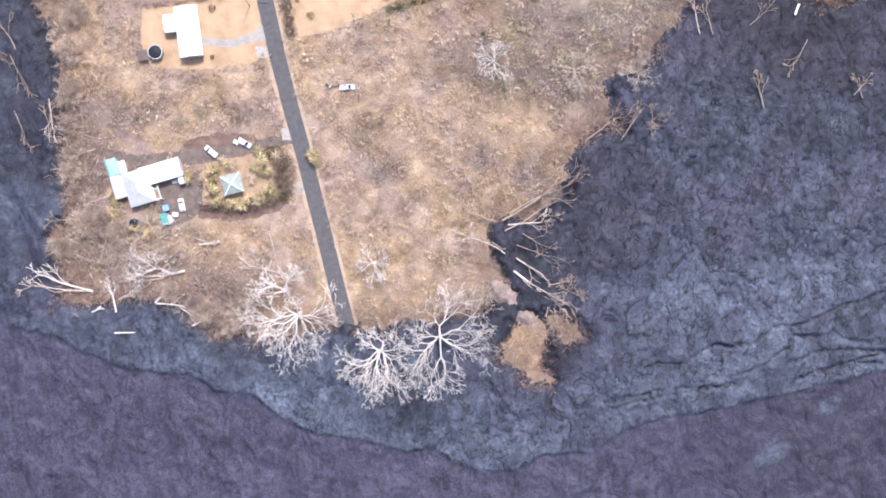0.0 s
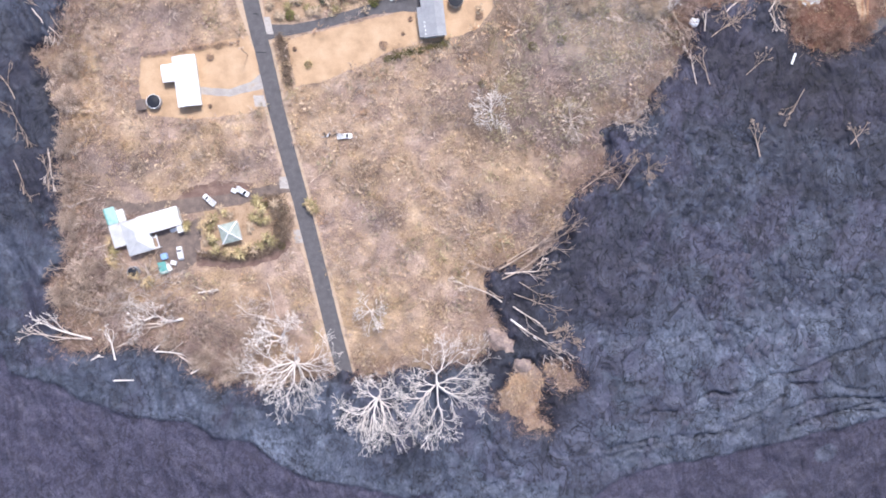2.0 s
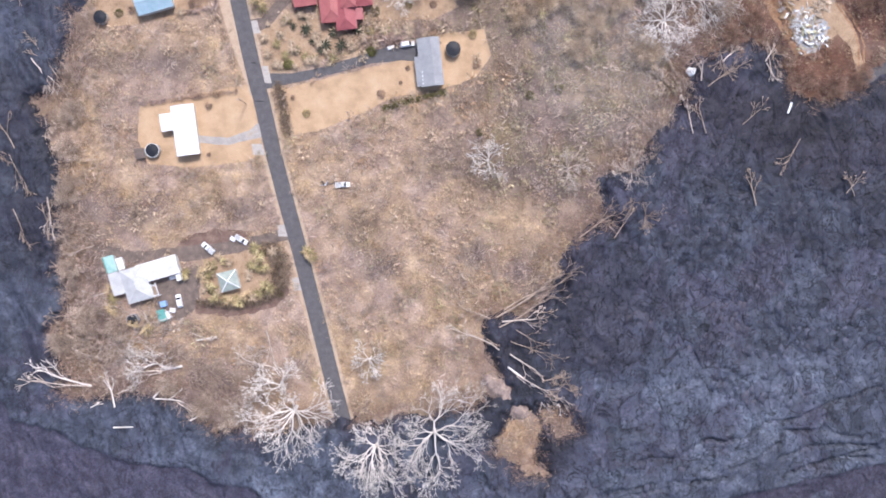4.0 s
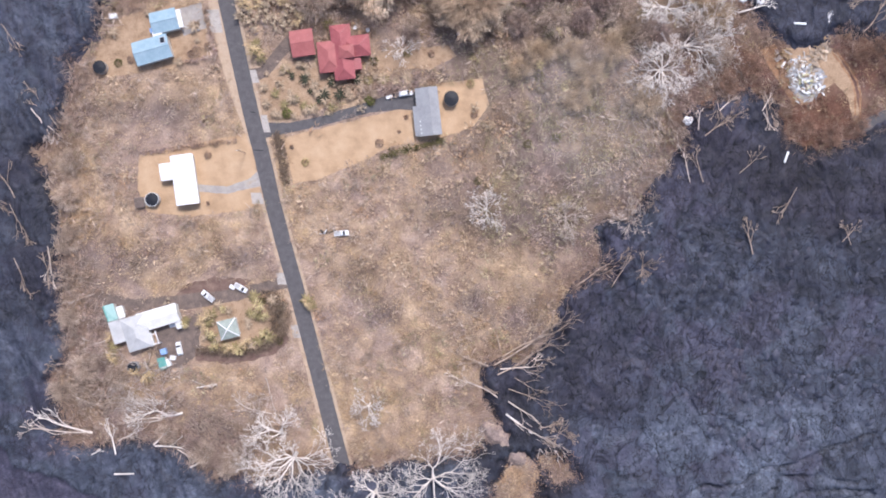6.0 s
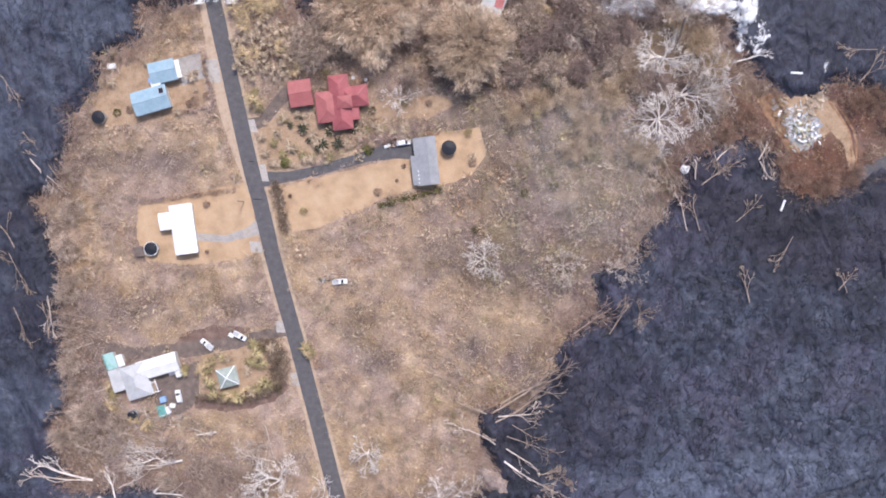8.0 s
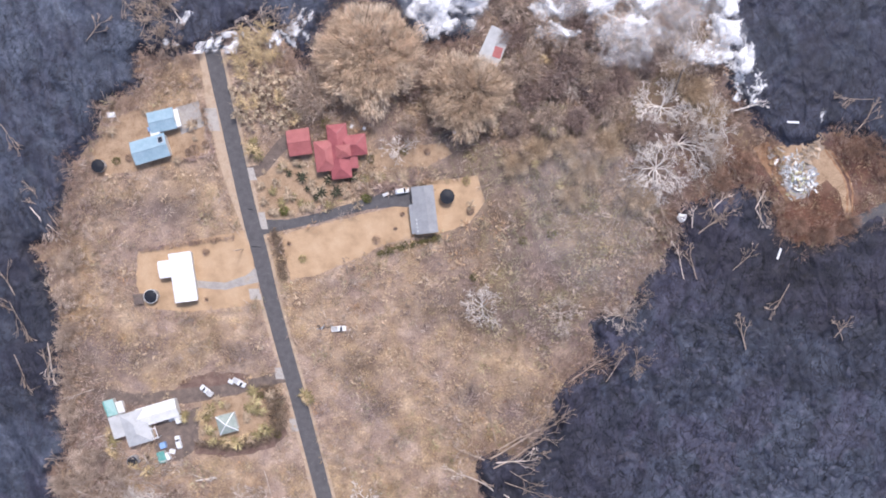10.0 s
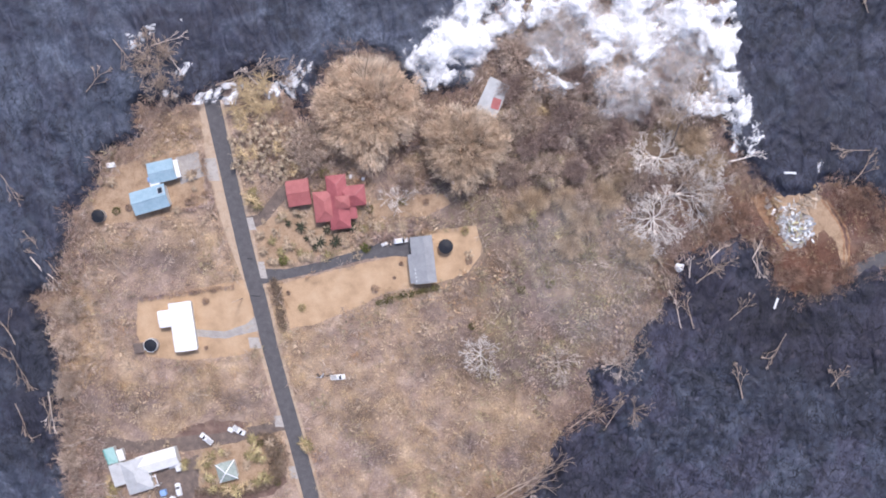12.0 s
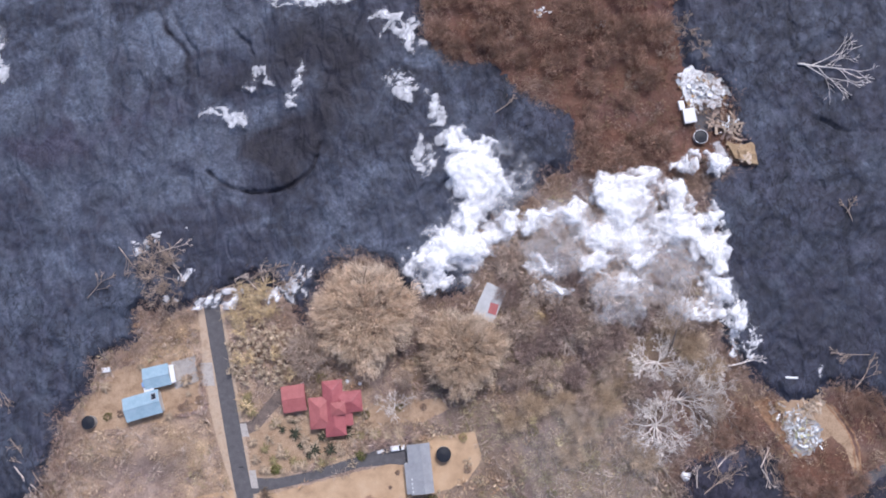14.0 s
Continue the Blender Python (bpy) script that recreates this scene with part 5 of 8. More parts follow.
def build_fringe():
    """Scorched twigs and litter along the lava's edge, on both sides of it."""
    rng = np.random.RandomState(77)
    x, y = rng.uniform(-150, 165, 120000), rng.uniform(-60, 275, 120000)
    d = land_distance(x, y)
    for ring in CLEAR:
        d = np.where(inside(x, y, ring), 99, d)
    reach = 1.2 + 4.5 * fbm(x, y, 15, 4)
    want = smoothstep(0, 1, (reach - d) / 3) * smoothstep(-10, -3, d) * smoothstep(0.36, 0.56, fbm(x, y, 13, 6)) * 0.8
    ok = (d > -10) & (d < 6) & (rng.uniform(0, 1, len(x)) < want)
    x, y, d = x[ok], y[ok], d[ok]
    z = np.where(d > -0.5, lava_fields(x, y)[1], 0.3)
    p = np.stack([x, y, z], -1)
    v, f, s = tufts(p, rng.uniform(0.9, 2.1, len(p)), 11, 0.5, rng, (0.62, 0.022), 0.55)
    tagged(new("burnt_brush", mesh("burnt_brush", v, f, BURNT, shade=s)), "scorched brown twigs along the lava's edge", "brush", kind="stuff")


def build_outcrop():
    xs, ys = np.arange(12, 33, 0.45), np.arange(-34, -16, 0.45)
    x, y = np.meshgrid(xs, ys)
    d = to_line(x, y, [(17, -21), (22, -24.5), (24.5, -28), (27, -31)]) + 2.6 * (fbm(x, y, 3, 2) - 0.5)
    h = 2.4 - 1.5 * smoothstep(0.6, 3.4, d) + 1.1 * (fbm(x, y, 2.2, 7, 3) - 0.5)
    v, f, used = grid(xs, ys, h, keep=d < 3.2)
    tagged(new("rock_outcrop", mesh("rock_outcrop", v, f, PINKROCK)), "low pinkish-grey rock outcrop between land and lava", "rock", kind="structure")


def rods(segs, sides):
    """Tapered rods for rows of (x0 y0 z0 x1 y1 z1 r0 r1)."""
    s = np.asarray(segs, float)
    p, q = s[:, :3], s[:, 3:6]
    way = unit(q - p)
    ref = np.where(np.abs(way[:, 2:3]) > 0.9, [[1.0, 0, 0]], [[0, 0, 1.0]])
    u = unit(np.cross(way, ref))
    w = np.cross(way, u)
    ang = np.arange(sides) * 2 * np.pi / sides
    ringv = u[:, None] * np.cos(ang)[None, :, None] + w[:, None] * np.sin(ang)[None, :, None]
    a, b = p[:, None] + ringv * s[:, 6][:, None, None], q[:, None] + ringv * s[:, 7][:, None, None]
    v = np.concatenate([a, b], 1).reshape(-1, 3)
    k = np.arange(sides)
    quad = np.stack([k, (k + 1) % sides, sides + (k + 1) % sides, sides + k], -1)
    f = (np.arange(len(s)) * 2 * sides)[:, None, None] + quad[None]
    return v, f.reshape(-1, 4)


def grow(seed, height, spread, limbs=6, levels=4, clear=0.3, trunk=0.4, rise=0.55, density=0.45, lean=(0, 0), thin=0.62):
    """The trunk of a bare tree and each limb with its branches, as lists of rods."""
    rng = random.Random(seed)
    out = [[]]

    def branch(p, way, length, r, level):
        n, turned = (6, 5, 4, 3, 2)[min(level, 4)], rng.randint(0, 1)
        for i in range(n):
            way = (way + Vector((rng.gauss(0, 0.2), rng.gauss(0, 0.2), rng.gauss(0.02, 0.1)))).normalized()
            q = p + way * (length / n)
            q.z = max(q.z, 0.15)
            r1 = r * (1 - 0.62 / n)
            out[-1].append((*p, *q, r, r1))
            p, r = q, r1
            if level < levels and i < n - 1:
                turned += 1
                for side_of in ((1, -1) if rng.random() < density else ((1, -1)[turned % 2],)):
                    flat_side = Vector((-way.y * side_of, way.x * side_of, rng.gauss(0.05, 0.4)))
                    branch(p, (way + flat_side.normalized() * rng.uniform(0.6, 1.1)).normalized(), length * (0.82 - 0.55 * (i + 1) / n) * rng.uniform(0.75, 1.2), r * thin, level + 1)

    p, r, k = Vector((0, 0, -0.3)), trunk, 4
    way = Vector((lean[0], lean[1], 1)).normalized()
    for i in range(k):
        way = (way + Vector((rng.gauss(0, 0.08), rng.gauss(0, 0.08), 0))).normalized()
        q = p + way * (height * clear / k)
        out[0].append((*p, *q, r, r * 0.93))
        p, r = q, r * 0.93
    for i in range(limbs):
        a = 2 * math.pi * (i + rng.uniform(-0.3, 0.3)) / limbs
        w = Vector((math.cos(a) + lean[0], math.sin(a) + lean[1], rise * rng.uniform(0.5, 1.6))).normalized()
        out.append([])
        branch(p - way * rng.uniform(0, 0.25) * height * clear, w, spread * rng.uniform(0.6, 1.12), r * rng.uniform(0.5, 0.75), 1)
    return out


def forks(rng, p, way, length, r, level, levels, spread, out, flat=1.0, least=0.15, keep=0.8):
    """A branch that wanders, then parts into two or three thinner ones."""
    n = 3
    for i in range(n):
        way = (way + Vector((rng.gauss(0, 0.19), rng.gauss(0, 0.19), rng.gauss(0, 0.1) * flat))).normalized()
        q = p + way * (length / n)
        q.z = max(q.z, least)
        r1 = r * (1 - 0.24 / n)
        out.append((*p, *q, r, r1))
        p, r = q, r1
        if level < levels - 1 and i < n - 1 and rng.random() < 0.42:
            side = Vector((-way.y, way.x, rng.gauss(0, 0.3) * flat)) * rng.choice((-1, 1))
            forks(rng, p.copy(), (way + side * rng.uniform(0.5, 0.9) * spread * 1.5).normalized(), length * rng.uniform(0.5, 0.8), r * 0.5, level + 2, levels, spread, out, flat, least, keep)
        elif level > 1 and i < n - 1 and rng.random() < 0.35:
            side = Vector((-way.y, way.x, rng.gauss(0, 0.3) * flat)) * rng.choice((-1, 1))
            w = (way + side * rng.uniform(0.5, 1.0)).normalized()
            out.append((*p, *(p + w * length * 0.5), r * 0.5, r * 0.3))
    if level < levels:
        turn = rng.uniform(0.5, 1.0) * spread
        for k in ((-1, 1) if rng.random() < 0.8 else (-1.2, 0.1, 1.2)):
            side = Vector((-way.y, way.x, rng.gauss(0, 0.35) * flat))
            w = (way + side * k * turn * rng.uniform(0.6, 1.25)).normalized()
            w.z -= 0.05 * flat
            forks(rng, p.copy(), w, length * keep * rng.uniform(0.75, 1.15), r * rng.uniform(0.66, 0.8), level + 1, levels, spread, out, flat, least, keep)


def forked_tree(seed, height, reach, arms, trunk=0.5, levels=5, spread=0.62, rise=0.4, lean=(0, 0)):
    """Trunk and limbs of a bare tree; arms: (direction in degrees, share of the reach) of each limb."""
    rng = random.Random(seed)
    p, r = Vector((0, 0, -0.3)), trunk
    out = [[]]
    for i in range(4):
        q = p + Vector((lean[0] + rng.gauss(0, 0.06), lean[1] + rng.gauss(0, 0.06), 1)).normalized() * height / 4
        out[0].append((*p, *q, r, r * 0.94))
        p, r = q, r * 0.94
    for az, share in arms:
        a = radians(az + rng.uniform(-8, 8))
        out.append([])
        start = p - Vector((0, 0, rng.uniform(0, 0.35) * height))
        forks(rng, start, Vector((math.cos(a), math.sin(a), rise * rng.uniform(0.4, 1.4))).normalized(), reach * share * 0.29, trunk * 0.56 * min(1, 0.4 + 0.6 * share), 1, levels, spread, out[-1], 1.0, 0.2)
    return out


def bare_tree(name, m, segs, material, label, group, least=0.0):
    t = thing(name, m, label, "tree", group)
    for i, s in enumerate(segs):
        if least:
            s = [(*k[:6], max(k[6], least), max(k[7], least * 0.7)) for k in s]
        nm = "limb" if i else "trunk"
        v, f = rods(s, 3 if i else 8)
        piece(nm, mesh(nm, v, f, material, smooth=True), t)
    return t


def at(x, y, turn=0, size=1.0, z=0.0):
    return Matrix.Translation((x, y, z)) @ Matrix.Rotation(radians(turn), 4, "Z") @ Matrix.Diagonal((size, size, size, 1))


def copies(first, rows):
    for x, y, turn, size in rows:
        out = land_distance(np.array([x]), np.array([y]))[0] > 0.5
        c = copy_thing(first, at(x, y, turn, 1, 1.7 if out else 0.0))
        c.scale = (size, size, size * 0.95)


def lying(name, x, y, tx, ty, seed, material, label, trunk=0.3, width=0.62, clear=0.36, limbs=5, levels=3):
    """A fallen tree from its root at (x, y) to its tip at (tx, ty)."""
    length = math.hypot(tx - x, ty - y)
    rng, flat = random.Random(seed), [[]]
    p, r, way = Vector((0, 0, 0.35)), trunk, Vector((1, 0, 0))
    for i in range(4):
        way = (way + Vector((0, rng.gauss(0, 0.07), 0))).normalized()
        q = p + way * length * clear / 4
        flat[0].append((*p, *q, r, r * 0.93))
        p, r = q, r * 0.93
        if i > 0 or limbs > 4:
            flat.append([])
            w = Vector((1, rng.choice((-1, 1)) * rng.uniform(0.25, 0.7) * (0.4 + width), rng.uniform(0, 0.15))).normalized()
            forks(rng, p.copy(), w, (length - p.x) * 0.38, r * 0.6, 1, levels, 0.25 + 0.4 * width, flat[-1], 0.3, 0.3, 0.78)
    flat.append([])
    forks(rng, p.copy(), way, (length - p.x) * 0.42, r * 0.85, 1, levels + 1, 0.25 + 0.4 * width, flat[-1], 0.3, 0.3, 0.78)
    d = land_distance(np.array([x, tx]), np.array([y, ty]))
    z0, z1 = (0.9 if k < 0 else 2.9 for k in d)
    m = at(x, y, math.degrees(math.atan2(ty - y, tx - x)), 1, z0) @ pose(0, 0, 0, 0, -math.degrees(math.atan2(z1 - z0, length)), 0)
    return bare_tree(name, m, flat, material, label, "fallen trees", 0.1)


def build_dead_trees():
    big = "tall bleached white leafless tree with spreading branches"
    hero = [(-51.6, -29.5, 5.0, 19, 11, ((178, 0.95), (205, 0.85), (238, 0.8), (262, 1.0), (285, 0.85), (318, 0.8), (355, 0.8), (70, 0.45), (120, 0.5)), (0, -0.12)),
            (-22.8, -42, 5.0, 16, 12, ((160, 0.7), (190, 0.85), (222, 1.0), (250, 1.05), (282, 1.05), (315, 0.85), (15, 0.55), (85, 0.5)), (-0.05, -0.1)),
            (-2.9, -37, 5.0, 18, 13, ((98, 0.95), (178, 0.5), (218, 0.8), (250, 1.2), (278, 1.25), (305, 1.0), (338, 0.95), (12, 1.15)), (0.05, -0.1))]
    for x, y, hgt, spr, seed, arms, lean in hero:
        bare_tree("dead_tree", at(x, y), forked_tree(seed, hgt, spr * 1.12, arms, 0.74, 6, 0.62, 0.3, lean), BLEACHED, big, "bleached dead trees", 0.06)
    ring = [(a, 0.8 + 0.2 * (a % 3)) for a in range(10, 360, 40)]
    for x, y, hgt, spr, seed, arms, lean in ((76.5, 105, 4.0, 12, 14, ring, (0.05, -0.05)), (78.3, 126, 4.0, 10.5, 15, [(15, 1), (60, 0.6), (160, 1), (195, 1.1), (230, 0.8), (270, 0.7), (320, 0.9), (345, 1.0)], (0, 0)), (84, 113, 2.5, 19, 24, [(-22, 0.9), (-8, 1.0), (4, 1.05), (14, 1.1), (26, 1.0), (38, 0.8)], (0.3, 0)), (-56.5, -21.5, 4.0, 13, 17, [(100, 0.9), (130, 0.8), (160, 1.0), (200, 0.7), (60, 0.8)], (0, 0.1))):
        bare_tree("dead_tree", at(x, y), forked_tree(seed, hgt, spr, arms, 0.55, 6, 0.62, 0.4, lean), BLEACHED, big, "bleached dead trees", 0.06)
    for x, y, hgt, spr, seed, lean, arms in ((95, 122, 4, 8, 25, (0.1, 0.1), ring), (16, 57.5, 4, 9.5, 18, (0.1, -0.15), ring), (-25, -11.5, 3, 10, 16, (-0.1, -0.3), [(165, 1), (185, 0.9), (215, 0.8), (245, 0.8), (275, 0.9), (300, 0.9), (335, 0.8), (20, 0.7)]), (-101, -14, 2.5, 12, 19, (-0.2, 0.1), [(150, 1), (172, 1.1), (190, 1.0), (208, 0.9), (40, 0.8), (75, 0.6)])):
        bare_tree("dead_tree", at(x, y), forked_tree(seed, hgt, spr, arms, 0.32, 5, 0.6, 0.5, lean), BLEACHED, "pale grey leafless tree with thin branches", "grey dead trees", 0.05)
    a = bare_tree("dead_tree", at(44, 54), forked_tree(21, 3.5, 8.5, ring, 0.26, 5, 0.6, 0.5), PALEWOOD, "pale grey leafless tree in dry scrub", "grey dead trees", 0.045)
    copies(a, [(65.8, 53.5, 160, 0.95), (-66, -11, 20, 0.7), (92, 147, 90, 1.2), (83.5, 143.5, 200, 1.1), (47, 134.5, 10, 0.8), (-71, -30, 140, 0.8)])
    b = bare_tree("dead_tree", at(11.5, 26.5), forked_tree(22, 2.0, 6.5, ring[:7], 0.2, 4, 0.6, 0.8), DEADWOOD, "small grey-brown leafless tree", "grey dead trees", 0.05)
    bare_tree("dead_tree", at(-12.5, 112.5), forked_tree(26, 1.6, 6.5, ring, 0.2, 5, 0.6, 0.7), BLEACHED, "small bleached leafless tree behind the lawn", "bleached dead trees", 0.05)
    copies(b, [(-6.6, 117.3, 80, 1.1), (11, 80, 150, 0.9), (70.7, 37, 200, 1.15), (74.6, 59, 30, 0.75), (-82, -16, 60, 0.6), (-97, -10, 300, 1.2), (40, 136, 10, 0.9), (32, 107, 45, 1.0), (37, 98, 245, 0.9), (-121, 3, 12, 1.3), (-124, -6, 90, 1.35),
               (-115, -8, 190, 1.2), (-128, 12, 33, 1.1), (-129, 36, 70, 1.0), (-127, 52, 140, 0.9), (-84, 44, 200, 0.8), (-73, 41, 280, 0.7), (-25, 5, 20, 0.7), (-12, 10, 110, 0.6), (-20, -25, 75, 0.7), (60, 66, 210, 0.8), (54, 84, 160, 0.9), (67, 90, 310, 0.8), (28, 90, 350, 0.7), (-105, 40, 99, 0.8)])
    c = bare_tree("burnt_tree", at(-94.8, 159, 0, 1, 1.7), forked_tree(23, 1.5, 9.5, ring[1:8], 0.25, 5, 0.6, 0.35), DEADWOOD, "tangled grey dead tree stranded on lava", "stranded dead trees", 0.09)
    copies(c, [(-90, 152, 130, 0.6), (-98, 165, 310, 0.8), (-95, 150, 20, 0.7), (42, -22, 300, 0.7), (95, 248, 40, 0.6), (88, 240, 160, 0.5), (100, 240, 250, 0.5), (75, 228, 80, 0.45), (28, 246, 200, 0.45), (85, 206, 260, 0.5), (70, 198, 310, 0.6), (98, 196, 10, 0.5)])
    bare_tree("dead_tree", at(83, 128), forked_tree(41, 15, 17, [(120, 0.7), (98, 0.8), (70, 1.1), (55, 1.0)], 0.4, 5, 0.5, 0.5, (0.02, 0.7)), DEADWOOD, "tall brown leafless tree among smoke", "grey dead trees", 0.07)
    fallen = "bleached fallen tree with bare branches lying over the lava"
    for i, (x, y, tx, ty, tr, mt) in enumerate(((19, 2.5, 50, 20, 0.32, DEADWOOD), (22, 5, 46, 23, 0.28, DEADWOOD), (20, -1, 41, 8, 0.25, DEADWOOD), (21, 8, 17.5, 22, 0.2, DEADWOOD), (17, 2, 2, 6, 0.25, DEADWOOD),
                                                (135, 233.5, 161, 231.5, 0.4, BLEACHED), 
                                                (109, 41, 107, 55, 0.25, DEADWOOD), (76, 94, 86, 78, 0.22, DEADWOOD), (79, 92, 84, 81, 0.2, DEADWOOD), (114, 86, 112, 98, 0.2, DEADWOOD), (92, 82, 103, 90, 0.18, DEADWOOD),
                                                (-148, 62, -156, 78, 0.18, DEADWOOD), (-137, 30, -136.5, 47, 0.22, DEADWOOD), (146, 117, 156, 127, 0.15, DEADWOOD), (-75, 152, -50, 160, 0.25, DEADWOOD), (48, 30, 66, 45, 0.2, DEADWOOD), (70, 93, 79, 80, 0.14, DEADWOOD), (73, 91, 83, 79, 0.14, DEADWOOD), (96, 94, 99, 83, 0.14, DEADWOOD), (101, 97, 92, 88, 0.13, DEADWOOD), (113, 98, 116, 84, 0.14, DEADWOOD), (104, 69, 113, 78, 0.12, DEADWOOD), (124, 64, 116, 52, 0.12, DEADWOOD), (152, 128, 138, 126, 0.12, DEADWOOD), (-151, 122, -142, 112, 0.14, DEADWOOD), (-160, 70, -152, 54, 0.14, DEADWOOD), (-149, 41, -143, 27, 0.14, DEADWOOD), (-110, 168, -101, 156, 0.15, DEADWOOD), (-120, 150, -112, 160, 0.12, DEADWOOD), (60, 30, 70, 42, 0.14, DEADWOOD), (26, -2, 37, -9, 0.14, DEADWOOD), (27, 6, 41, 2, 0.14, DEADWOOD), (24, -6, 44, -12, 0.14, DEADWOOD))):
        slim = mt is DEADWOOD
        lying("fallen_tree", x, y, tx, ty, 60 + i, mt, "grey fallen tree with broken limbs beside the lava" if slim else fallen, tr, 0.42 if slim or mt is PALEWOOD else 0.62, 0.55 if slim else 0.36, 4 if slim else 5, 2 if slim else 3)


def build_slender_trunks():
    """Straight fallen stems, bare but for a thin tip."""
    rows = [(-124, -21.5, -147, -17, 0.34, BLEACHED), (-124, -21.8, -150, -21.5, 0.3, PALEWOOD), (23, -15, 43, -33, 0.34, BLEACHED), (23.8, -10.5, 35, -21.5, 0.26, PALEWOOD), (24.5, -16.5, 44, -31, 0.18, PALEWOOD), (26, -18, 40, -32, 0.14, PALEWOOD), (21, 1, 38, 3.5, 0.24, PALEWOOD), (35, -20, 42, -18.3, 0.16, DEADWOOD), (20, -9, 5, 4, 0.22, PALEWOOD), (15.5, -5, 20, -8, 0.2, DEADWOOD),
            (-115, -28.8, -119, -16, 0.3, BLEACHED), (-115, -24.5, -108, -21, 0.26, PALEWOOD), (-101.5, -25.5, -96.5, -19, 0.3, BLEACHED), (-101, -25.8, -87, -24, 0.26, BLEACHED), (-93, -27, -85, -33.5, 0.2, PALEWOOD), (-92, -26, -83, -31, 0.16, DEADWOOD), (-88.7, -33.6, -80, -31, 0.24, BLEACHED), (-123.5, -28.7, -119.5, -26.5, 0.2, BLEACHED),
            (-91.8, -14.6, -101, -17, 0.46, BLEACHED), (-99, -16.5, -114, -14, 0.24, PALEWOOD), (-99, -17, -112, -20, 0.22, PALEWOOD), (-98, -15.5, -107, -8, 0.2, PALEWOOD), (-97, -16, -113, -17, 0.18, DEADWOOD), (-62, -2, -57, -16, 0.16, PALEWOOD), (-60, -15, -76, -13, 0.2, PALEWOOD), (-86.5, -5.5, -79, -4, 0.2, BLEACHED), (-88, -3, -80, -7, 0.16, PALEWOOD),
            (-133, 86.5, -143, 103, 0.16, DEADWOOD), (91.5, 66, 86, 79, 0.2, DEADWOOD), (87, 66, 84.5, 80, 0.16, PALEWOOD), (-57, 150, -60, 162, 0.24, PALEWOOD), (-60, 152, -68, 159, 0.2, PALEWOOD), (-56, 150, -53, 162, 0.16, DEADWOOD), (-62, 150, -72, 153, 0.16, PALEWOOD), (140, 45, 147, 52, 0.16, DEADWOOD), (143, 44, 141, 53, 0.13, DEADWOOD), (150, 175, 148, 184, 0.14, DEADWOOD), (148, 178, 153, 183, 0.12, DEADWOOD), (24, 216, 33, 221, 0.14, DEADWOOD), (-141.5, 93, -133.5, 78, 0.2, PALEWOOD), (-139, 90, -134, 80.5, 0.16, PALEWOOD), (-88, 160, -99, 168, 0.16, DEADWOOD), (-86, 155, -92, 167, 0.14, PALEWOOD), (-101, 152, -95, 164, 0.14, DEADWOOD), (-96, 166, -84, 170, 0.14, PALEWOOD), (111.6, 90.4, 116, 97, 0.2, PALEWOOD), (112, 90, 117, 83, 0.18, PALEWOOD), (103.6, 124.6, 117, 127.5, 0.26, BLEACHED), (97, 90.5, 104, 97, 0.22, PALEWOOD), (96, 85, 107, 91, 0.16, DEADWOOD), (89.7, 84, 90.5, 92, 0.2, PALEWOOD), (70, 95, 78, 82, 0.16, DEADWOOD), (64, 97, 72, 84, 0.15, DEADWOOD), (-137, 45, -136, 30, 0.18, PALEWOOD), (-150, 60, -143, 44, 0.12, DEADWOOD), (-120, -12, -131, -8, 0.14, PALEWOOD), (-119, -8, -129, 0, 0.14, DEADWOOD), (-126, 20, -137, 23, 0.14, DEADWOOD), (-124, 34, -136, 32, 0.14, DEADWOOD), (-125, 50, -136, 52, 0.12, DEADWOOD), (-117, 12, -130, 8, 0.13, PALEWOOD), (-122, 28, -134, 25, 0.12, PALEWOOD), (-128, 4, -141, 2, 0.14, DEADWOOD)]
    for i, (x, y, tx, ty, tr, mt) in enumerate(rows):
        lying("fallen_tree", x, y, tx, ty, 300 + i, mt, "straight pale fallen trunk with a thin tip", tr, 0.26, 0.62, 3, 2)


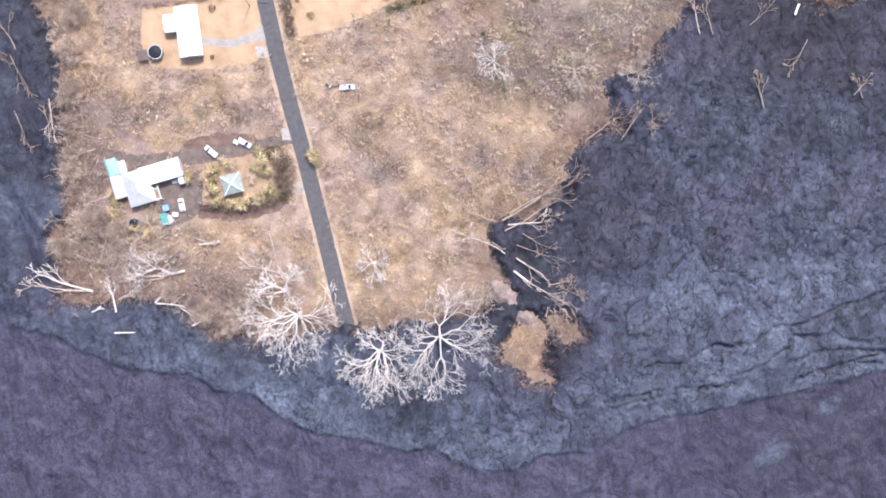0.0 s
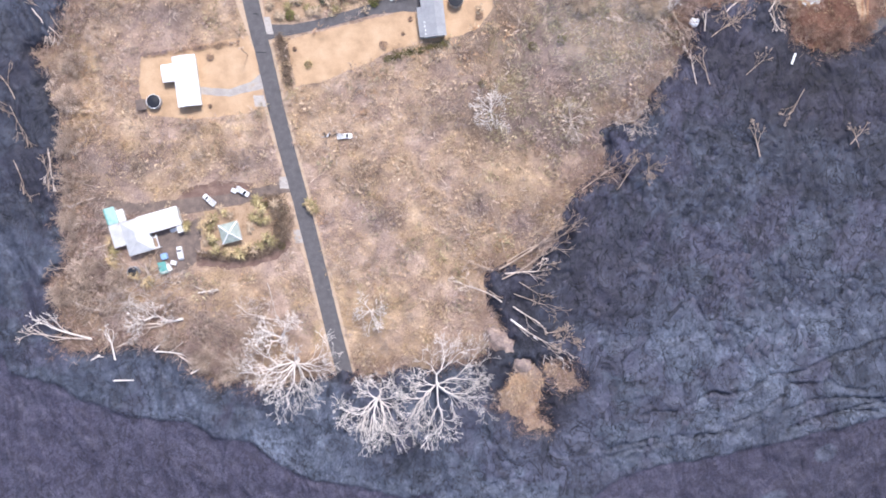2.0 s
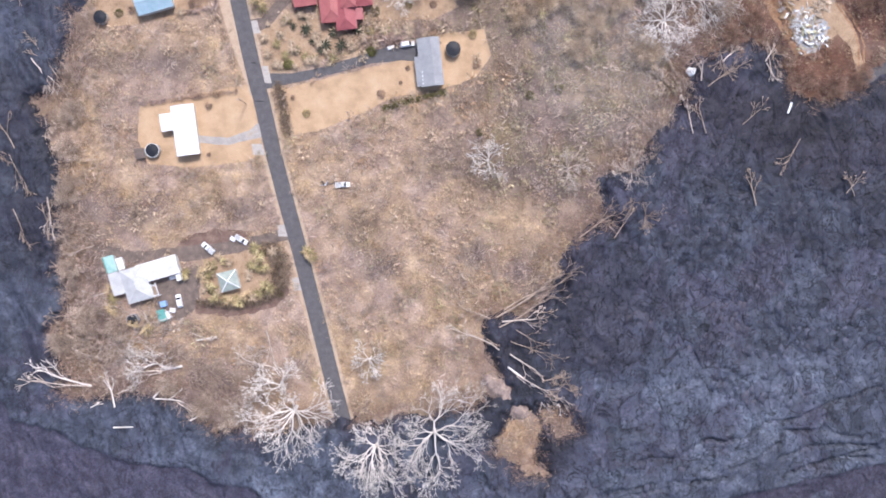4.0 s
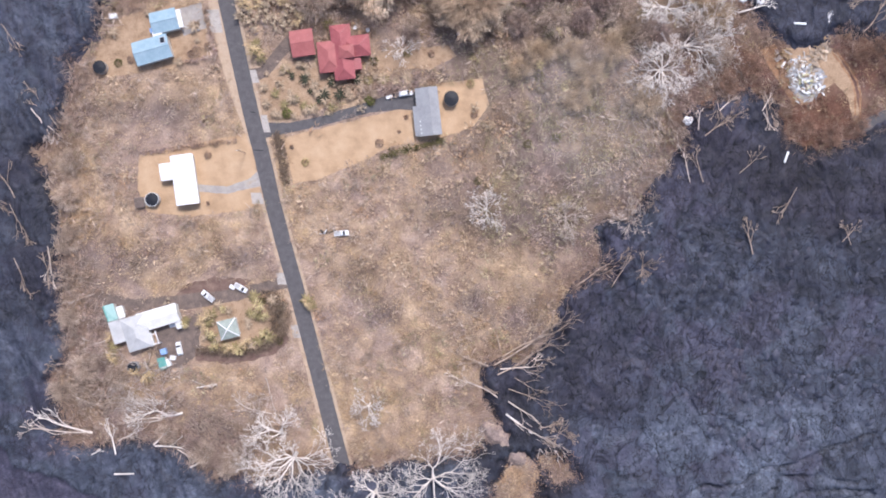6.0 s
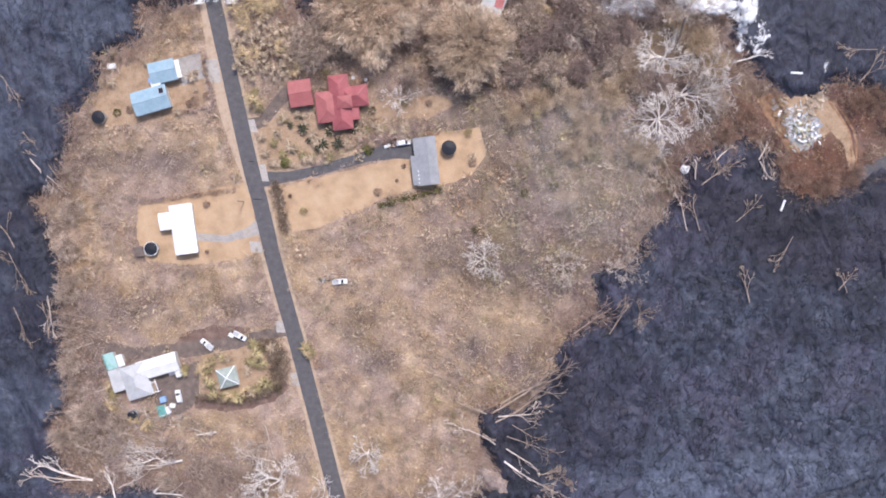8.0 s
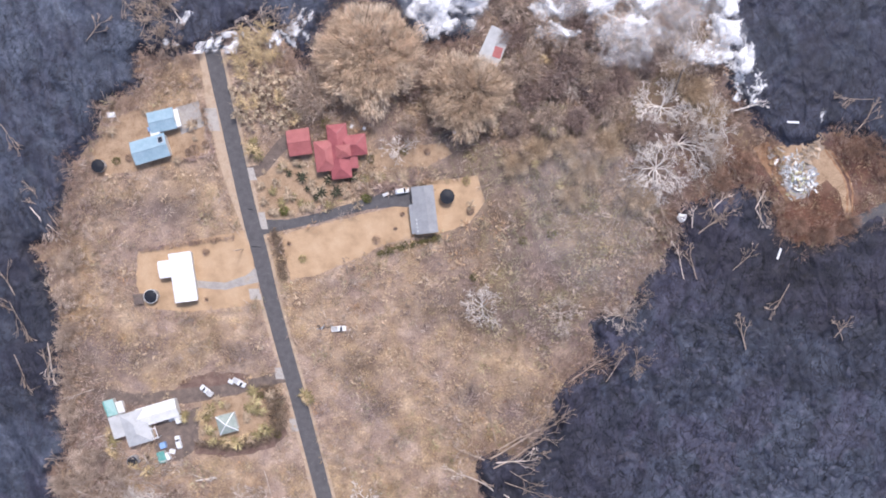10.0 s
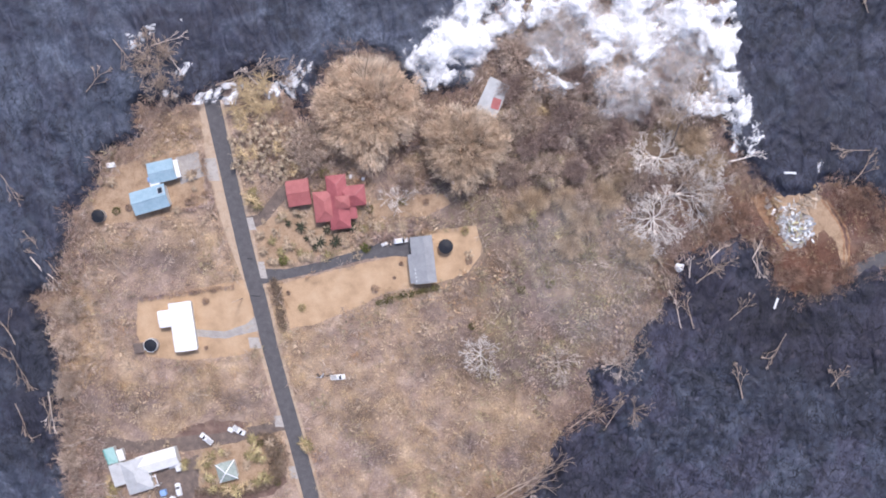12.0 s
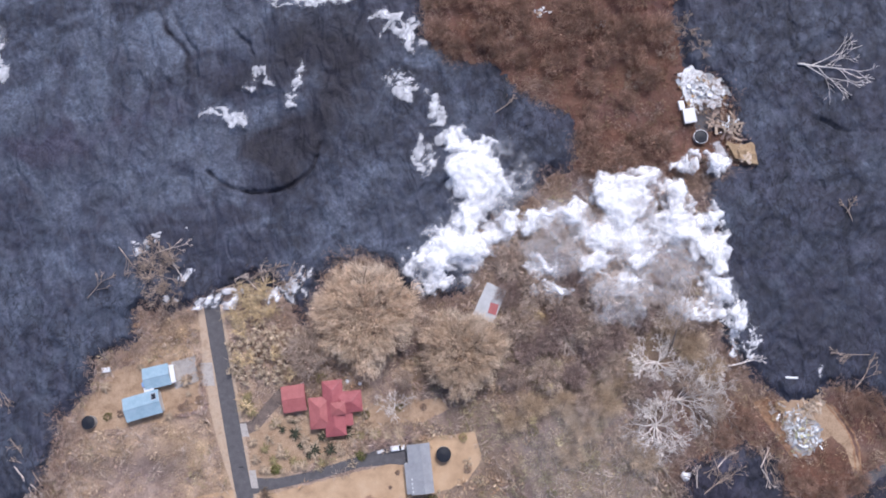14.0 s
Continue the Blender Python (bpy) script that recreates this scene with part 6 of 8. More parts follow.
def leafy(name, m, seed, radius, height, material, label, group, clumps=110, per=55, leaf=(0.95, 0.26), clump_r=1.5):
    """A tree with a full, uneven crown of withered leaves."""
    rng = np.random.RandomState(seed)
    t = thing(name, m, label, "tree", group)
    segs = grow(seed, height, radius * 0.95, 6, 2, 0.35, 0.06 * height * 0.6, 0.8, 0.4)
    for i, s in enumerate(segs):
        nm = "limb" if i else "trunk"
        v, f = rods(s, 4 if i else 8)
        piece(nm, mesh(nm, v, f, BARK, smooth=True), t)
    k = np.arange(clumps) + 0.5
    el, az = np.arcsin(0.02 + 0.98 * k / clumps), k * 2.39996 + rng.normal(0, 0.3, clumps)
    lobe = 1 + 0.06 * np.sin(3 * az + seed) + 0.05 * np.sin(7 * az + 2 * seed) * np.cos(el) + 0.04 * np.sin(5 * el + 4 * az)
    lump = rng.uniform(0.7, 1.06, clumps) * lobe
    c = np.stack([np.cos(el) * np.cos(az) * radius, np.cos(el) * np.sin(az) * radius, height * 0.42 + np.sin(el) * height * 0.55], -1)
    c[:, :2] *= lump[:, None]
    c[:, 2] *= (0.7 + 0.3 * lump)
    own = np.repeat(np.arange(clumps), per)
    out = unit(c[own] - np.array([0, 0, height * 0.25]))
    base = c[own] + rng.normal(0, 1, (len(own), 3)) * clump_r * np.array([0.5, 0.5, 0.4]) - out * rng.uniform(0, 1.6, (len(own), 1)) * clump_r
    way = unit(out + rng.normal(0, 0.42, out.shape))
    ln = leaf[0] * rng.uniform(0.6, 1.5, len(own))
    shade = np.clip(rng.uniform(0, 1, clumps)[own] * 0.6 + rng.uniform(0, 0.4, len(own)), 0, 1)
    v, f, s = blades(base, way, ln, leaf[1] * rng.uniform(0.7, 1.3, len(own)), shade, rng)
    piece("crown", mesh("crown", v, f, material, shade=s), t)
    return t


def screw_pine(name, m, seed, heads, radius, leaves, leaf, droop, material, label, group):
    """Forked stems that each end in a star of strap-shaped leaves."""
    rng, r2 = random.Random(seed), np.random.RandomState(seed)
    t = thing(name, m, label, "tree", group)
    segs, tops = [], []
    for i in range(heads):
        a, q = i * 2.4 + rng.uniform(-0.3, 0.3), radius * math.sqrt((i + 0.3) / heads)
        x, y, z = q * math.cos(a), q * math.sin(a), rng.uniform(2.4, 4.6) * (1.15 - 0.35 * q / radius)
        segs += [(0, 0, -0.1, x * 0.4, y * 0.4, z * 0.55, 0.14, 0.11), (x * 0.4, y * 0.4, z * 0.55, x, y, z, 0.11, 0.08)]
        tops.append((x, y, z))
    v, f = rods(segs, 5)
    piece("stems", mesh("stems", v, f, BARK), t)
    own = np.repeat(np.arange(heads), leaves)
    n = len(own)
    a, el = r2.uniform(0, 2 * np.pi, n), r2.uniform(-0.15, 0.8, n)
    way = np.stack([np.cos(a) * np.cos(el), np.sin(a) * np.cos(el), np.sin(el)], -1)
    ln = leaf[0] * r2.uniform(0.65, 1.2, n) * r2.uniform(0.75, 1.2, heads)[own]
    side = unit(np.cross(way, np.array([0, 0, 1.0]))) * (leaf[1] / 2)
    p0 = np.array(tops)[own]
    mid = p0 + way * ln[:, None] * 0.55
    tip = p0 + way * ln[:, None] - np.array([0, 0, 1.0]) * (droop * ln)[:, None]
    v = np.stack([p0 + side * 0.6, mid + side, tip, mid - side, p0 - side * 0.6], 1).reshape(-1, 3)
    f4 = (5 * np.arange(n))[:, None] + np.array([[0, 1, 3, 4]])
    tip_f = (5 * np.arange(n))[:, None] + np.array([[1, 2, 3]])
    sh = np.repeat(np.clip(r2.uniform(0, 1, heads)[own] * 0.5 + r2.uniform(0, 0.5, n), 0, 1), 5)
    tri = np.concatenate([f4[:, [0, 1, 2]], f4[:, [0, 2, 3]], tip_f])
    piece("leaves", mesh("leaves", v, tri, material, shade=sh), t)
    return t


def build_leafy_trees():
    full = "broad brown withered-leaved tree with a dense rounded crown"
    leafy("broad_tree", at(-22, 143), 31, 17.5, 14, CROWNLEAF, full, "withered trees", 420, 84, (1.7, 0.14), 1.5)
    leafy("broad_tree", at(11.5, 130.5), 32, 14.0, 13, CROWNLEAF, full, "withered trees", 340, 84, (1.7, 0.14), 1.5)
    mid = leafy("withered_tree", at(-43, 128.5), 33, 6.0, 8, GREYLEAF, "grey-brown withered tree with a ragged crown", "withered trees", 58, 32, (1.7, 0.15), 1.7)
    copies(mid, [(-33, 131.5, 60, 0.8), (-9.5, 121.5, 110, 0.5), (-43, 133, 200, 1.1), (-2, 139, 20, 0.8), (31, 140, 80, 1.0), (37, 152, 140, 1.1), (47, 147, 200, 0.9), (55, 138, 260, 1.0), (60, 152, 310, 1.1), (66, 163, 10, 0.9), (52, 163, 70, 1.0), (38, 165, 100, 0.9), (28, 162.5, 150, 1.0),
                 (72, 150, 210, 1.0), (86, 157, 30, 0.8), (92, 166, 60, 0.7), (63, 125, 130, 0.9), (40, 122, 190, 0.9), (54, 112, 250, 0.8), (70, 118, 300, 0.8), (90, 119, 15, 0.8), (97, 110, 75, 0.7), (28, 122, 125, 0.7), (24, 133, 185, 0.7), (44, 172, 15, 0.9), (58, 176, 65, 0.9), (72, 180, 115, 0.9), (88, 184, 165, 0.8),
                 (-125, 2, 45, 0.85), (-114, -1, 195, 0.7), (-131, 20, 245, 0.6), (-97, -22, 35, 0.6), (-84, -29, 85, 0.75), (-75, -33, 135, 0.7), (-130, 62, 185, 0.7), (-131, 46, 235, 0.65), (-128, 75, 285, 0.7), (-134, -6, 60, 0.7)])
    dusk = leafy("dark_tree", at(47, 141), 38, 5.6, 7, DARKBUSH, "dark brown withered tree with a ragged crown", "withered trees", 66, 34, (1.5, 0.16), 1.7)
    copies(dusk, [(41, 134, 60, 0.9), (57, 131, 110, 0.95), (64, 134, 200, 0.9), (50, 122, 20, 0.8), (74, 118, 80, 0.85), (27.5, 150, 140, 0.9), (33, 130, 200, 0.8), (51, 153, 260, 1.0), (45, 161, 310, 0.9), (74, 142, 10, 0.8), (80, 151, 70, 0.8), (62, 143, 100, 0.9), (27, 121, 150, 0.7), (-8, 133, 210, 0.7), (-9, 118, 30, 0.5), (-121, 1, 300, 0.6), (-88, -26, 60, 0.6), (-79, -31, 90, 0.6)])
    tan = leafy("tan_tree", at(60, 112), 39, 5.8, 6, TANBUSH, "tan dry tree with a loose feathery crown", "withered trees", 60, 60, (1.9, 0.1), 1.8)
    copies(tan, [(52, 104, 60, 0.9), (66, 121, 120, 0.8), (46, 112, 200, 0.8), (35, 111, 260, 0.8), (91, 131, 310, 0.9), (96, 124, 30, 0.9), (70, 160, 80, 0.7), (34, 143, 140, 0.7), (84, 138, 190, 0.8), (28, 106, 250, 0.7), (72, 94, 20, 0.9), (48, 95, 75, 0.8)])
    scorched = leafy("scorched_tree", at(20, 246), 36, 5.5, 7, RUSTLEAF, "reddish-brown scorched tree with a ragged crown", "scorched trees", 46, 24, (1.6, 0.14), 1.6)
    rng, rows = random.Random(5), []
    while len(rows) < 46:
        x, y = rng.uniform(-2, 98), rng.uniform(186, 275)
        if land_distance(np.array([x]), np.array([y]))[0] < -4 and not (x > 84 and 196 < y < 232) and all(math.hypot(x - q[0], y - q[1]) > 6.5 for q in rows):
            rows.append((x, y, rng.uniform(0, 360), rng.uniform(0.6, 1.15)))
    copies(scorched, rows + [(152, 112, 30, 0.7), (146, 110, 100, 0.6), (158, 104, 160, 0.7), (128, 85, 210, 0.6), (136, 82, 250, 0.7), (146, 86, 290, 0.6), (108, 106, 320, 0.8), (100, 100, 40, 0.7)])
    pine = "screw pine with stars of dry straw-coloured leaves"
    first = screw_pine("screw_pine", at(-58, 131), 34, 8, 3.6, 11, (1.9, 0.27), 0.3, PALETUFT, pine, "dry screw pines")
    other = screw_pine("screw_pine", at(-66, 128, 50), 35, 4, 2.4, 13, (2.4, 0.25), 0.3, GOLDLEAF, "screw pine with stars of golden-brown dying leaves", "dry screw pines")
    copies(first, [(-63, 133.5, 100, 1.0), (-51, 127, 150, 1.0), (-54, 136, 200, 0.95), (-49, 132, 300, 0.9), (-60, 125.5, 15, 0.9), (-69, 132.5, 65, 0.8), (-45.5, 127, 315, 0.85), (-52, 122, 20, 0.75), (-56, 122.5, 77, 0.9), (-64.5, 122.5, 210, 0.9), (-46.5, 136.5, 280, 0.9), (-60, 138.5, 160, 0.9), (-42.5, 131, 40, 0.8), (-68, 125.5, 140, 0.85),
                   (-27, 92.4, 120, 0.45), (12.5, 92.5, 170, 0.5), (-55.5, 101, 60, 0.5), (-104, 3, 280, 0.6), (-96, 24.8, 10, 0.5)])
    copies(other, [(-66, 137.5, 250, 0.9), (-54, 130.5, 190, 0.85), (-63.2, 112, 70, 1.0), (-48, 123, 330, 0.8), (-62.5, 129, 20, 0.8), (-46.5, 24.5, 220, 0.75), (-84, 17, 30, 0.75), (-68.5, 10.5, 130, 0.8), (-82.5, 20.5, 300, 0.9), (-74, 8.5, 75, 0.8), (-115.5, 5.5, 230, 0.8), (-117, 13, 330, 0.6), (-103.5, -1.5, 140, 0.8), (-108, 0.5, 260, 0.7), (-65.5, 141, 10, 0.8), (38, 143, 60, 0.7)])
    lime = screw_pine("screw_pine", at(-63.5, 24), 36, 3, 1.7, 15, (2.6, 0.24), 0.25, YELLOWING, "screw pine with stars of yellow-green leaves", "yellowing screw pines")
    copies(lime, [(-61.5, 14, 180, 0.9), (-79.5, 9.5, 80, 0.8), (-80.8, 14, 15, 0.8), (-66, 20.5, 45, 0.6), (-71, 7.5, 210, 0.7), (-61.5, 20, 100, 0.7), (-76.5, 22.5, 140, 0.6), (-90, 17, 10, 0.6), (-46.5, 26, 20, 0.6), (41, 118, 60, 0.8), (35, 107, 130, 0.7)])
    palm = screw_pine("fallen_frond_palm", at(-64, 148), 37, 4, 2.8, 24, (5.0, 0.2), 0.5, GOLDLEAF, "ragged palm clump of long golden dead fronds", "golden frond palms")
    copies(palm, [(-58.5, 152, 165, 1.0), (-68, 143, 215, 0.9), (-61, 144, 40, 0.9), (-66, 152.5, 310, 0.8), (-56, 145, 100, 0.75)])


def rosette(name, m, seed, fronds, length, width, material, label, group, stem=1.2):
    """A palm-like plant: a stem and a star of drooping fronds, each a folded leaf."""
    rng = random.Random(seed)
    t = thing(name, m, label, "plant", group)
    bm = bmesh.new()
    tube(bm, 0.12, 0.08, stem, sides=7)
    part("stem", bm, BARK, t)
    for i in range(fronds):
        a = 2 * math.pi * i / fronds + rng.uniform(-0.2, 0.2)
        el = rng.uniform(0.25, 0.75)
        bm = bmesh.new()
        rows = []
        for k in range(6):
            s = k / 5
            r, z = length * s * math.cos(el * (1 - 0.5 * s)), stem + length * (s * math.sin(el) - 0.55 * s * s)
            w = width * math.sin(math.pi * (0.12 + 0.86 * s)) * 0.5
            rows.append([bm.verts.new((r * math.cos(a) - q * w * math.sin(a), r * math.sin(a) + q * w * math.cos(a), z - abs(q) * w * 0.35)) for q in (-1, 0, 1)])
        for u, v in zip(rows[:-1], rows[1:]):
            for q in (0, 1):
                bm.faces.new((u[q], u[q + 1], v[q + 1], v[q]))
        part("frond", bm, material, t)
    return t


def shrub(name, x, y, radius, material, label, seed, group="garden shrubs", tall=0.8):
    rng = np.random.RandomState(seed)
    t = thing(name, at(x, y), label, "shrub", group)
    bm = bmesh.new()
    for i in range(5):
        a = i * 1.26
        tube(bm, 0.05, 0.025, radius * 0.9, pose(0, 0, 0.02, 0, 28, math.degrees(a)), 5)
    part("stems", bm, BARK, t)
    n = int(90 + 120 * radius)
    d = unit(rng.normal(size=(n, 3)) * np.array([1, 1, 0.7]) + np.array([0, 0, 0.4]))
    d[:, 2] = np.abs(d[:, 2])
    base = d * (radius * rng.uniform(0.45, 0.9, n))[:, None] * np.array([1, 1, tall]) + np.array([0, 0, radius * 0.2])
    v, f, s = blades(base, unit(d + rng.normal(0, 0.5, d.shape)), rng.uniform(0.3, 0.6, n), rng.uniform(0.12, 0.22, n), rng.uniform(0, 1, n), rng)
    piece("leaves", mesh("leaves", v, f, material, shade=s), t)
    return t


def hedge(line, width, height, material, label, seed):
    rng = np.random.RandomState(seed)
    pts = []
    for (ax, ay), (bx, by) in zip(line[:-1], line[1:]):
        n = int(math.hypot(bx - ax, by - ay) * width * 5)
        k = rng.uniform(0, 1, n)
        pts.append(np.stack([ax + (bx - ax) * k + rng.normal(0, width * 0.28, n), ay + (by - ay) * k + rng.normal(0, width * 0.28, n), rng.uniform(0.1, height * 0.7, n)], -1))
    p = np.concatenate(pts)
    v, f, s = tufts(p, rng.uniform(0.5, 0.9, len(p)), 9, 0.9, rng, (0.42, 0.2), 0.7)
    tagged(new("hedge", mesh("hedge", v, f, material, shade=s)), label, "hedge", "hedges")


def build_garden_plants():
    hedge([(-57.2, 84), (-55.6, 80), (-55, 74), (-53.5, 66.5)], 2.6, 1.2, SCORCH, "brown scorched hedge along the lawn", 1)
    hedge([(-20.5, 75.2), (-12, 78), (1.2, 81.2)], 1.7, 1.2, OLIVE, "low olive-brown hedge behind the lawn", 2)
    hedge([(-61, 27), (-57.5, 24), (-56.5, 16), (-58.5, 13)], 6.0, 1.4, SCORCH, "thick brown hedge by the road", 3)
    hedge([(-86, 8.0), (-74, 7), (-64, 8.5), (-57, 12.5)], 3.2, 1.5, SCORCH, "dark brown hedge behind the pavilion", 4)
    hedge([(-34, 99), (-22, 98.5), (-12, 101), (-2, 103)], 4.5, 1.8, BROWN, "tangled brown hedge before the red house", 5)
    hedge([(-70.5, 81.8), (-90, 79.5), (-105, 77.5)], 0.9, 0.7, BROWN, "thin brown hedge along the lot", 6)
    hedge([(-81.2, 127.5), (-79.6, 119), (-77.6, 111.5), (-86, 109.4), (-90, 109)], 0.8, 0.9, BROWN, "thin dark hedge round the yard", 7)
    green = rosette("palm", at(-46.7, 102.8), 1, 9, 2.7, 0.62, PALMLEAF, "small dark green palm in a dry garden", "garden palms")
    for i, (x, y, s) in enumerate(((-51.2, 104.1, 0.65), (-44.8, 98.7, 0.6), (-40.2, 97.3, 1.05), (-34.5, 97.4, 1.05), (-37.5, 101.7, 0.75), (-28.8, 102.6, 0.9), (-47.3, 106.8, 0.5), (-41.5, 95.5, 0.7), (-33.4, 99.6, 0.6))):
        c = copy_thing(green, at(x, y, 40 * i))
        c.scale = (s, s, s)
    yellow = rosette("yellowing_palm", at(-65.5, 27), 2, 10, 2.8, 0.6, YELLOWING, "yellowing palm-like plant in a dry garden", "yellow palms")
    for i, (x, y, s) in enumerate(((-67, 21, 0.9), (-64, 20, 1.0), (-66, 27, 0.8), (-60.5, 12.5, 1.1), (-64.5, 11, 1.0), (-72.5, 8.5, 1.1), (-76, 8.8, 0.9), (-80.5, 12.5, 0.9), (-82, 18, 1.0), (-80.5, 21, 0.9), (-47, 25.5, 1.1), (-45.5, 23.5, 0.9), (-90, 18.5, 0.8), (-115.8, 9.5, 1.0), (-116.5, 6, 0.9), (-103.5, -1.5, 0.9),
                                   (-62, 110.5, 1.0), (-64, 113, 1.0), (-63.5, 115.5, 0.8), (-54, 94, 0.8), (-47, 93.5, 0.8), (-44, 93, 0.7), (-57, 98, 0.8), (-50, 96, 0.7), (-24.5, 102, 0.8), (-19, 102.5, 0.9), (-53.5, 106.5, 0.8), (28, 147, 0.9), (30, 144, 0.8), (-37.5, 93, 0.7))):
        c = copy_thing(yellow, at(x, y, 53 * i))
        c.scale = (s, s, s)
    dry = rosette("dry_rosette", at(-57.6, 91), 3, 11, 2.1, 0.42, STARLEAF, "straw-coloured dead rosette plant in a garden", "dry rosettes")
    rng = random.Random(9)
    for ring, n in ((GARDENS["red"], 24), ([(-34, 101), (-33, 96.5), (-14, 98.5), (-2, 102), (-3, 105), (-22, 104)], 14), (GARDENS["gazebo"], 12), (GARDENS["blue"], 6)):
        lo, hi = (min(p[0] for p in ring), min(p[1] for p in ring)), (max(p[0] for p in ring), max(p[1] for p in ring))
        while n:
            x, y = rng.uniform(lo[0], hi[0]), rng.uniform(lo[1], hi[1])
            free = math.hypot(x + 74.5, y - 15.6) > 5.5 and math.hypot(x + 99, y - 112.8) > 9 and math.hypot(x + 94.6, y - 122.6) > 7 and math.hypot(x + 32.5, y - 111) > 10 and math.hypot(x + 46.7, y - 115) > 7
            if free and bool(inside(np.array(x), np.array(y), ring)):
                s, n = rng.uniform(0.6, 1.35), n - 1
                c = copy_thing(dry, at(x, y, rng.uniform(0, 360)))
                c.scale = (s, s, s)
    rows = [(-20.8, 80.5, 1.7, BROWN, "round dark brown bush on the lawn"), (-81.2, 76.6, 1.3, BROWN, "round dark brown bush on the lawn"), (-51.7, 79.4, 0.7, BROWN, "small dark bush on the lawn"), (-47, 74, 1.5, YELLOWING, "yellowing round shrub on the lawn"),
            (11.1, 101, 1.7, YELLOWING, "yellowing round shrub on the lawn"), (-23.6, 94.9, 1.7, OLIVE, "olive green bush beside the driveway"), (-53.5, 90.6, 1.7, OLIVE, "green bush beside the driveway"), (-81.5, 59.8, 0.7, BROWN, "small dark bush on the lawn"),
            (-53.1, 91.1, 1.9, GREENLEAF, "bright green bush beside the driveway"), (-24.3, 95.4, 1.8, GREENLEAF, "bright green bush beside the driveway"), (46, 168, 2.2, GREENLEAF, "yellow-green bush among scorched trees"), (37, 158.5, 1.8, GREENLEAF, "yellow-green bush among scorched trees"), (36, 127, 1.8, OLIVE, "olive bush among dry scrub"), (-11, 111.5, 1.5, OLIVE, "olive bush on dry grass"), (-2.5, 111.5, 1.3, BROWN, "brown bush on dry grass"), (-22.5, 109, 1.6, OLIVE, "olive bush on dry grass"), (-38, 121.5, 2.2, OLIVE, "yellow-green bush behind the red house"), (-112, 109, 1.6, OLIVE, "olive bush in the yard"), (-107.5, 110, 1.4, BROWN, "brown bush in the yard"),
            (-84.5, 113, 2.0, BROWN, "brown bush in the yard"), (-80.5, 114.5, 1.5, BROWN, "brown bush in the yard"), (-84.5, 122, 1.4, BROWN, "brown bush on the gravel pad"), (-86.5, 112, 1.4, BROWN, "brown bush in the yard"), (29, 105, 2.2, OLIVE, "dull green bush in scrub"), (35, 103, 2.4, OLIVE, "dull green bush in scrub"), (41, 82, 2.0, OLIVE, "dull green bush in scrub"),
            (13.5, 67, 1.5, OLIVE, "dull green bush in scrub"), (38, 119, 2.2, OLIVE, "green bush in scrub"), (44.5, 170.5, 2.2, OLIVE, "bright green bush amid smoke"), (39, 160.5, 1.8, OLIVE, "bright green bush amid smoke"), (31, 80, 1.7, OLIVE, "dull green bush in scrub"), (-57, 11, 1.6, OLIVE, "olive bush by the road"), (-63, 25, 1.5, OLIVE, "olive bush by the pavilion"), (-81.5, 12, 1.3, OLIVE, "olive bush by the pavilion"), (-14, 84.5, 0.5, BROWN, "tiny dark bush on the lawn"), (-11.5, 89.5, 0.8, BROWN, "small brown bush on the lawn"), (12.5, 90.5, 1.6, BROWN, "brown bush by the lawn")]
    for i, (x, y, r, mt, label) in enumerate(rows):
        shrub("shrub", x, y, r, mt, label, 100 + i)


# ---------------------------------------------------------------- buildings
def slope(name, a, b, c, d, material, parent, ribs=0.75, thick=0.09):
    """A roof slope from the eave a-b to the ridge d-c, with standing ribs."""
    a, b, c, d = (Vector(p) for p in (a, b, c, d))
    up = (b - a).cross(d - a).normalized()
    if up.z < 0:
        up = -up
    bm = bmesh.new()
    ring = [a, b, c, d] if (c - d).length > 0.01 else [a, b, c]
    top = [bm.verts.new(p + up * thick) for p in ring]
    low = [bm.verts.new(p) for p in ring]
    bm.faces.new(top)
    bm.faces.new(low[::-1])
    for i in range(len(ring)):
        j = (i + 1) % len(ring)
        bm.faces.new((low[i], low[j], top[j], top[i]))
    bmesh.ops.recalc_face_normals(bm, faces=bm.faces)
    made = part(name, bm, material, parent)
    if ribs and len(ring) == 4 and abs((b - a).length - (c - d).length) < 0.1:
        n = max(2, int((b - a).length / ribs))
        turn = (d - a).to_track_quat("X", "Z").to_matrix().to_4x4()
        rib = bmesh.new()
        box(rib, (d - a).length, 0.07, 0.06, Matrix.Translation(((d - a).length / 2, 0, 0)))
        me = bpy.data.meshes.new("rib")
        rib.to_mesh(me)
        rib.free()
        me.materials.append(material)
        for i in range(n + 1):
            piece("rib", me, made).matrix_basis = Matrix.Translation(a.lerp(b, i / n) + up * thick) @ turn
    return made


def rod(name, p, q, w, h, material, parent, label=""):
    """A straight bar from p to q."""
    p, q = Vector(p), Vector(q)
    m = Matrix.Translation(p) @ (q - p).to_track_quat("X", "Z").to_matrix().to_4x4() @ Matrix.Translation(((q - p).length / 2, 0, -h / 2))
    return boxed(name, (q - p).length, w, h, m, material, parent, min(w, h) * 0.2, label)


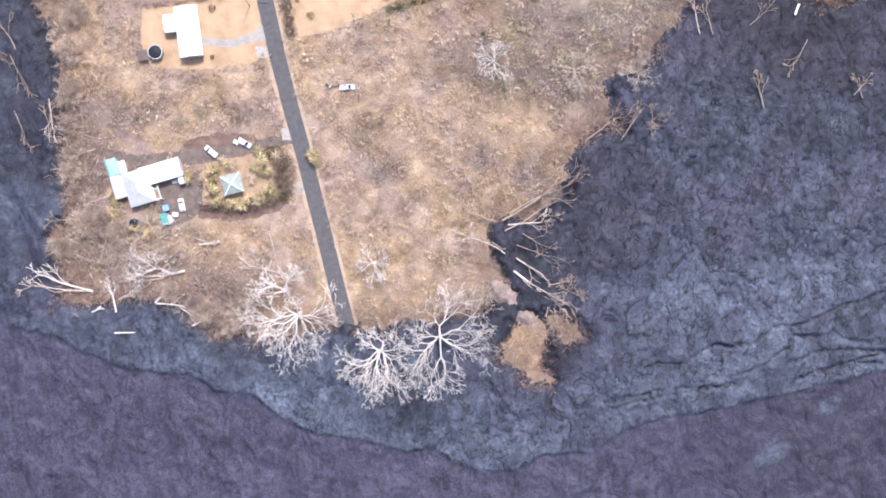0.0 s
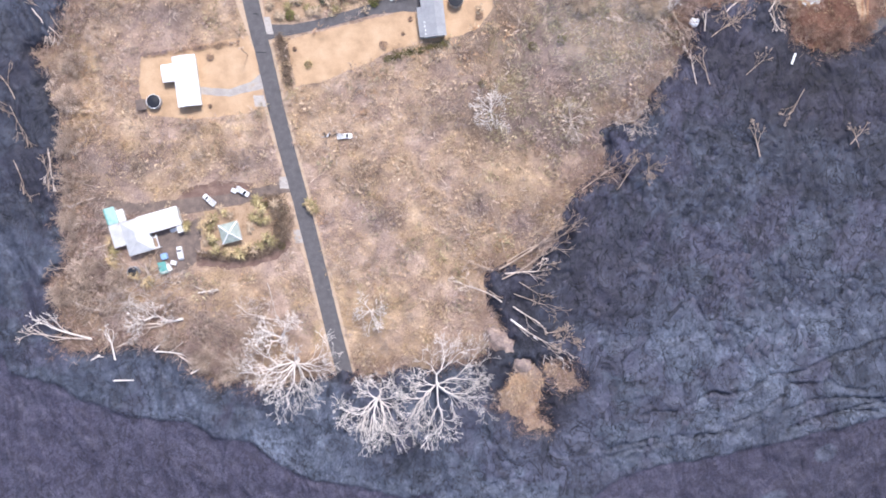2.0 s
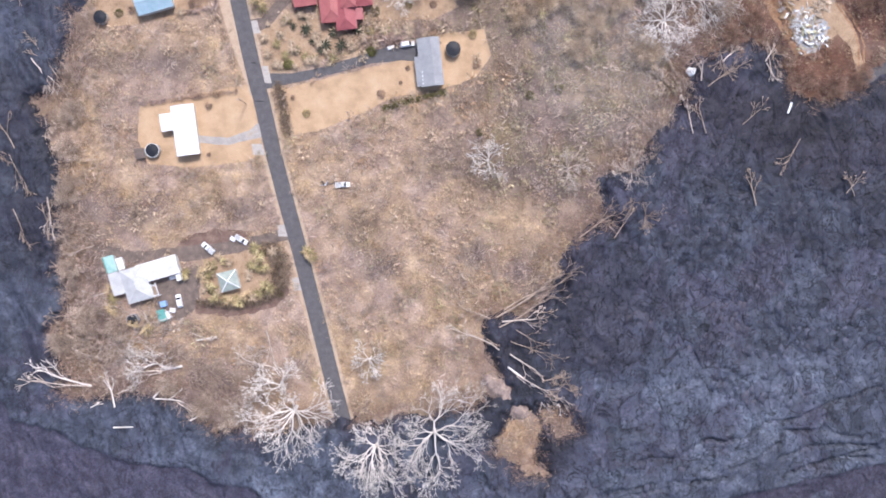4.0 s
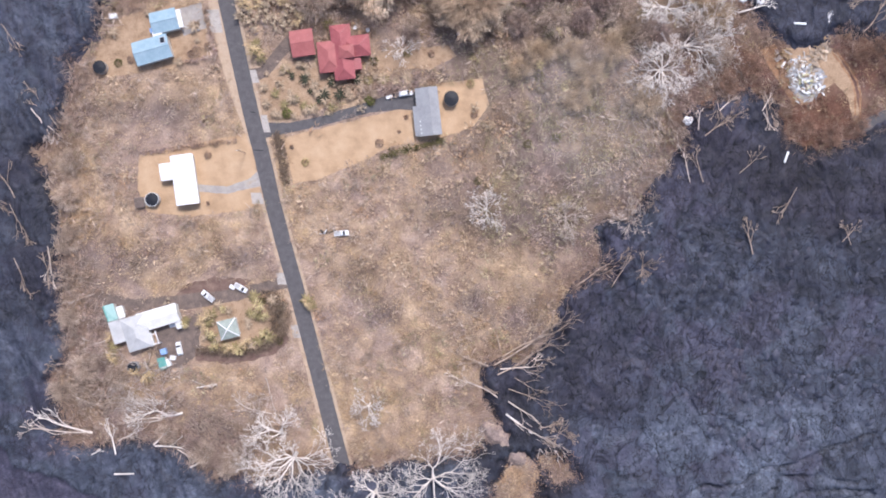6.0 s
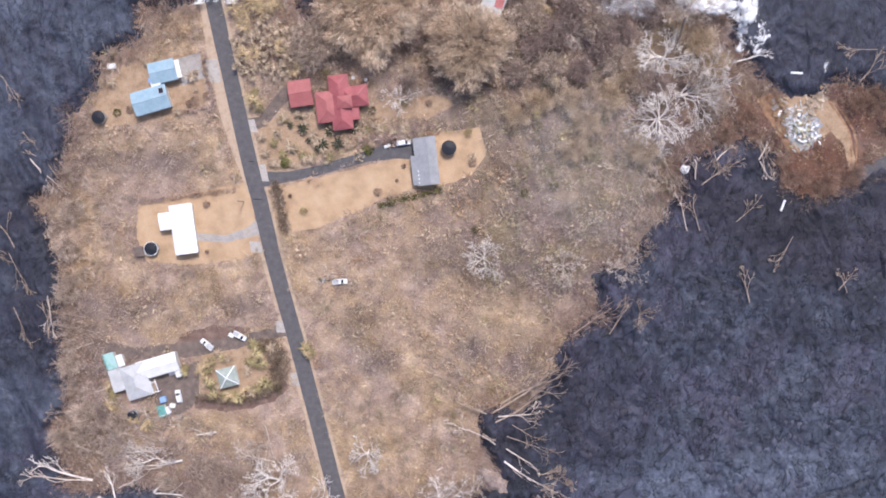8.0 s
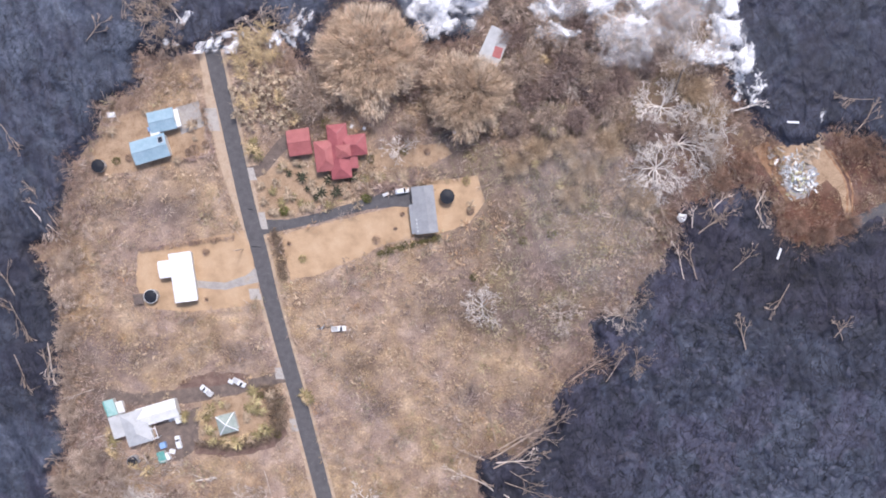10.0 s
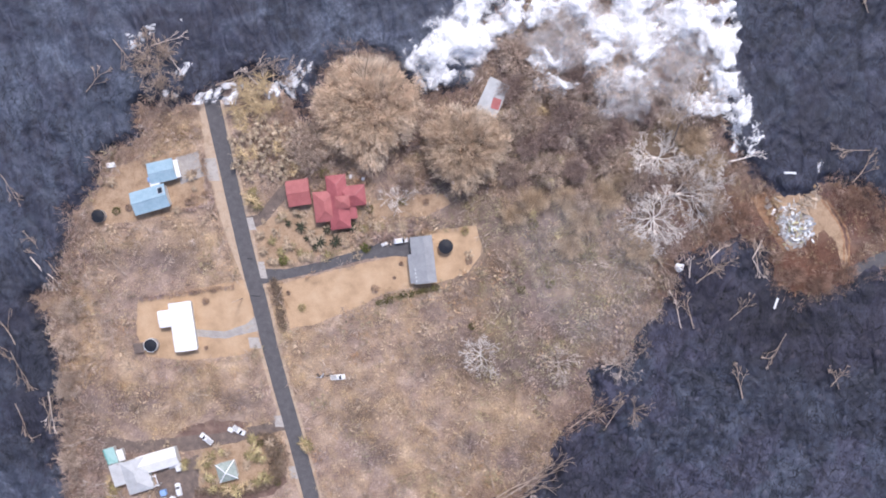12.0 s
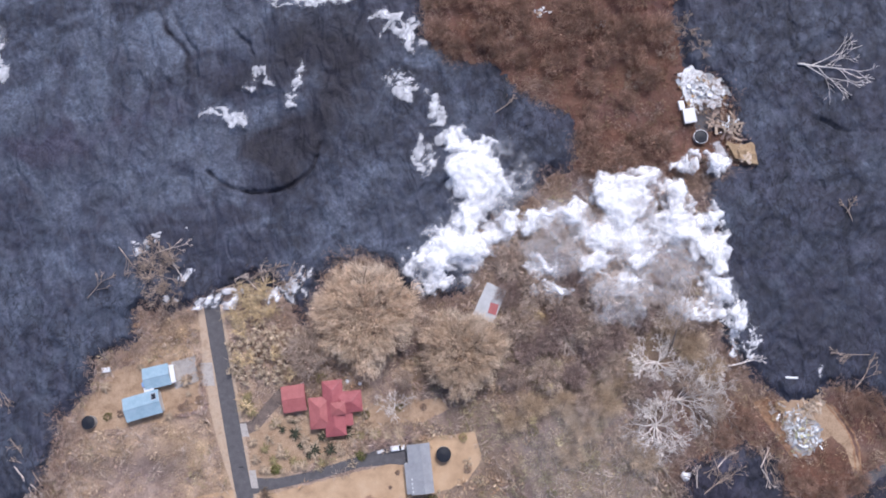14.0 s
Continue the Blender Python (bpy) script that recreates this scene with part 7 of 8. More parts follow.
def block(house, cx, cy, turn, length, width, eave, rise, roof, wall, shape="gable", over=0.45, cap=None, ridge=0.0):
    """One wing of a house in the house's own axes: walls, roof slopes, caps, fascias. ridge: its shift across the width."""
    m = pose(cx, cy, 0, rz=turn)
    L, Wd = length / 2 - over, width / 2 - over
    for sx, sy, lx, ly in ((0, Wd, 2 * L, 0.16), (0, -Wd, 2 * L, 0.16), (L, 0, 0.16, 2 * Wd - 0.17), (-L, 0, 0.16, 2 * Wd - 0.17)):
        boxed("wall", lx, ly, eave + 0.02, m @ pose(sx, sy, -0.05), wall, house, 0.01)
    l, w = length / 2, width / 2
    P = lambda x, y, z: m @ Vector((x, y, z))
    top = eave + rise
    cap = cap or roof
    if shape == "gable":
        slope("roof_slope", P(-l, -w, eave), P(l, -w, eave), P(l, ridge, top), P(-l, ridge, top), roof, house)
        slope("roof_slope", P(l, w, eave), P(-l, w, eave), P(-l, ridge, top), P(l, ridge, top), roof, house)
        rod("ridge_cap", P(-l, ridge, top + 0.16), P(l, ridge, top + 0.16), 0.36, 0.07, cap, house)
        for s in (-1, 1):
            bm = bmesh.new()
            vs = [bm.verts.new(P(s * (L + q), yy, z)) for q in (-0.06, 0.06) for yy, z in ((-Wd, eave), (Wd, eave), (ridge, top - 0.1))]
            bm.faces.new(vs[:3])
            bm.faces.new(vs[3:][::-1])
            for i in range(3):
                j = (i + 1) % 3
                bm.faces.new((vs[i], vs[j], vs[3 + j], vs[3 + i]))
            bmesh.ops.recalc_face_normals(bm, faces=bm.faces)
            part("gable_wall", bm, wall, house)
    elif shape == "hip":
        k = max(0.0, l - w)
        corners = [P(-l, -w, eave), P(l, -w, eave), P(l, w, eave), P(-l, w, eave)]
        r0, r1 = P(-k, 0, top), P(k, 0, top)
        slope("roof_slope", corners[0], corners[1], r1, r0, roof, house)
        slope("roof_slope", corners[2], corners[3], r0, r1, roof, house)
        slope("roof_slope", corners[1], corners[2], r1, r1, roof, house)
        slope("roof_slope", corners[3], corners[0], r0, r0, roof, house)
        up = Vector((0, 0, 0.14))
        for c, r in zip(corners, (r0, r1, r1, r0)):
            rod("hip_cap", c + up, r + up, 0.34, 0.07, cap, house)
        if k > 0.05:
            rod("ridge_cap", r0 + up, r1 + up, 0.34, 0.07, cap, house)
    else:
        slope("roof_slope", P(-l, -w, eave), P(l, -w, eave), P(l, w, top), P(-l, w, top), roof, house)
    for s in (-1, 1):
        if shape != "shed" or s < 0:
            rod("gutter", P(-l, s * (w + 0.07), eave + 0.02), P(l, s * (w + 0.07), eave + 0.02), 0.13, 0.12, roof, house)


def house(x, y, turn, label, group=""):
    return thing("house", pose(x, y, 0, rz=turn), label, "house", group)


def build_houses():
    h = house(-88.7, 68, -83, "white metal-roofed house on a scorched lawn")
    block(h, 0, 0, 0, 17.4, 7.8, 3.0, 0.9, WHITE_ROOF, WALL)
    block(h, -3.5, -5.6, 90, 5.0, 5.8, 2.9, 0.5, WHITE_ROOF, WALL)
    h = house(-99.3, 19.7, 16, "rambling house with weathered white metal roofs")
    block(h, 0.3, 0, 0, 14.6, 6.4, 3.0, 1.0, PALE_ROOF, WALL)
    block(h, -8.5, -3.0, -90, 12.0, 8.6, 3.2, 1.3, DULL_ROOF, WALL, "hip")
    block(h, -14.9, -0.8, 90, 8.0, 4.6, 2.3, 0.7, DULL_ROOF, WALL, "shed")
    block(h, -15.3, 6.4, 0, 3.6, 5.8, 2.4, 0.4, MINT, WALL, "shed")
    block(h, -12.2, 5.6, 0, 2.4, 4.2, 2.0, 0.2, PALE_ROOF, WALL, "shed")
    block(h, 6.2, -4.6, 0, 1.8, 2.4, 2.2, 0.2, PALE_ROOF, WHITE, "shed", 0.2)
    for q in (0, 1):
        rod("porch_beam", (-4.0 + 1.8 * q, -9.0, 2.7), (-4.0 + 1.8 * q, -4.2, 2.95), 0.3, 0.16, WHITE, h)
        rod("porch_rail", (-4.2, -8.6 + 3.6 * q, 2.72 + 0.18 * q), (-2.0, -8.6 + 3.6 * q, 2.72 + 0.18 * q), 0.3, 0.16, WHITE, h)
        boxed("porch_post", 0.16, 0.16, 2.75, pose(-4.0 + 1.8 * q, -8.8, 0), WHITE, h, 0.01)
    rod("roof_edge", (-17.2, 3.5, 2.5), (-17.2, 9.2, 2.92), 0.5, 0.14, TEAL, h, "teal roof edge")
    boxed("porch_step", 2.2, 1.2, 0.25, pose(3.2, -4.2, 0), WHITE, h)
    h = house(-99, 112.8, 15.5, "sky blue metal-roofed house in a bare yard", "blue houses")
    block(h, 0, 0, 0, 12.6, 8.0, 3.1, 1.1, BLUE_ROOF, WALL)
    boxed("skylight_frame", 1.9, 2.4, 0.09, pose(4.6, 2.0, 3.78, -15, 0, 0), STEEL, h)
    boxed("skylight_pane", 1.5, 2.0, 0.05, pose(4.6, 2.0, 3.86, -15, 0, 0), GLASS, h)
    boxed("link_roof", 3.4, 1.5, 0.1, pose(3.3, 4.9, 3.0), WHITE, h)
    h = house(-94.6, 122.6, 12.5, "smaller sky blue metal-roofed building", "blue houses")
    block(h, 0, 0, 0, 9.2, 7.2, 3.0, 0.9, BLUE_ROOF, WALL)
    boxed("lean_to_roof", 1.6, 6.2, 0.1, pose(5.3, -0.2, 2.7), WHITE, h)
    for q in (-2.8, 2.6):
        boxed("post", 0.12, 0.12, 2.72, pose(5.9, q, 0), WHITE, h, 0.01)
    boxed("water_heater", 1.5, 1.7, 1.6, pose(-5.4, -1.6, 0), BOXBLUE, h, 0.1, "bright blue box against the wall")
    h = house(-47, 114.8, 8, "square garage with a faded red metal roof", "red houses")
    block(h, 0, 0, 0, 8.0, 8.8, 3.0, 1.0, RED_FADED, REDWALL)
    h = house(-32.5, 111.5, 6, "large house with crossing red hipped roofs", "red houses")
    block(h, -0.6, 0.0, 90, 18.8, 6.8, 3.4, 1.5, RED_ROOF, REDWALL, "hip")
    block(h, 4.2, 1.6, 0, 9.8, 7.0, 3.36, 1.45, RED_ROOF, REDWALL, "hip")
    block(h, -5.3, -1.0, 90, 10.6, 7.6, 3.32, 1.4, RED_FADED, REDWALL, "hip")
    block(h, 3.6, -4.0, 90, 4.6, 3.4, 2.7, 0.4, RED_ROOF, REDWALL, "shed", 0.3)
    block(h, 1.0, -0.2, 0, 5.0, 4.2, 4.9, 0.9, RED_FADED, REDWALL, "hip", 0.2)
    h = house(-3.8, 91, -84, "grey ribbed metal-roofed house on a tan lawn")
    block(h, 0, 0.2, 0, 16.6, 7.6, 3.0, 0.9, GREY_ROOF, WALL, ridge=0.8)
    block(h, 2.8, -4.1, 0, 10.2, 1.9, 2.5, 0.35, GREY_ROOF, WALL, "shed", 0.15)
    for i in range(4):
        boxed("vent", 0.5, 0.35, 0.25, pose(3.2 + 1.35 * i, -3.0, 3.2), WHITE, h)
    h = thing("outbuilding", pose(21, 147.2, 0, rz=65), "grey metal-roofed outbuilding with a red patch", "building")
    block(h, 0, 0, 0, 12.2, 7.4, 3.0, 0.6, DULL_ROOF, WALL)
    boxed("roof_patch", 3.8, 3.0, 0.06, pose(-1.6, -1.9, 3.46, 9.2, 0, 8), RED_FADED, h, 0.01, "red sheet on the grey roof")
    # pavilion
    g = thing("pavilion", pose(-74.5, 15.6, 0, rz=14), "open garden pavilion with a grey-green hipped roof", "pavilion")
    for sx in (-1, 1):
        for sy in (-1, 1):
            boxed("post", 0.18, 0.18, 2.62, pose(sx * 2.7, sy * 2.7, -0.02), WHITE, g, 0.02)
    c = [Vector((sx * 3.4, sy * 3.4, 2.6)) for sx, sy in ((-1, -1), (1, -1), (1, 1), (-1, 1))]
    apex = Vector((0, 0, 4.2))
    for i in range(4):
        slope("roof_slope", c[i], c[(i + 1) % 4], apex, apex, GAZEBO_ROOF, g)
        rod("hip_cap", c[i] + Vector((0, 0, 0.14)), apex + Vector((0, 0, 0.14)), 0.34, 0.1, WHITE, g, "white hip cap")
        rod("beam", c[i] * 0.8 + Vector((0, 0, 0.5)), c[(i + 1) % 4] * 0.8 + Vector((0, 0, 0.5)), 0.14, 0.2, WHITE, g)
    boxed("deck", 6.2, 6.2, 0.12, pose(0, 0, 0.0), GREYGRAVEL, g)


# ---------------------------------------------------------------- yard things
def tank(x, y, r, h, rim, label, turn=0):
    t = thing("water_tank", pose(x, y, 0, rz=turn), label, "water tank", "catchment tanks")
    bm = bmesh.new()
    rings = [[bm.verts.new(((r + 0.03 * (i % 2)) * math.cos(k * math.pi / 20), (r + 0.03 * (i % 2)) * math.sin(k * math.pi / 20), h * i / 8)) for k in range(40)] for i in range(9)]
    for low, up in zip(rings[:-1], rings[1:]):
        for k in range(40):
            bm.faces.new((low[k], low[(k + 1) % 40], up[(k + 1) % 40], up[k]))
    part("tank_wall", bm, STEEL, t)
    bm = bmesh.new()
    bmesh.ops.create_cone(bm, cap_ends=False, segments=40, radius1=r - 0.03, radius2=0.25, depth=0.35, matrix=Matrix.Translation((0, 0, h + 0.17)))
    tube(bm, 0.27, 0.27, 0.12, pose(0, 0, h + 0.3), 16)
    part("cover", bm, LINER, t, "black fabric cover")
    bm = bmesh.new()
    loops = [[bm.verts.new((q * math.cos(k * math.pi / 20), q * math.sin(k * math.pi / 20), z)) for k in range(40)] for q, z in ((r - 0.04, h - 0.04), (r + 0.1, h - 0.04), (r + 0.1, h + 0.08), (r - 0.04, h + 0.08))]
    for a, b in zip(loops, loops[1:] + loops[:1]):
        for k in range(40):
            bm.faces.new((a[k], a[(k + 1) % 40], b[(k + 1) % 40], b[k]))
    part("rim", bm, rim, t)
    bm = bmesh.new()
    tube(bm, 0.06, 0.06, h, pose(r + 0.12, 0, 0), 8)
    part("inlet_pipe", bm, WHITE, t)


def wheel(parent, x, y, r=0.36):
    s = -1 if y < 0 else 1
    bm = bmesh.new()
    tube(bm, r, r, 0.24, pose(x, y - 0.12, r, -90), 20)
    w = part("tyre", bm, RUBBER, parent)
    bm = bmesh.new()
    tube(bm, r * 0.6, r * 0.5, 0.03, pose(x, y + s * 0.12 - (0 if s > 0 else 0), r, -90 * s), 14)
    part("rim", bm, STEEL, w)


def hull(bm, sections, half):
    """A body lofted over sections of (x, lower z, upper z, half width share low, share high)."""
    rings = []
    for x, z0, z1, a, b in sections:
        rings.append([bm.verts.new((x, s * half * k, z)) for s, k, z in ((-1, a, z0), (1, a, z0), (1, b, z1), (-1, b, z1))])
    for u, v in zip(rings[:-1], rings[1:]):
        for i in range(4):
            bm.faces.new((u[i], u[(i + 1) % 4], v[(i + 1) % 4], v[i]))
    bm.faces.new(rings[0][::-1])
    bm.faces.new(rings[-1])
    bmesh.ops.recalc_face_normals(bm, faces=bm.faces)
    bmesh.ops.bevel(bm, geom=list(bm.edges), offset=0.05, segments=2, affect="EDGES")


def vehicle(name, x, y, turn, length, label, bed=True, paint=None):
    """A pickup (bed) or an estate-like car, nose towards its own +x."""
    paint = paint or WHITE
    t = thing(name, pose(x, y, 0.05, rz=turn), label, "vehicle", "parked vehicles")
    l, hw = length / 2, 0.92
    bm = bmesh.new()
    hull(bm, [(-l, 0.42, 0.86, 0.93, 0.95), (-l + 0.25, 0.32, 1.0, 1, 1), (l * 0.28, 0.3, 1.02, 1, 1), (l - 0.35, 0.32, 0.92, 1, 0.95), (l, 0.42, 0.72, 0.88, 0.86)], hw)
    part("body", bm, paint, t)
    back = -l * 0.12 if bed else -l + 0.35
    bm = bmesh.new()
    hull(bm, [(back - 0.1, 0.98, 1.1, 0.95, 0.9), (back + 0.25, 0.98, 1.66, 0.95, 0.78), (l * 0.2, 0.98, 1.68, 0.95, 0.78), (l * 0.52, 0.95, 1.04, 0.93, 0.88)], hw)
    part("cab", bm, paint, t)
    bm = bmesh.new()
    q = [bm.verts.new(p) for p in ((l * 0.50, -0.72, 1.09), (l * 0.50, 0.72, 1.09), (l * 0.23, 0.62, 1.66), (l * 0.23, -0.62, 1.66))]
    bm.faces.new(q)
    r = bmesh.ops.extrude_face_region(bm, geom=list(bm.faces))
    bmesh.ops.translate(bm, verts=[v for v in r["geom"] if isinstance(v, bmesh.types.BMVert)], vec=(0.03, 0, 0.03))
    part("windscreen", bm, GLASS, t, "dark windscreen")
    boxed("rear_window", 0.05, 1.2, 0.36, pose(back + 0.07, 0, 1.14, 0, 30, 0), GLASS, t, 0.01)
    for s in (-1, 1):
        boxed("side_window", (l * 0.2 - back) * 0.75, 0.04, 0.34, pose((l * 0.2 + back) / 2 + 0.1, s * hw * 0.86, 1.2, s * 14, 0, 0), GLASS, t, 0.01)
        boxed("headlight", 0.08, 0.3, 0.16, pose(l - 0.1, s * 0.62, 0.62), STEEL, t, 0.02)
        wheel(t, l * 0.62, s * 0.8)
        wheel(t, -l * 0.58, s * 0.8)
    if bed:
        boxed("bed_liner", l * 0.74, 1.45, 0.03, pose((-l + 0.2 + back - 0.1) / 2, 0, 1.0), DULL_ROOF, t, 0.005, "grey open bed")
        for s in (-1, 1):
            boxed("bed_side", l * 0.82, 0.1, 0.16, pose((-l + 0.2 + back - 0.1) / 2, s * 0.84, 0.98), paint, t, 0.03)
        boxed("tailgate", 0.1, 1.6, 0.18, pose(-l + 0.16, 0, 0.96), paint, t, 0.03)
    return t


def heap(name, x, y, turn, sx, sy, tall, count, materials, label, seed, piece_size=(2.4, 0.9), z0=0.0):
    """A collapsed building: many bent sheets and planks lying over each other, each one a part."""
    rng = random.Random(seed)
    t = thing(name, pose(x, y, z0, rz=turn), label, "debris")
    for i in range(count):
        u, v = rng.gauss(0, 0.5), rng.gauss(0, 0.5)
        u, v = max(-1, min(1, u)), max(-1, min(1, v))
        z = tall * max(0.05, 1 - math.hypot(u, v)) * rng.uniform(0.3, 1.0)
        mt = materials[min(int(rng.random() ** 1.5 * len(materials)), len(materials) - 1)]
        bm = bmesh.new()
        l, w = piece_size[0] * rng.uniform(0.4, 1.4), piece_size[1] * rng.uniform(0.3, 1.3)
        if rng.random() < 0.35:
            w = 0.25
        n, bend = 4, rng.uniform(-0.5, 0.5)
        rows = []
        for k in range(n + 1):
            s = k / n - 0.5
            rows.append([bm.verts.new((s * l, q * w / 2, bend * s * s * l + 0.06 * rng.uniform(-1, 1) + dz)) for dz in (0, 0.05) for q in (-1, 1)])
        for p, q in zip(rows[:-1], rows[1:]):
            for i0, i1 in ((0, 1), (1, 3), (3, 2), (2, 0)):
                bm.faces.new((p[i0], p[i1], q[i1], q[i0]))
        for p in (rows[0], rows[-1]):
            bm.faces.new((p[0], p[1], p[3], p[2]))
        bmesh.ops.recalc_face_normals(bm, faces=bm.faces)
        bm.transform(pose(u * sx / 2, v * sy / 2, z + 0.1, rng.gauss(0, 14), rng.gauss(0, 14), rng.uniform(0, 180)))
        part("plank" if w == 0.25 else "sheet", bm, mt, t)
    return t


def build_yard_things():
    tank(-100.6, 61.2, 2.35, 2.2, WHITE, "round black-covered water tank with pale rim")
    tank(-108.7, 1.9, 1.95, 2.2, STEEL, "round black-covered water tank beside the house")
    tank(4.3, 95.6, 2.5, 2.4, LINER, "round black water tank on a tan lawn")
    tank(-117.8, 107.2, 2.2, 2.2, LINER, "round black water tank in a bare yard")
    tank(98.6, 206.8, 2.5, 1.6, WHITE, "damaged black water tank with pale rim")
    s = thing("pump_shed", pose(-105.2, 60.2, 0, rz=8), "low dark shed beside the water tank", "shed")
    boxed("shed_wall", 3.0, 3.0, 1.5, Matrix(), WALL, s)
    boxed("shed_roof", 3.5, 3.6, 0.1, pose(0, 0, 1.5, 3), DIRT, s, 0.02, "dark brown flat roof")
    vehicle("pickup", -82.1, 27, 140, 5.2, "white pickup parked on a dirt driveway")
    vehicle("pickup", -70.4, 29.9, -30, 5.0, "white pickup parked near the hedge")
    s = thing("utility_trailer", pose(-73.4, 30.2, 0.05, rz=-30), "small white trailer behind a pickup", "trailer", "parked vehicles")
    boxed("trailer_bed", 1.9, 1.4, 0.5, pose(0, 0, 0.4), WHITE, s, 0.04)
    for q in (-1, 1):
        wheel(s, 0, 0.78 * q, 0.3)
    vehicle("car", -92.6, 8.4, 102, 4.7, "white car parked beside the house", bed=False)
    vehicle("pickup", -34.6, 49, 3, 5.2, "white pickup abandoned in dry grass")
    vehicle("van", -11.5, 97.7, 8, 5.0, "white van parked beside the grey house", bed=False)
    s = thing("garden_trailer", pose(-17.4, 96.5, 0.06, rz=20), "small white cart on the driveway", "cart", "parked vehicles")
    boxed("cart_bed", 2.2, 1.1, 0.35, pose(0, 0, 0.35), WHITE, s, 0.05)
    for q in (-1, 1):
        wheel(s, 0, 0.6 * q, 0.25)
    heap("scrap_heap", -40, 49.7, 5, 6, 2.4, 0.8, 16, [RUBBER, DIRT, STEEL], "low dark scrap heap in dry grass", 5, (1.5, 0.6))
    s = thing("garden_shed", pose(-98.3, 3.4, 0, rz=14), "small teal-roofed garden shed", "shed")
    boxed("shed_wall", 2.4, 3.6, 2.0, Matrix(), WALL, s)
    boxed("shed_roof", 2.8, 4.2, 0.12, pose(0, 0, 2.0, 5), TEAL, s, 0.02, "teal sheet roof")
    for nm, x, y, r, sx, sy, sz, mt, label in (("covered_crate", -98.1, 7.4, 14, 2.0, 2.0, 1.4, BOXBLUE, "crate under a blue tarpaulin"), ("white_cabinet", -96.6, 3.4, 30, 1.4, 2.6, 1.4, WHITE, "white metal cabinet beside the shed"),
                                               ("freezer", -94.9, 5.1, -10, 1.9, 1.4, 1.0, WHITE, "white chest freezer in the yard")):
        s = thing(nm, pose(x, y, 0.02, rz=r), label, "box")
        boxed("case", sx, sy, sz, Matrix(), mt, s, 0.08)
        boxed("lid", sx + 0.08, sy + 0.08, 0.1, pose(0, 0, sz), mt, s, 0.03)
    s = thing("storage_box", pose(-113.2, 125, 0.02, rz=8), "white storage box near the lava", "box")
    boxed("case", 2.8, 1.7, 1.2, Matrix(), WHITE, s, 0.08)
    # crushed white tank at the lava's edge
    s = thing("white_tank", pose(86.8, 87.6, 0.4, 8, -6, 20), "crushed white plastic tank at the lava's edge", "tank")
    bm = bmesh.new()
    bmesh.ops.create_uvsphere(bm, u_segments=20, v_segments=10, radius=1.0)
    rng = random.Random(4)
    for v in bm.verts:
        a = math.atan2(v.co.y, v.co.x)
        k = 1.55 + 0.18 * math.sin(3 * a + 0.6) + 0.1 * math.sin(5 * a) + rng.uniform(-0.05, 0.05)
        v.co = Vector((v.co.x * k * 1.1, v.co.y * k * 0.95, 0.85 + v.co.z * (0.85 - 0.25 * math.cos(2 * a))))
    part("shell", bm, WHITE, s)
    boxed("split", 1.0, 0.8, 0.12, pose(0.35, -0.45, 1.42, 12, 6, 30), RUBBER, s, 0.04, "dark torn opening")
    boxed("torn_edge", 1.0, 0.6, 0.14, pose(-0.2, 1.4, 0.5, -25, 0, 20), WHITE, s, 0.04)
    for x, y, turn, l in ((124.7, 120.4, -3, 4.2), (120.6, 74.6, 70, 4.0)):
        s = thing("white_beam", pose(x, y, 2.0, rz=turn), "white squared beam lying on lava", "beam", "white beams")
        boxed("beam", l, 0.7, 0.5, Matrix(), WHITE, s, 0.05)
    s = thing("log", pose(-112.5, -36, 2.4, rz=1), "bleached straight log lying on lava", "log")
    bm = bmesh.new()
    tube(bm, 0.3, 0.22, 7.0, pose(-3.5, 0, 0.2, 0, 90, 0), 12)
    part("stem", bm, BLEACHED, s)
    sheet("broken_slab", [(20, -24), (23, -23), (27, -28), (25, -31), (22, -28)], 0.9, GREYGRAVEL, "grey broken slab between lava and scrub", "slab", 0.5)
    # ruins
    sheet("rubble_bed", [(121, 103), (124, 109), (130, 110), (134.5, 104), (133.5, 97.5), (129.5, 93.5), (125, 95.5)], 0.12, GREYGRAVEL, "grey rubble bed under a collapsed house", "rubble", 0.8)
    heap("ruin", 127.6, 102, 20, 11, 15, 2.2, 170, [DEBRIS_WHITE, STEEL, DEBRIS_WHITE, PLANK, PLANK, YELLOWSHEET, DULL_ROOF, GREY_ROOF], "collapsed house of crumpled pale metal sheets", 11, (2.8, 0.8))
    heap("ruin", 131.5, 110.3, 50, 13, 6, 1.2, 60, [PLANK, TANSHEET, PLANK], "scattered brown planks of a collapsed house", 12, (4.0, 0.9))
    heap("ruin", 120.5, 109.8, 0, 7, 6, 1.0, 20, [TANSHEET, GRAVEL], "tan broken sheets at the lava's edge", 13, (2.4, 1.6))
    heap("ruin", 101, 225, 10, 17, 14, 2.0, 120, [DEBRIS_WHITE, WHITE, DEBRIS_WHITE, DULL_ROOF, TANSHEET], "collapsed white roof in broken sheets", 14, (2.8, 1.6), 0.5)
    heap("ruin", 109.4, 211, -10, 14, 9, 1.8, 70, [PLANK, DEADWOOD, DEBRIS_WHITE, BROWN], "brown splintered timbers of a collapsed shed", 15, (3.4, 0.9), 1.2)
    heap("ruin", 112.2, 200.5, -25, 9, 6, 0.8, 18, [TANSHEET, TANSHEET, PLANK], "tan broken floor sheets on lava", 16, (4.0, 2.0), 2.0)
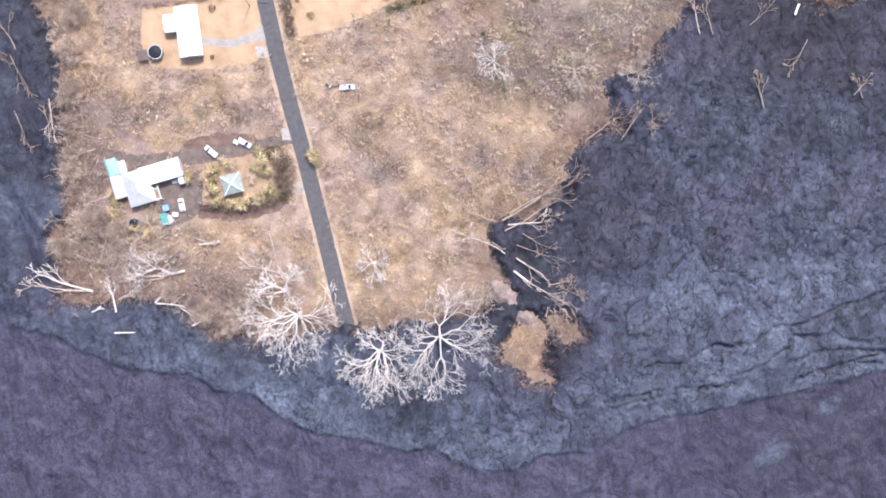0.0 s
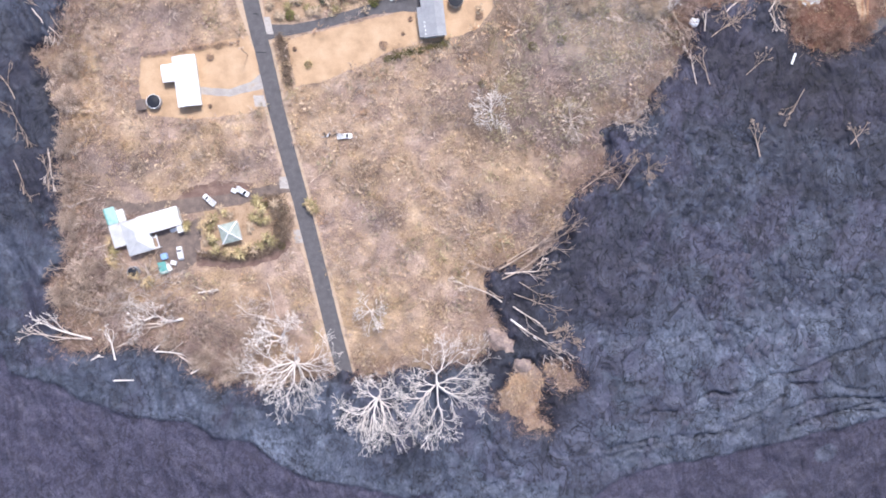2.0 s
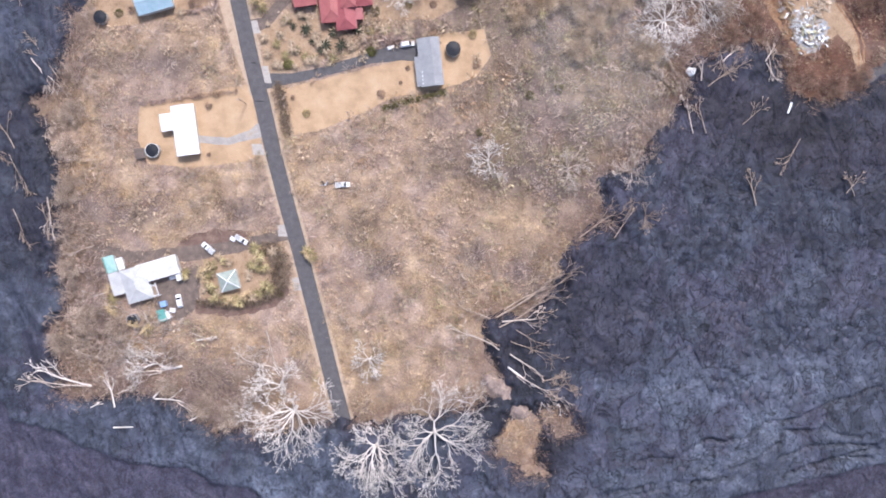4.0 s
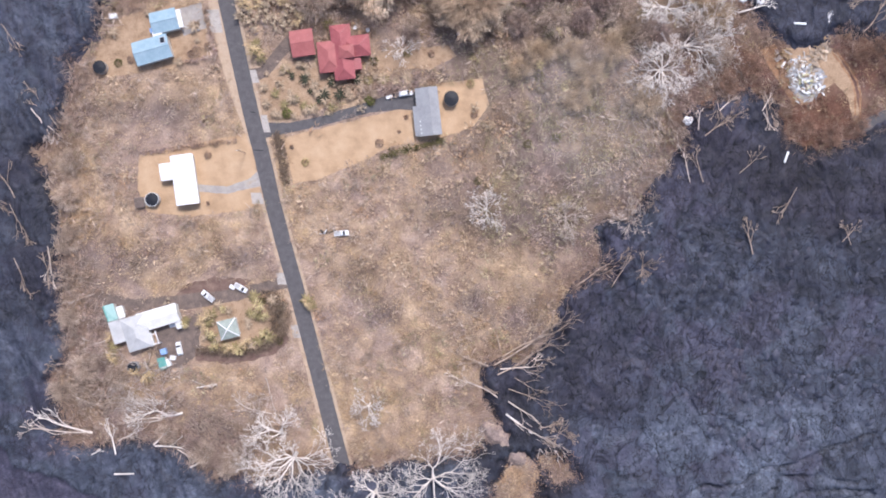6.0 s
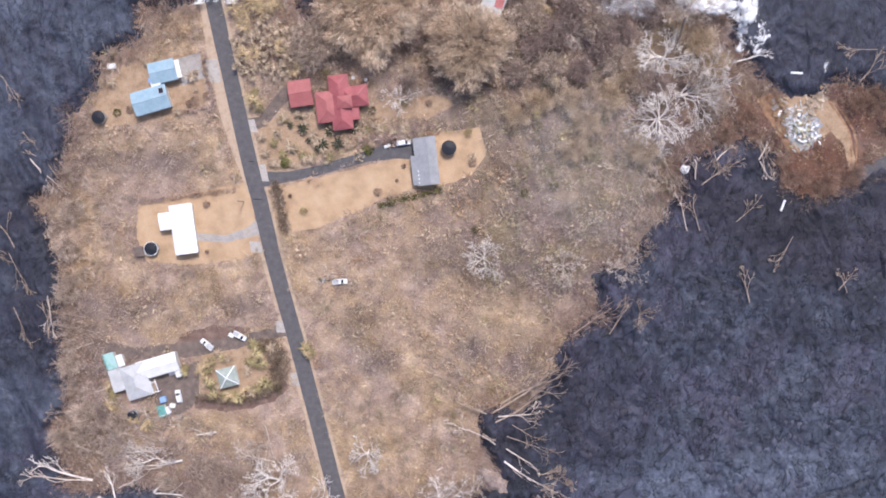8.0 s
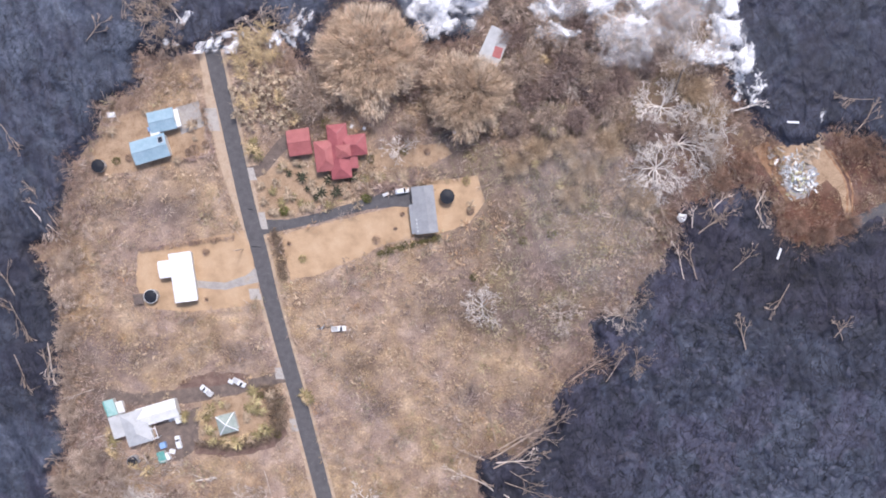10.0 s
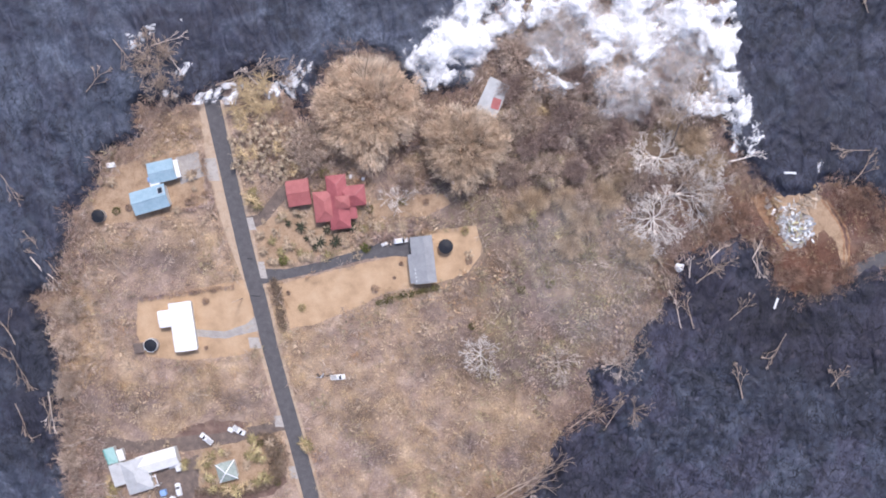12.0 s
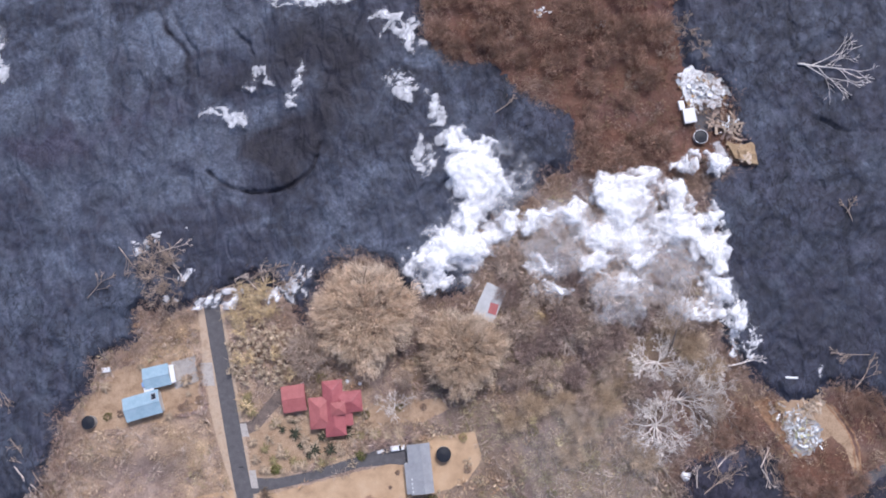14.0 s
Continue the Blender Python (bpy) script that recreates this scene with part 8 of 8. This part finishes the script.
    sheet("fallen_roof", [(92.5, 227), (94, 232.5), (100.5, 235.5), (106, 231), (108.5, 225), (107, 218.5), (100, 219.5), (94.5, 220.5)], 0.7, DEBRIS_WHITE, "broken white roof lying flat on lava", "debris", 0.9, "")
    sheet("floor_panel", [(108, 203.8), (117.5, 204), (118.5, 196), (110.5, 198.5)], 2.2, TANSHEET, "tan broken floor panel on lava", "debris", 0.5, "")
    s = thing("white_cabin", pose(94.8, 214.6, 0, rz=8), "small white cabin standing beside the ruin", "cabin")
    boxed("cabin_wall", 4.0, 5.0, 2.2, Matrix(), WALL, s)
    boxed("cabin_roof", 4.4, 5.4, 0.12, pose(0, 0, 2.2, 3), WHITE, s)
    s = thing("white_box", pose(92.4, 218.8, 0, rz=8), "white box beside the ruin", "box")
    boxed("case", 2.0, 3.4, 1.4, Matrix(), WHITE, s, 0.1)
    sheet("floor_slab", [(95.5, 219), (107, 219), (106.5, 209), (97.5, 209.5)], 0.06, ASPHALT, "bare dark floor slab of the ruin", "slab", 0.2)
    heap("debris", 42, 256, 10, 7, 4, 0.6, 14, [DEBRIS_WHITE, PLANK], "pale scattered debris in reddish scrub", 21, (1.8, 0.8))
    heap("debris", 65, 251, 60, 5, 3, 0.6, 10, [DEBRIS_WHITE, DULL_ROOF], "pale scattered debris in reddish scrub", 22, (1.8, 0.7))
    # utility pole
    p = thing("utility_pole", pose(-68.2, 77.5, 0, rz=12), "weathered wooden utility pole by the road", "pole")
    bm = bmesh.new()
    tube(bm, 0.17, 0.12, 9.5, sides=12)
    part("pole", bm, DEADWOOD, p)
    for z in (9.0, 8.2):
        boxed("crossarm", 2.2, 0.12, 0.14, pose(0, 0.16, z), DEADWOOD, p, 0.01)
    for z, q in ((9.14, -1), (9.14, 1), (9.14, -0.4), (9.14, 0.4)):
        bm = bmesh.new()
        tube(bm, 0.05, 0.03, 0.16, pose(q, 0.16, z), 8)
        part("insulator", bm, WHITE, p)
    for i, (x, y) in enumerate(((-15.6, 133.2), (-24.6, 119.6), (-29, 120.4), (7, 118))):
        s = thing("white_bucket", at(x, y, 30 * i, 1, 0.0), "white tub among withered trees", "tub", "white tubs")
        bm = bmesh.new()
        tube(bm, 0.55, 0.65, 0.9, sides=18)
        part("tub", bm, WHITE, s)


# ---------------------------------------------------------------- ash and smoke
def smoke(name, blobs, label, seed, levels=3, lift=1.5, rise=5.0, size=8.0, bite=0.6, most=0.95):
    """Billows as stacked lumpy shells; blobs are (x, y, radius along x, along y, strength)."""
    pad = 1.9
    x0, x1 = min(b[0] - pad * b[2] for b in blobs), max(b[0] + pad * b[2] for b in blobs)
    y0, y1 = min(b[1] - pad * b[3] for b in blobs), max(b[1] + pad * b[3] for b in blobs)
    xs, ys = np.arange(x0, x1, 0.5), np.arange(y0, y1, 0.5)
    x, y = np.meshgrid(xs, ys)
    t = thing(name, Matrix(), label, "smoke", "smoke", "stuff")
    for k in range(levels):
        wx = x + 10 * (fbm(x, y, 13, seed + 2 * k, 2) - 0.5) + 5 * (fbm(x, y, 4, seed + k) - 0.5)
        wy = y + 10 * (fbm(x, y, 13, seed + 2 * k + 1, 2) - 0.5) + 5 * (fbm(x, y, 4, seed + k + 3) - 0.5)
        base = np.zeros(x.shape)
        for bx, by, rx, ry, s in blobs:
            base = np.maximum(base, s * np.exp(-0.9 * (((wx - bx) / rx) ** 2 + ((wy - by) / ry) ** 2)))
        grain = fbm(wx, wy, size, seed + k, 6, 0.62)
        d = base + bite * 2.4 * (grain - 0.52) * smoothstep(0.0, 0.3, base) * (1.25 - 0.6 * np.clip(base, 0, 1))
        dens = smoothstep(0.2 + 0.08 * k, 0.72 + 0.08 * k, d) * smoothstep(0.05, 0.3, base) * most
        z = lift + k * rise * 0.4 + rise * np.clip(d, 0, 1.2) * 0.4 + 0.6 * (grain - 0.4)
        v, f, used = grid(xs, ys, np.maximum(z, 0.6), keep=dens > 0.01)
        if len(f):
            piece("billow", mesh("billow", v, f, SMOKE, smooth=True, thickness=dens.ravel()[used]), t)


def build_smoke():
    smoke("smoke_plume", [(17, 193, 8.5, 9, 1.35), (10, 203, 4, 5, 0.9), (25, 190, 5, 5, 0.7), (12, 167, 10, 7, 1.3), (2, 159, 8, 7, 0.95), (23, 171, 8, 5, 0.9), (15, 180, 5, 7, 0.85), (30, 176, 5, 3.5, 0.6)], "dense white smoke plume rising off the lava front", 2, size=6.0, bite=0.85)
    smoke("smoke_plume", [(66.5, 183, 8, 8, 1.5), (47, 177.5, 7, 4, 1.0), (36, 175, 6, 4.5, 0.9), (59, 171, 7, 6, 1.15), (70, 170, 8, 6, 1.1), (86, 183, 3.5, 6, 1.1), (88, 172, 6, 5.5, 1.15), (98, 175, 4, 4.5, 1.05), (95, 166, 5, 5, 1.1), (101, 162, 3, 6, 1.0), (57, 162, 6, 4, 0.9), (40, 162, 4.5, 3.5, 0.8), (41, 152, 5.5, 4, 0.75), (65, 153, 9, 5, 0.8), (77, 161, 5, 4, 0.75), (92, 143, 7, 4.5, 1.0), (100, 149.5, 3, 5, 1.25), (107.5, 140, 3, 4.5, 1.0), (75, 191, 5, 2.5, 0.75), (92, 196, 5, 3, 0.65), (103, 196, 2.5, 4, 0.95)], "drifting white smoke over scorched trees", 3, size=4.5, bite=1.0)
    for i, row in enumerate(([(2, 216, 2.6, 4, 1.0), (7.5, 205, 4, 3, 1.0), (-2, 200, 3, 5, 0.6)], [(-12, 230, 5, 3, 0.6), (-8, 224, 8, 2.5, 0.5)], [(-9, 246, 4, 4, 0.6), (-15, 252, 4, 4, 0.65), (-3, 243, 3, 2.5, 0.5)], [(-76, 216, 4, 1.8, 0.9), (-71, 214.5, 5, 2.0, 0.85)], [(-61, 232, 6, 1.6, 0.6), (-66, 228, 3, 2, 0.4)], [(-47, 231, 1.8, 5, 0.6), (-49.5, 224, 2, 3, 0.7)], [(-160, 238, 3.5, 10, 0.95)], [(-50, 262, 8, 4, 0.9), (-36, 261, 7, 3, 0.6)], [(103, 198, 2.4, 3.5, 0.8)], [(106, 133, 2, 5, 0.5)], [(136, 122, 1.2, 3, 0.45)])):
        smoke("smoke_wisp", row, "thin white smoke wisp over dark lava", 10 + i, 2, 2.8, 0.7, 3.2, 1.35, 0.62)
    smoke("thin_haze", [(58, 88, 22, 22, 1.0), (45, 102, 16, 14, 0.9)], "thin pale smoke haze over scrub", 30, 1, 14.0, 3.0, 22.0, 0.3, 0.045)
    smoke("smoke_veil", [(66, 172, 22, 14, 1.0), (86, 160, 14, 14, 1.0), (44, 164, 15, 13, 0.9), (101, 158, 5, 16, 0.7), (22, 186, 12, 14, 0.7), (70, 150, 18, 10, 0.8)], "thin veil of white smoke among scorched trees", 41, 1, 8.0, 3.0, 7.0, 1.25, 0.24)
    rim = [[(-51.5, 153.4, 3.4, 2.2, 0.9), (-47, 153.5, 2.2, 4, 0.9), (-43.5, 157, 1.8, 3, 0.8)], [(-73.5, 150.5, 4.5, 1.5, 0.95), (-79, 148.2, 2.6, 1.4, 0.8)], [(-104, 166, 2.4, 1.6, 0.7), (-97, 170, 1.6, 2, 0.5)], [(-87, 174.5, 2, 1.2, 0.6)], [(-86, 158, 2.2, 1.2, 0.7)], [(-56, 148, 3, 1.6, 0.6)], [(112, 134, 2, 5, 0.6), (105, 140, 2.5, 6, 0.8)], [(-90, 148.5, 2.4, 1.2, 0.7)]]
    for i, row in enumerate(rim):
        smoke("smoke_wisp", row, "white smoke wisp at the lava's edge", 50 + i, 2, 2.2, 0.7, 1.8, 1.5, 0.75)


build_ground()
build_lava()
build_slabs()
build_surfaces()
build_houses()
build_yard_things()
build_leafy_trees()
build_dead_trees()
build_slender_trunks()
build_garden_plants()
build_scrub()
build_mounds()
build_thickets()
build_brush()
build_fringe()
build_outcrop()
build_smoke()
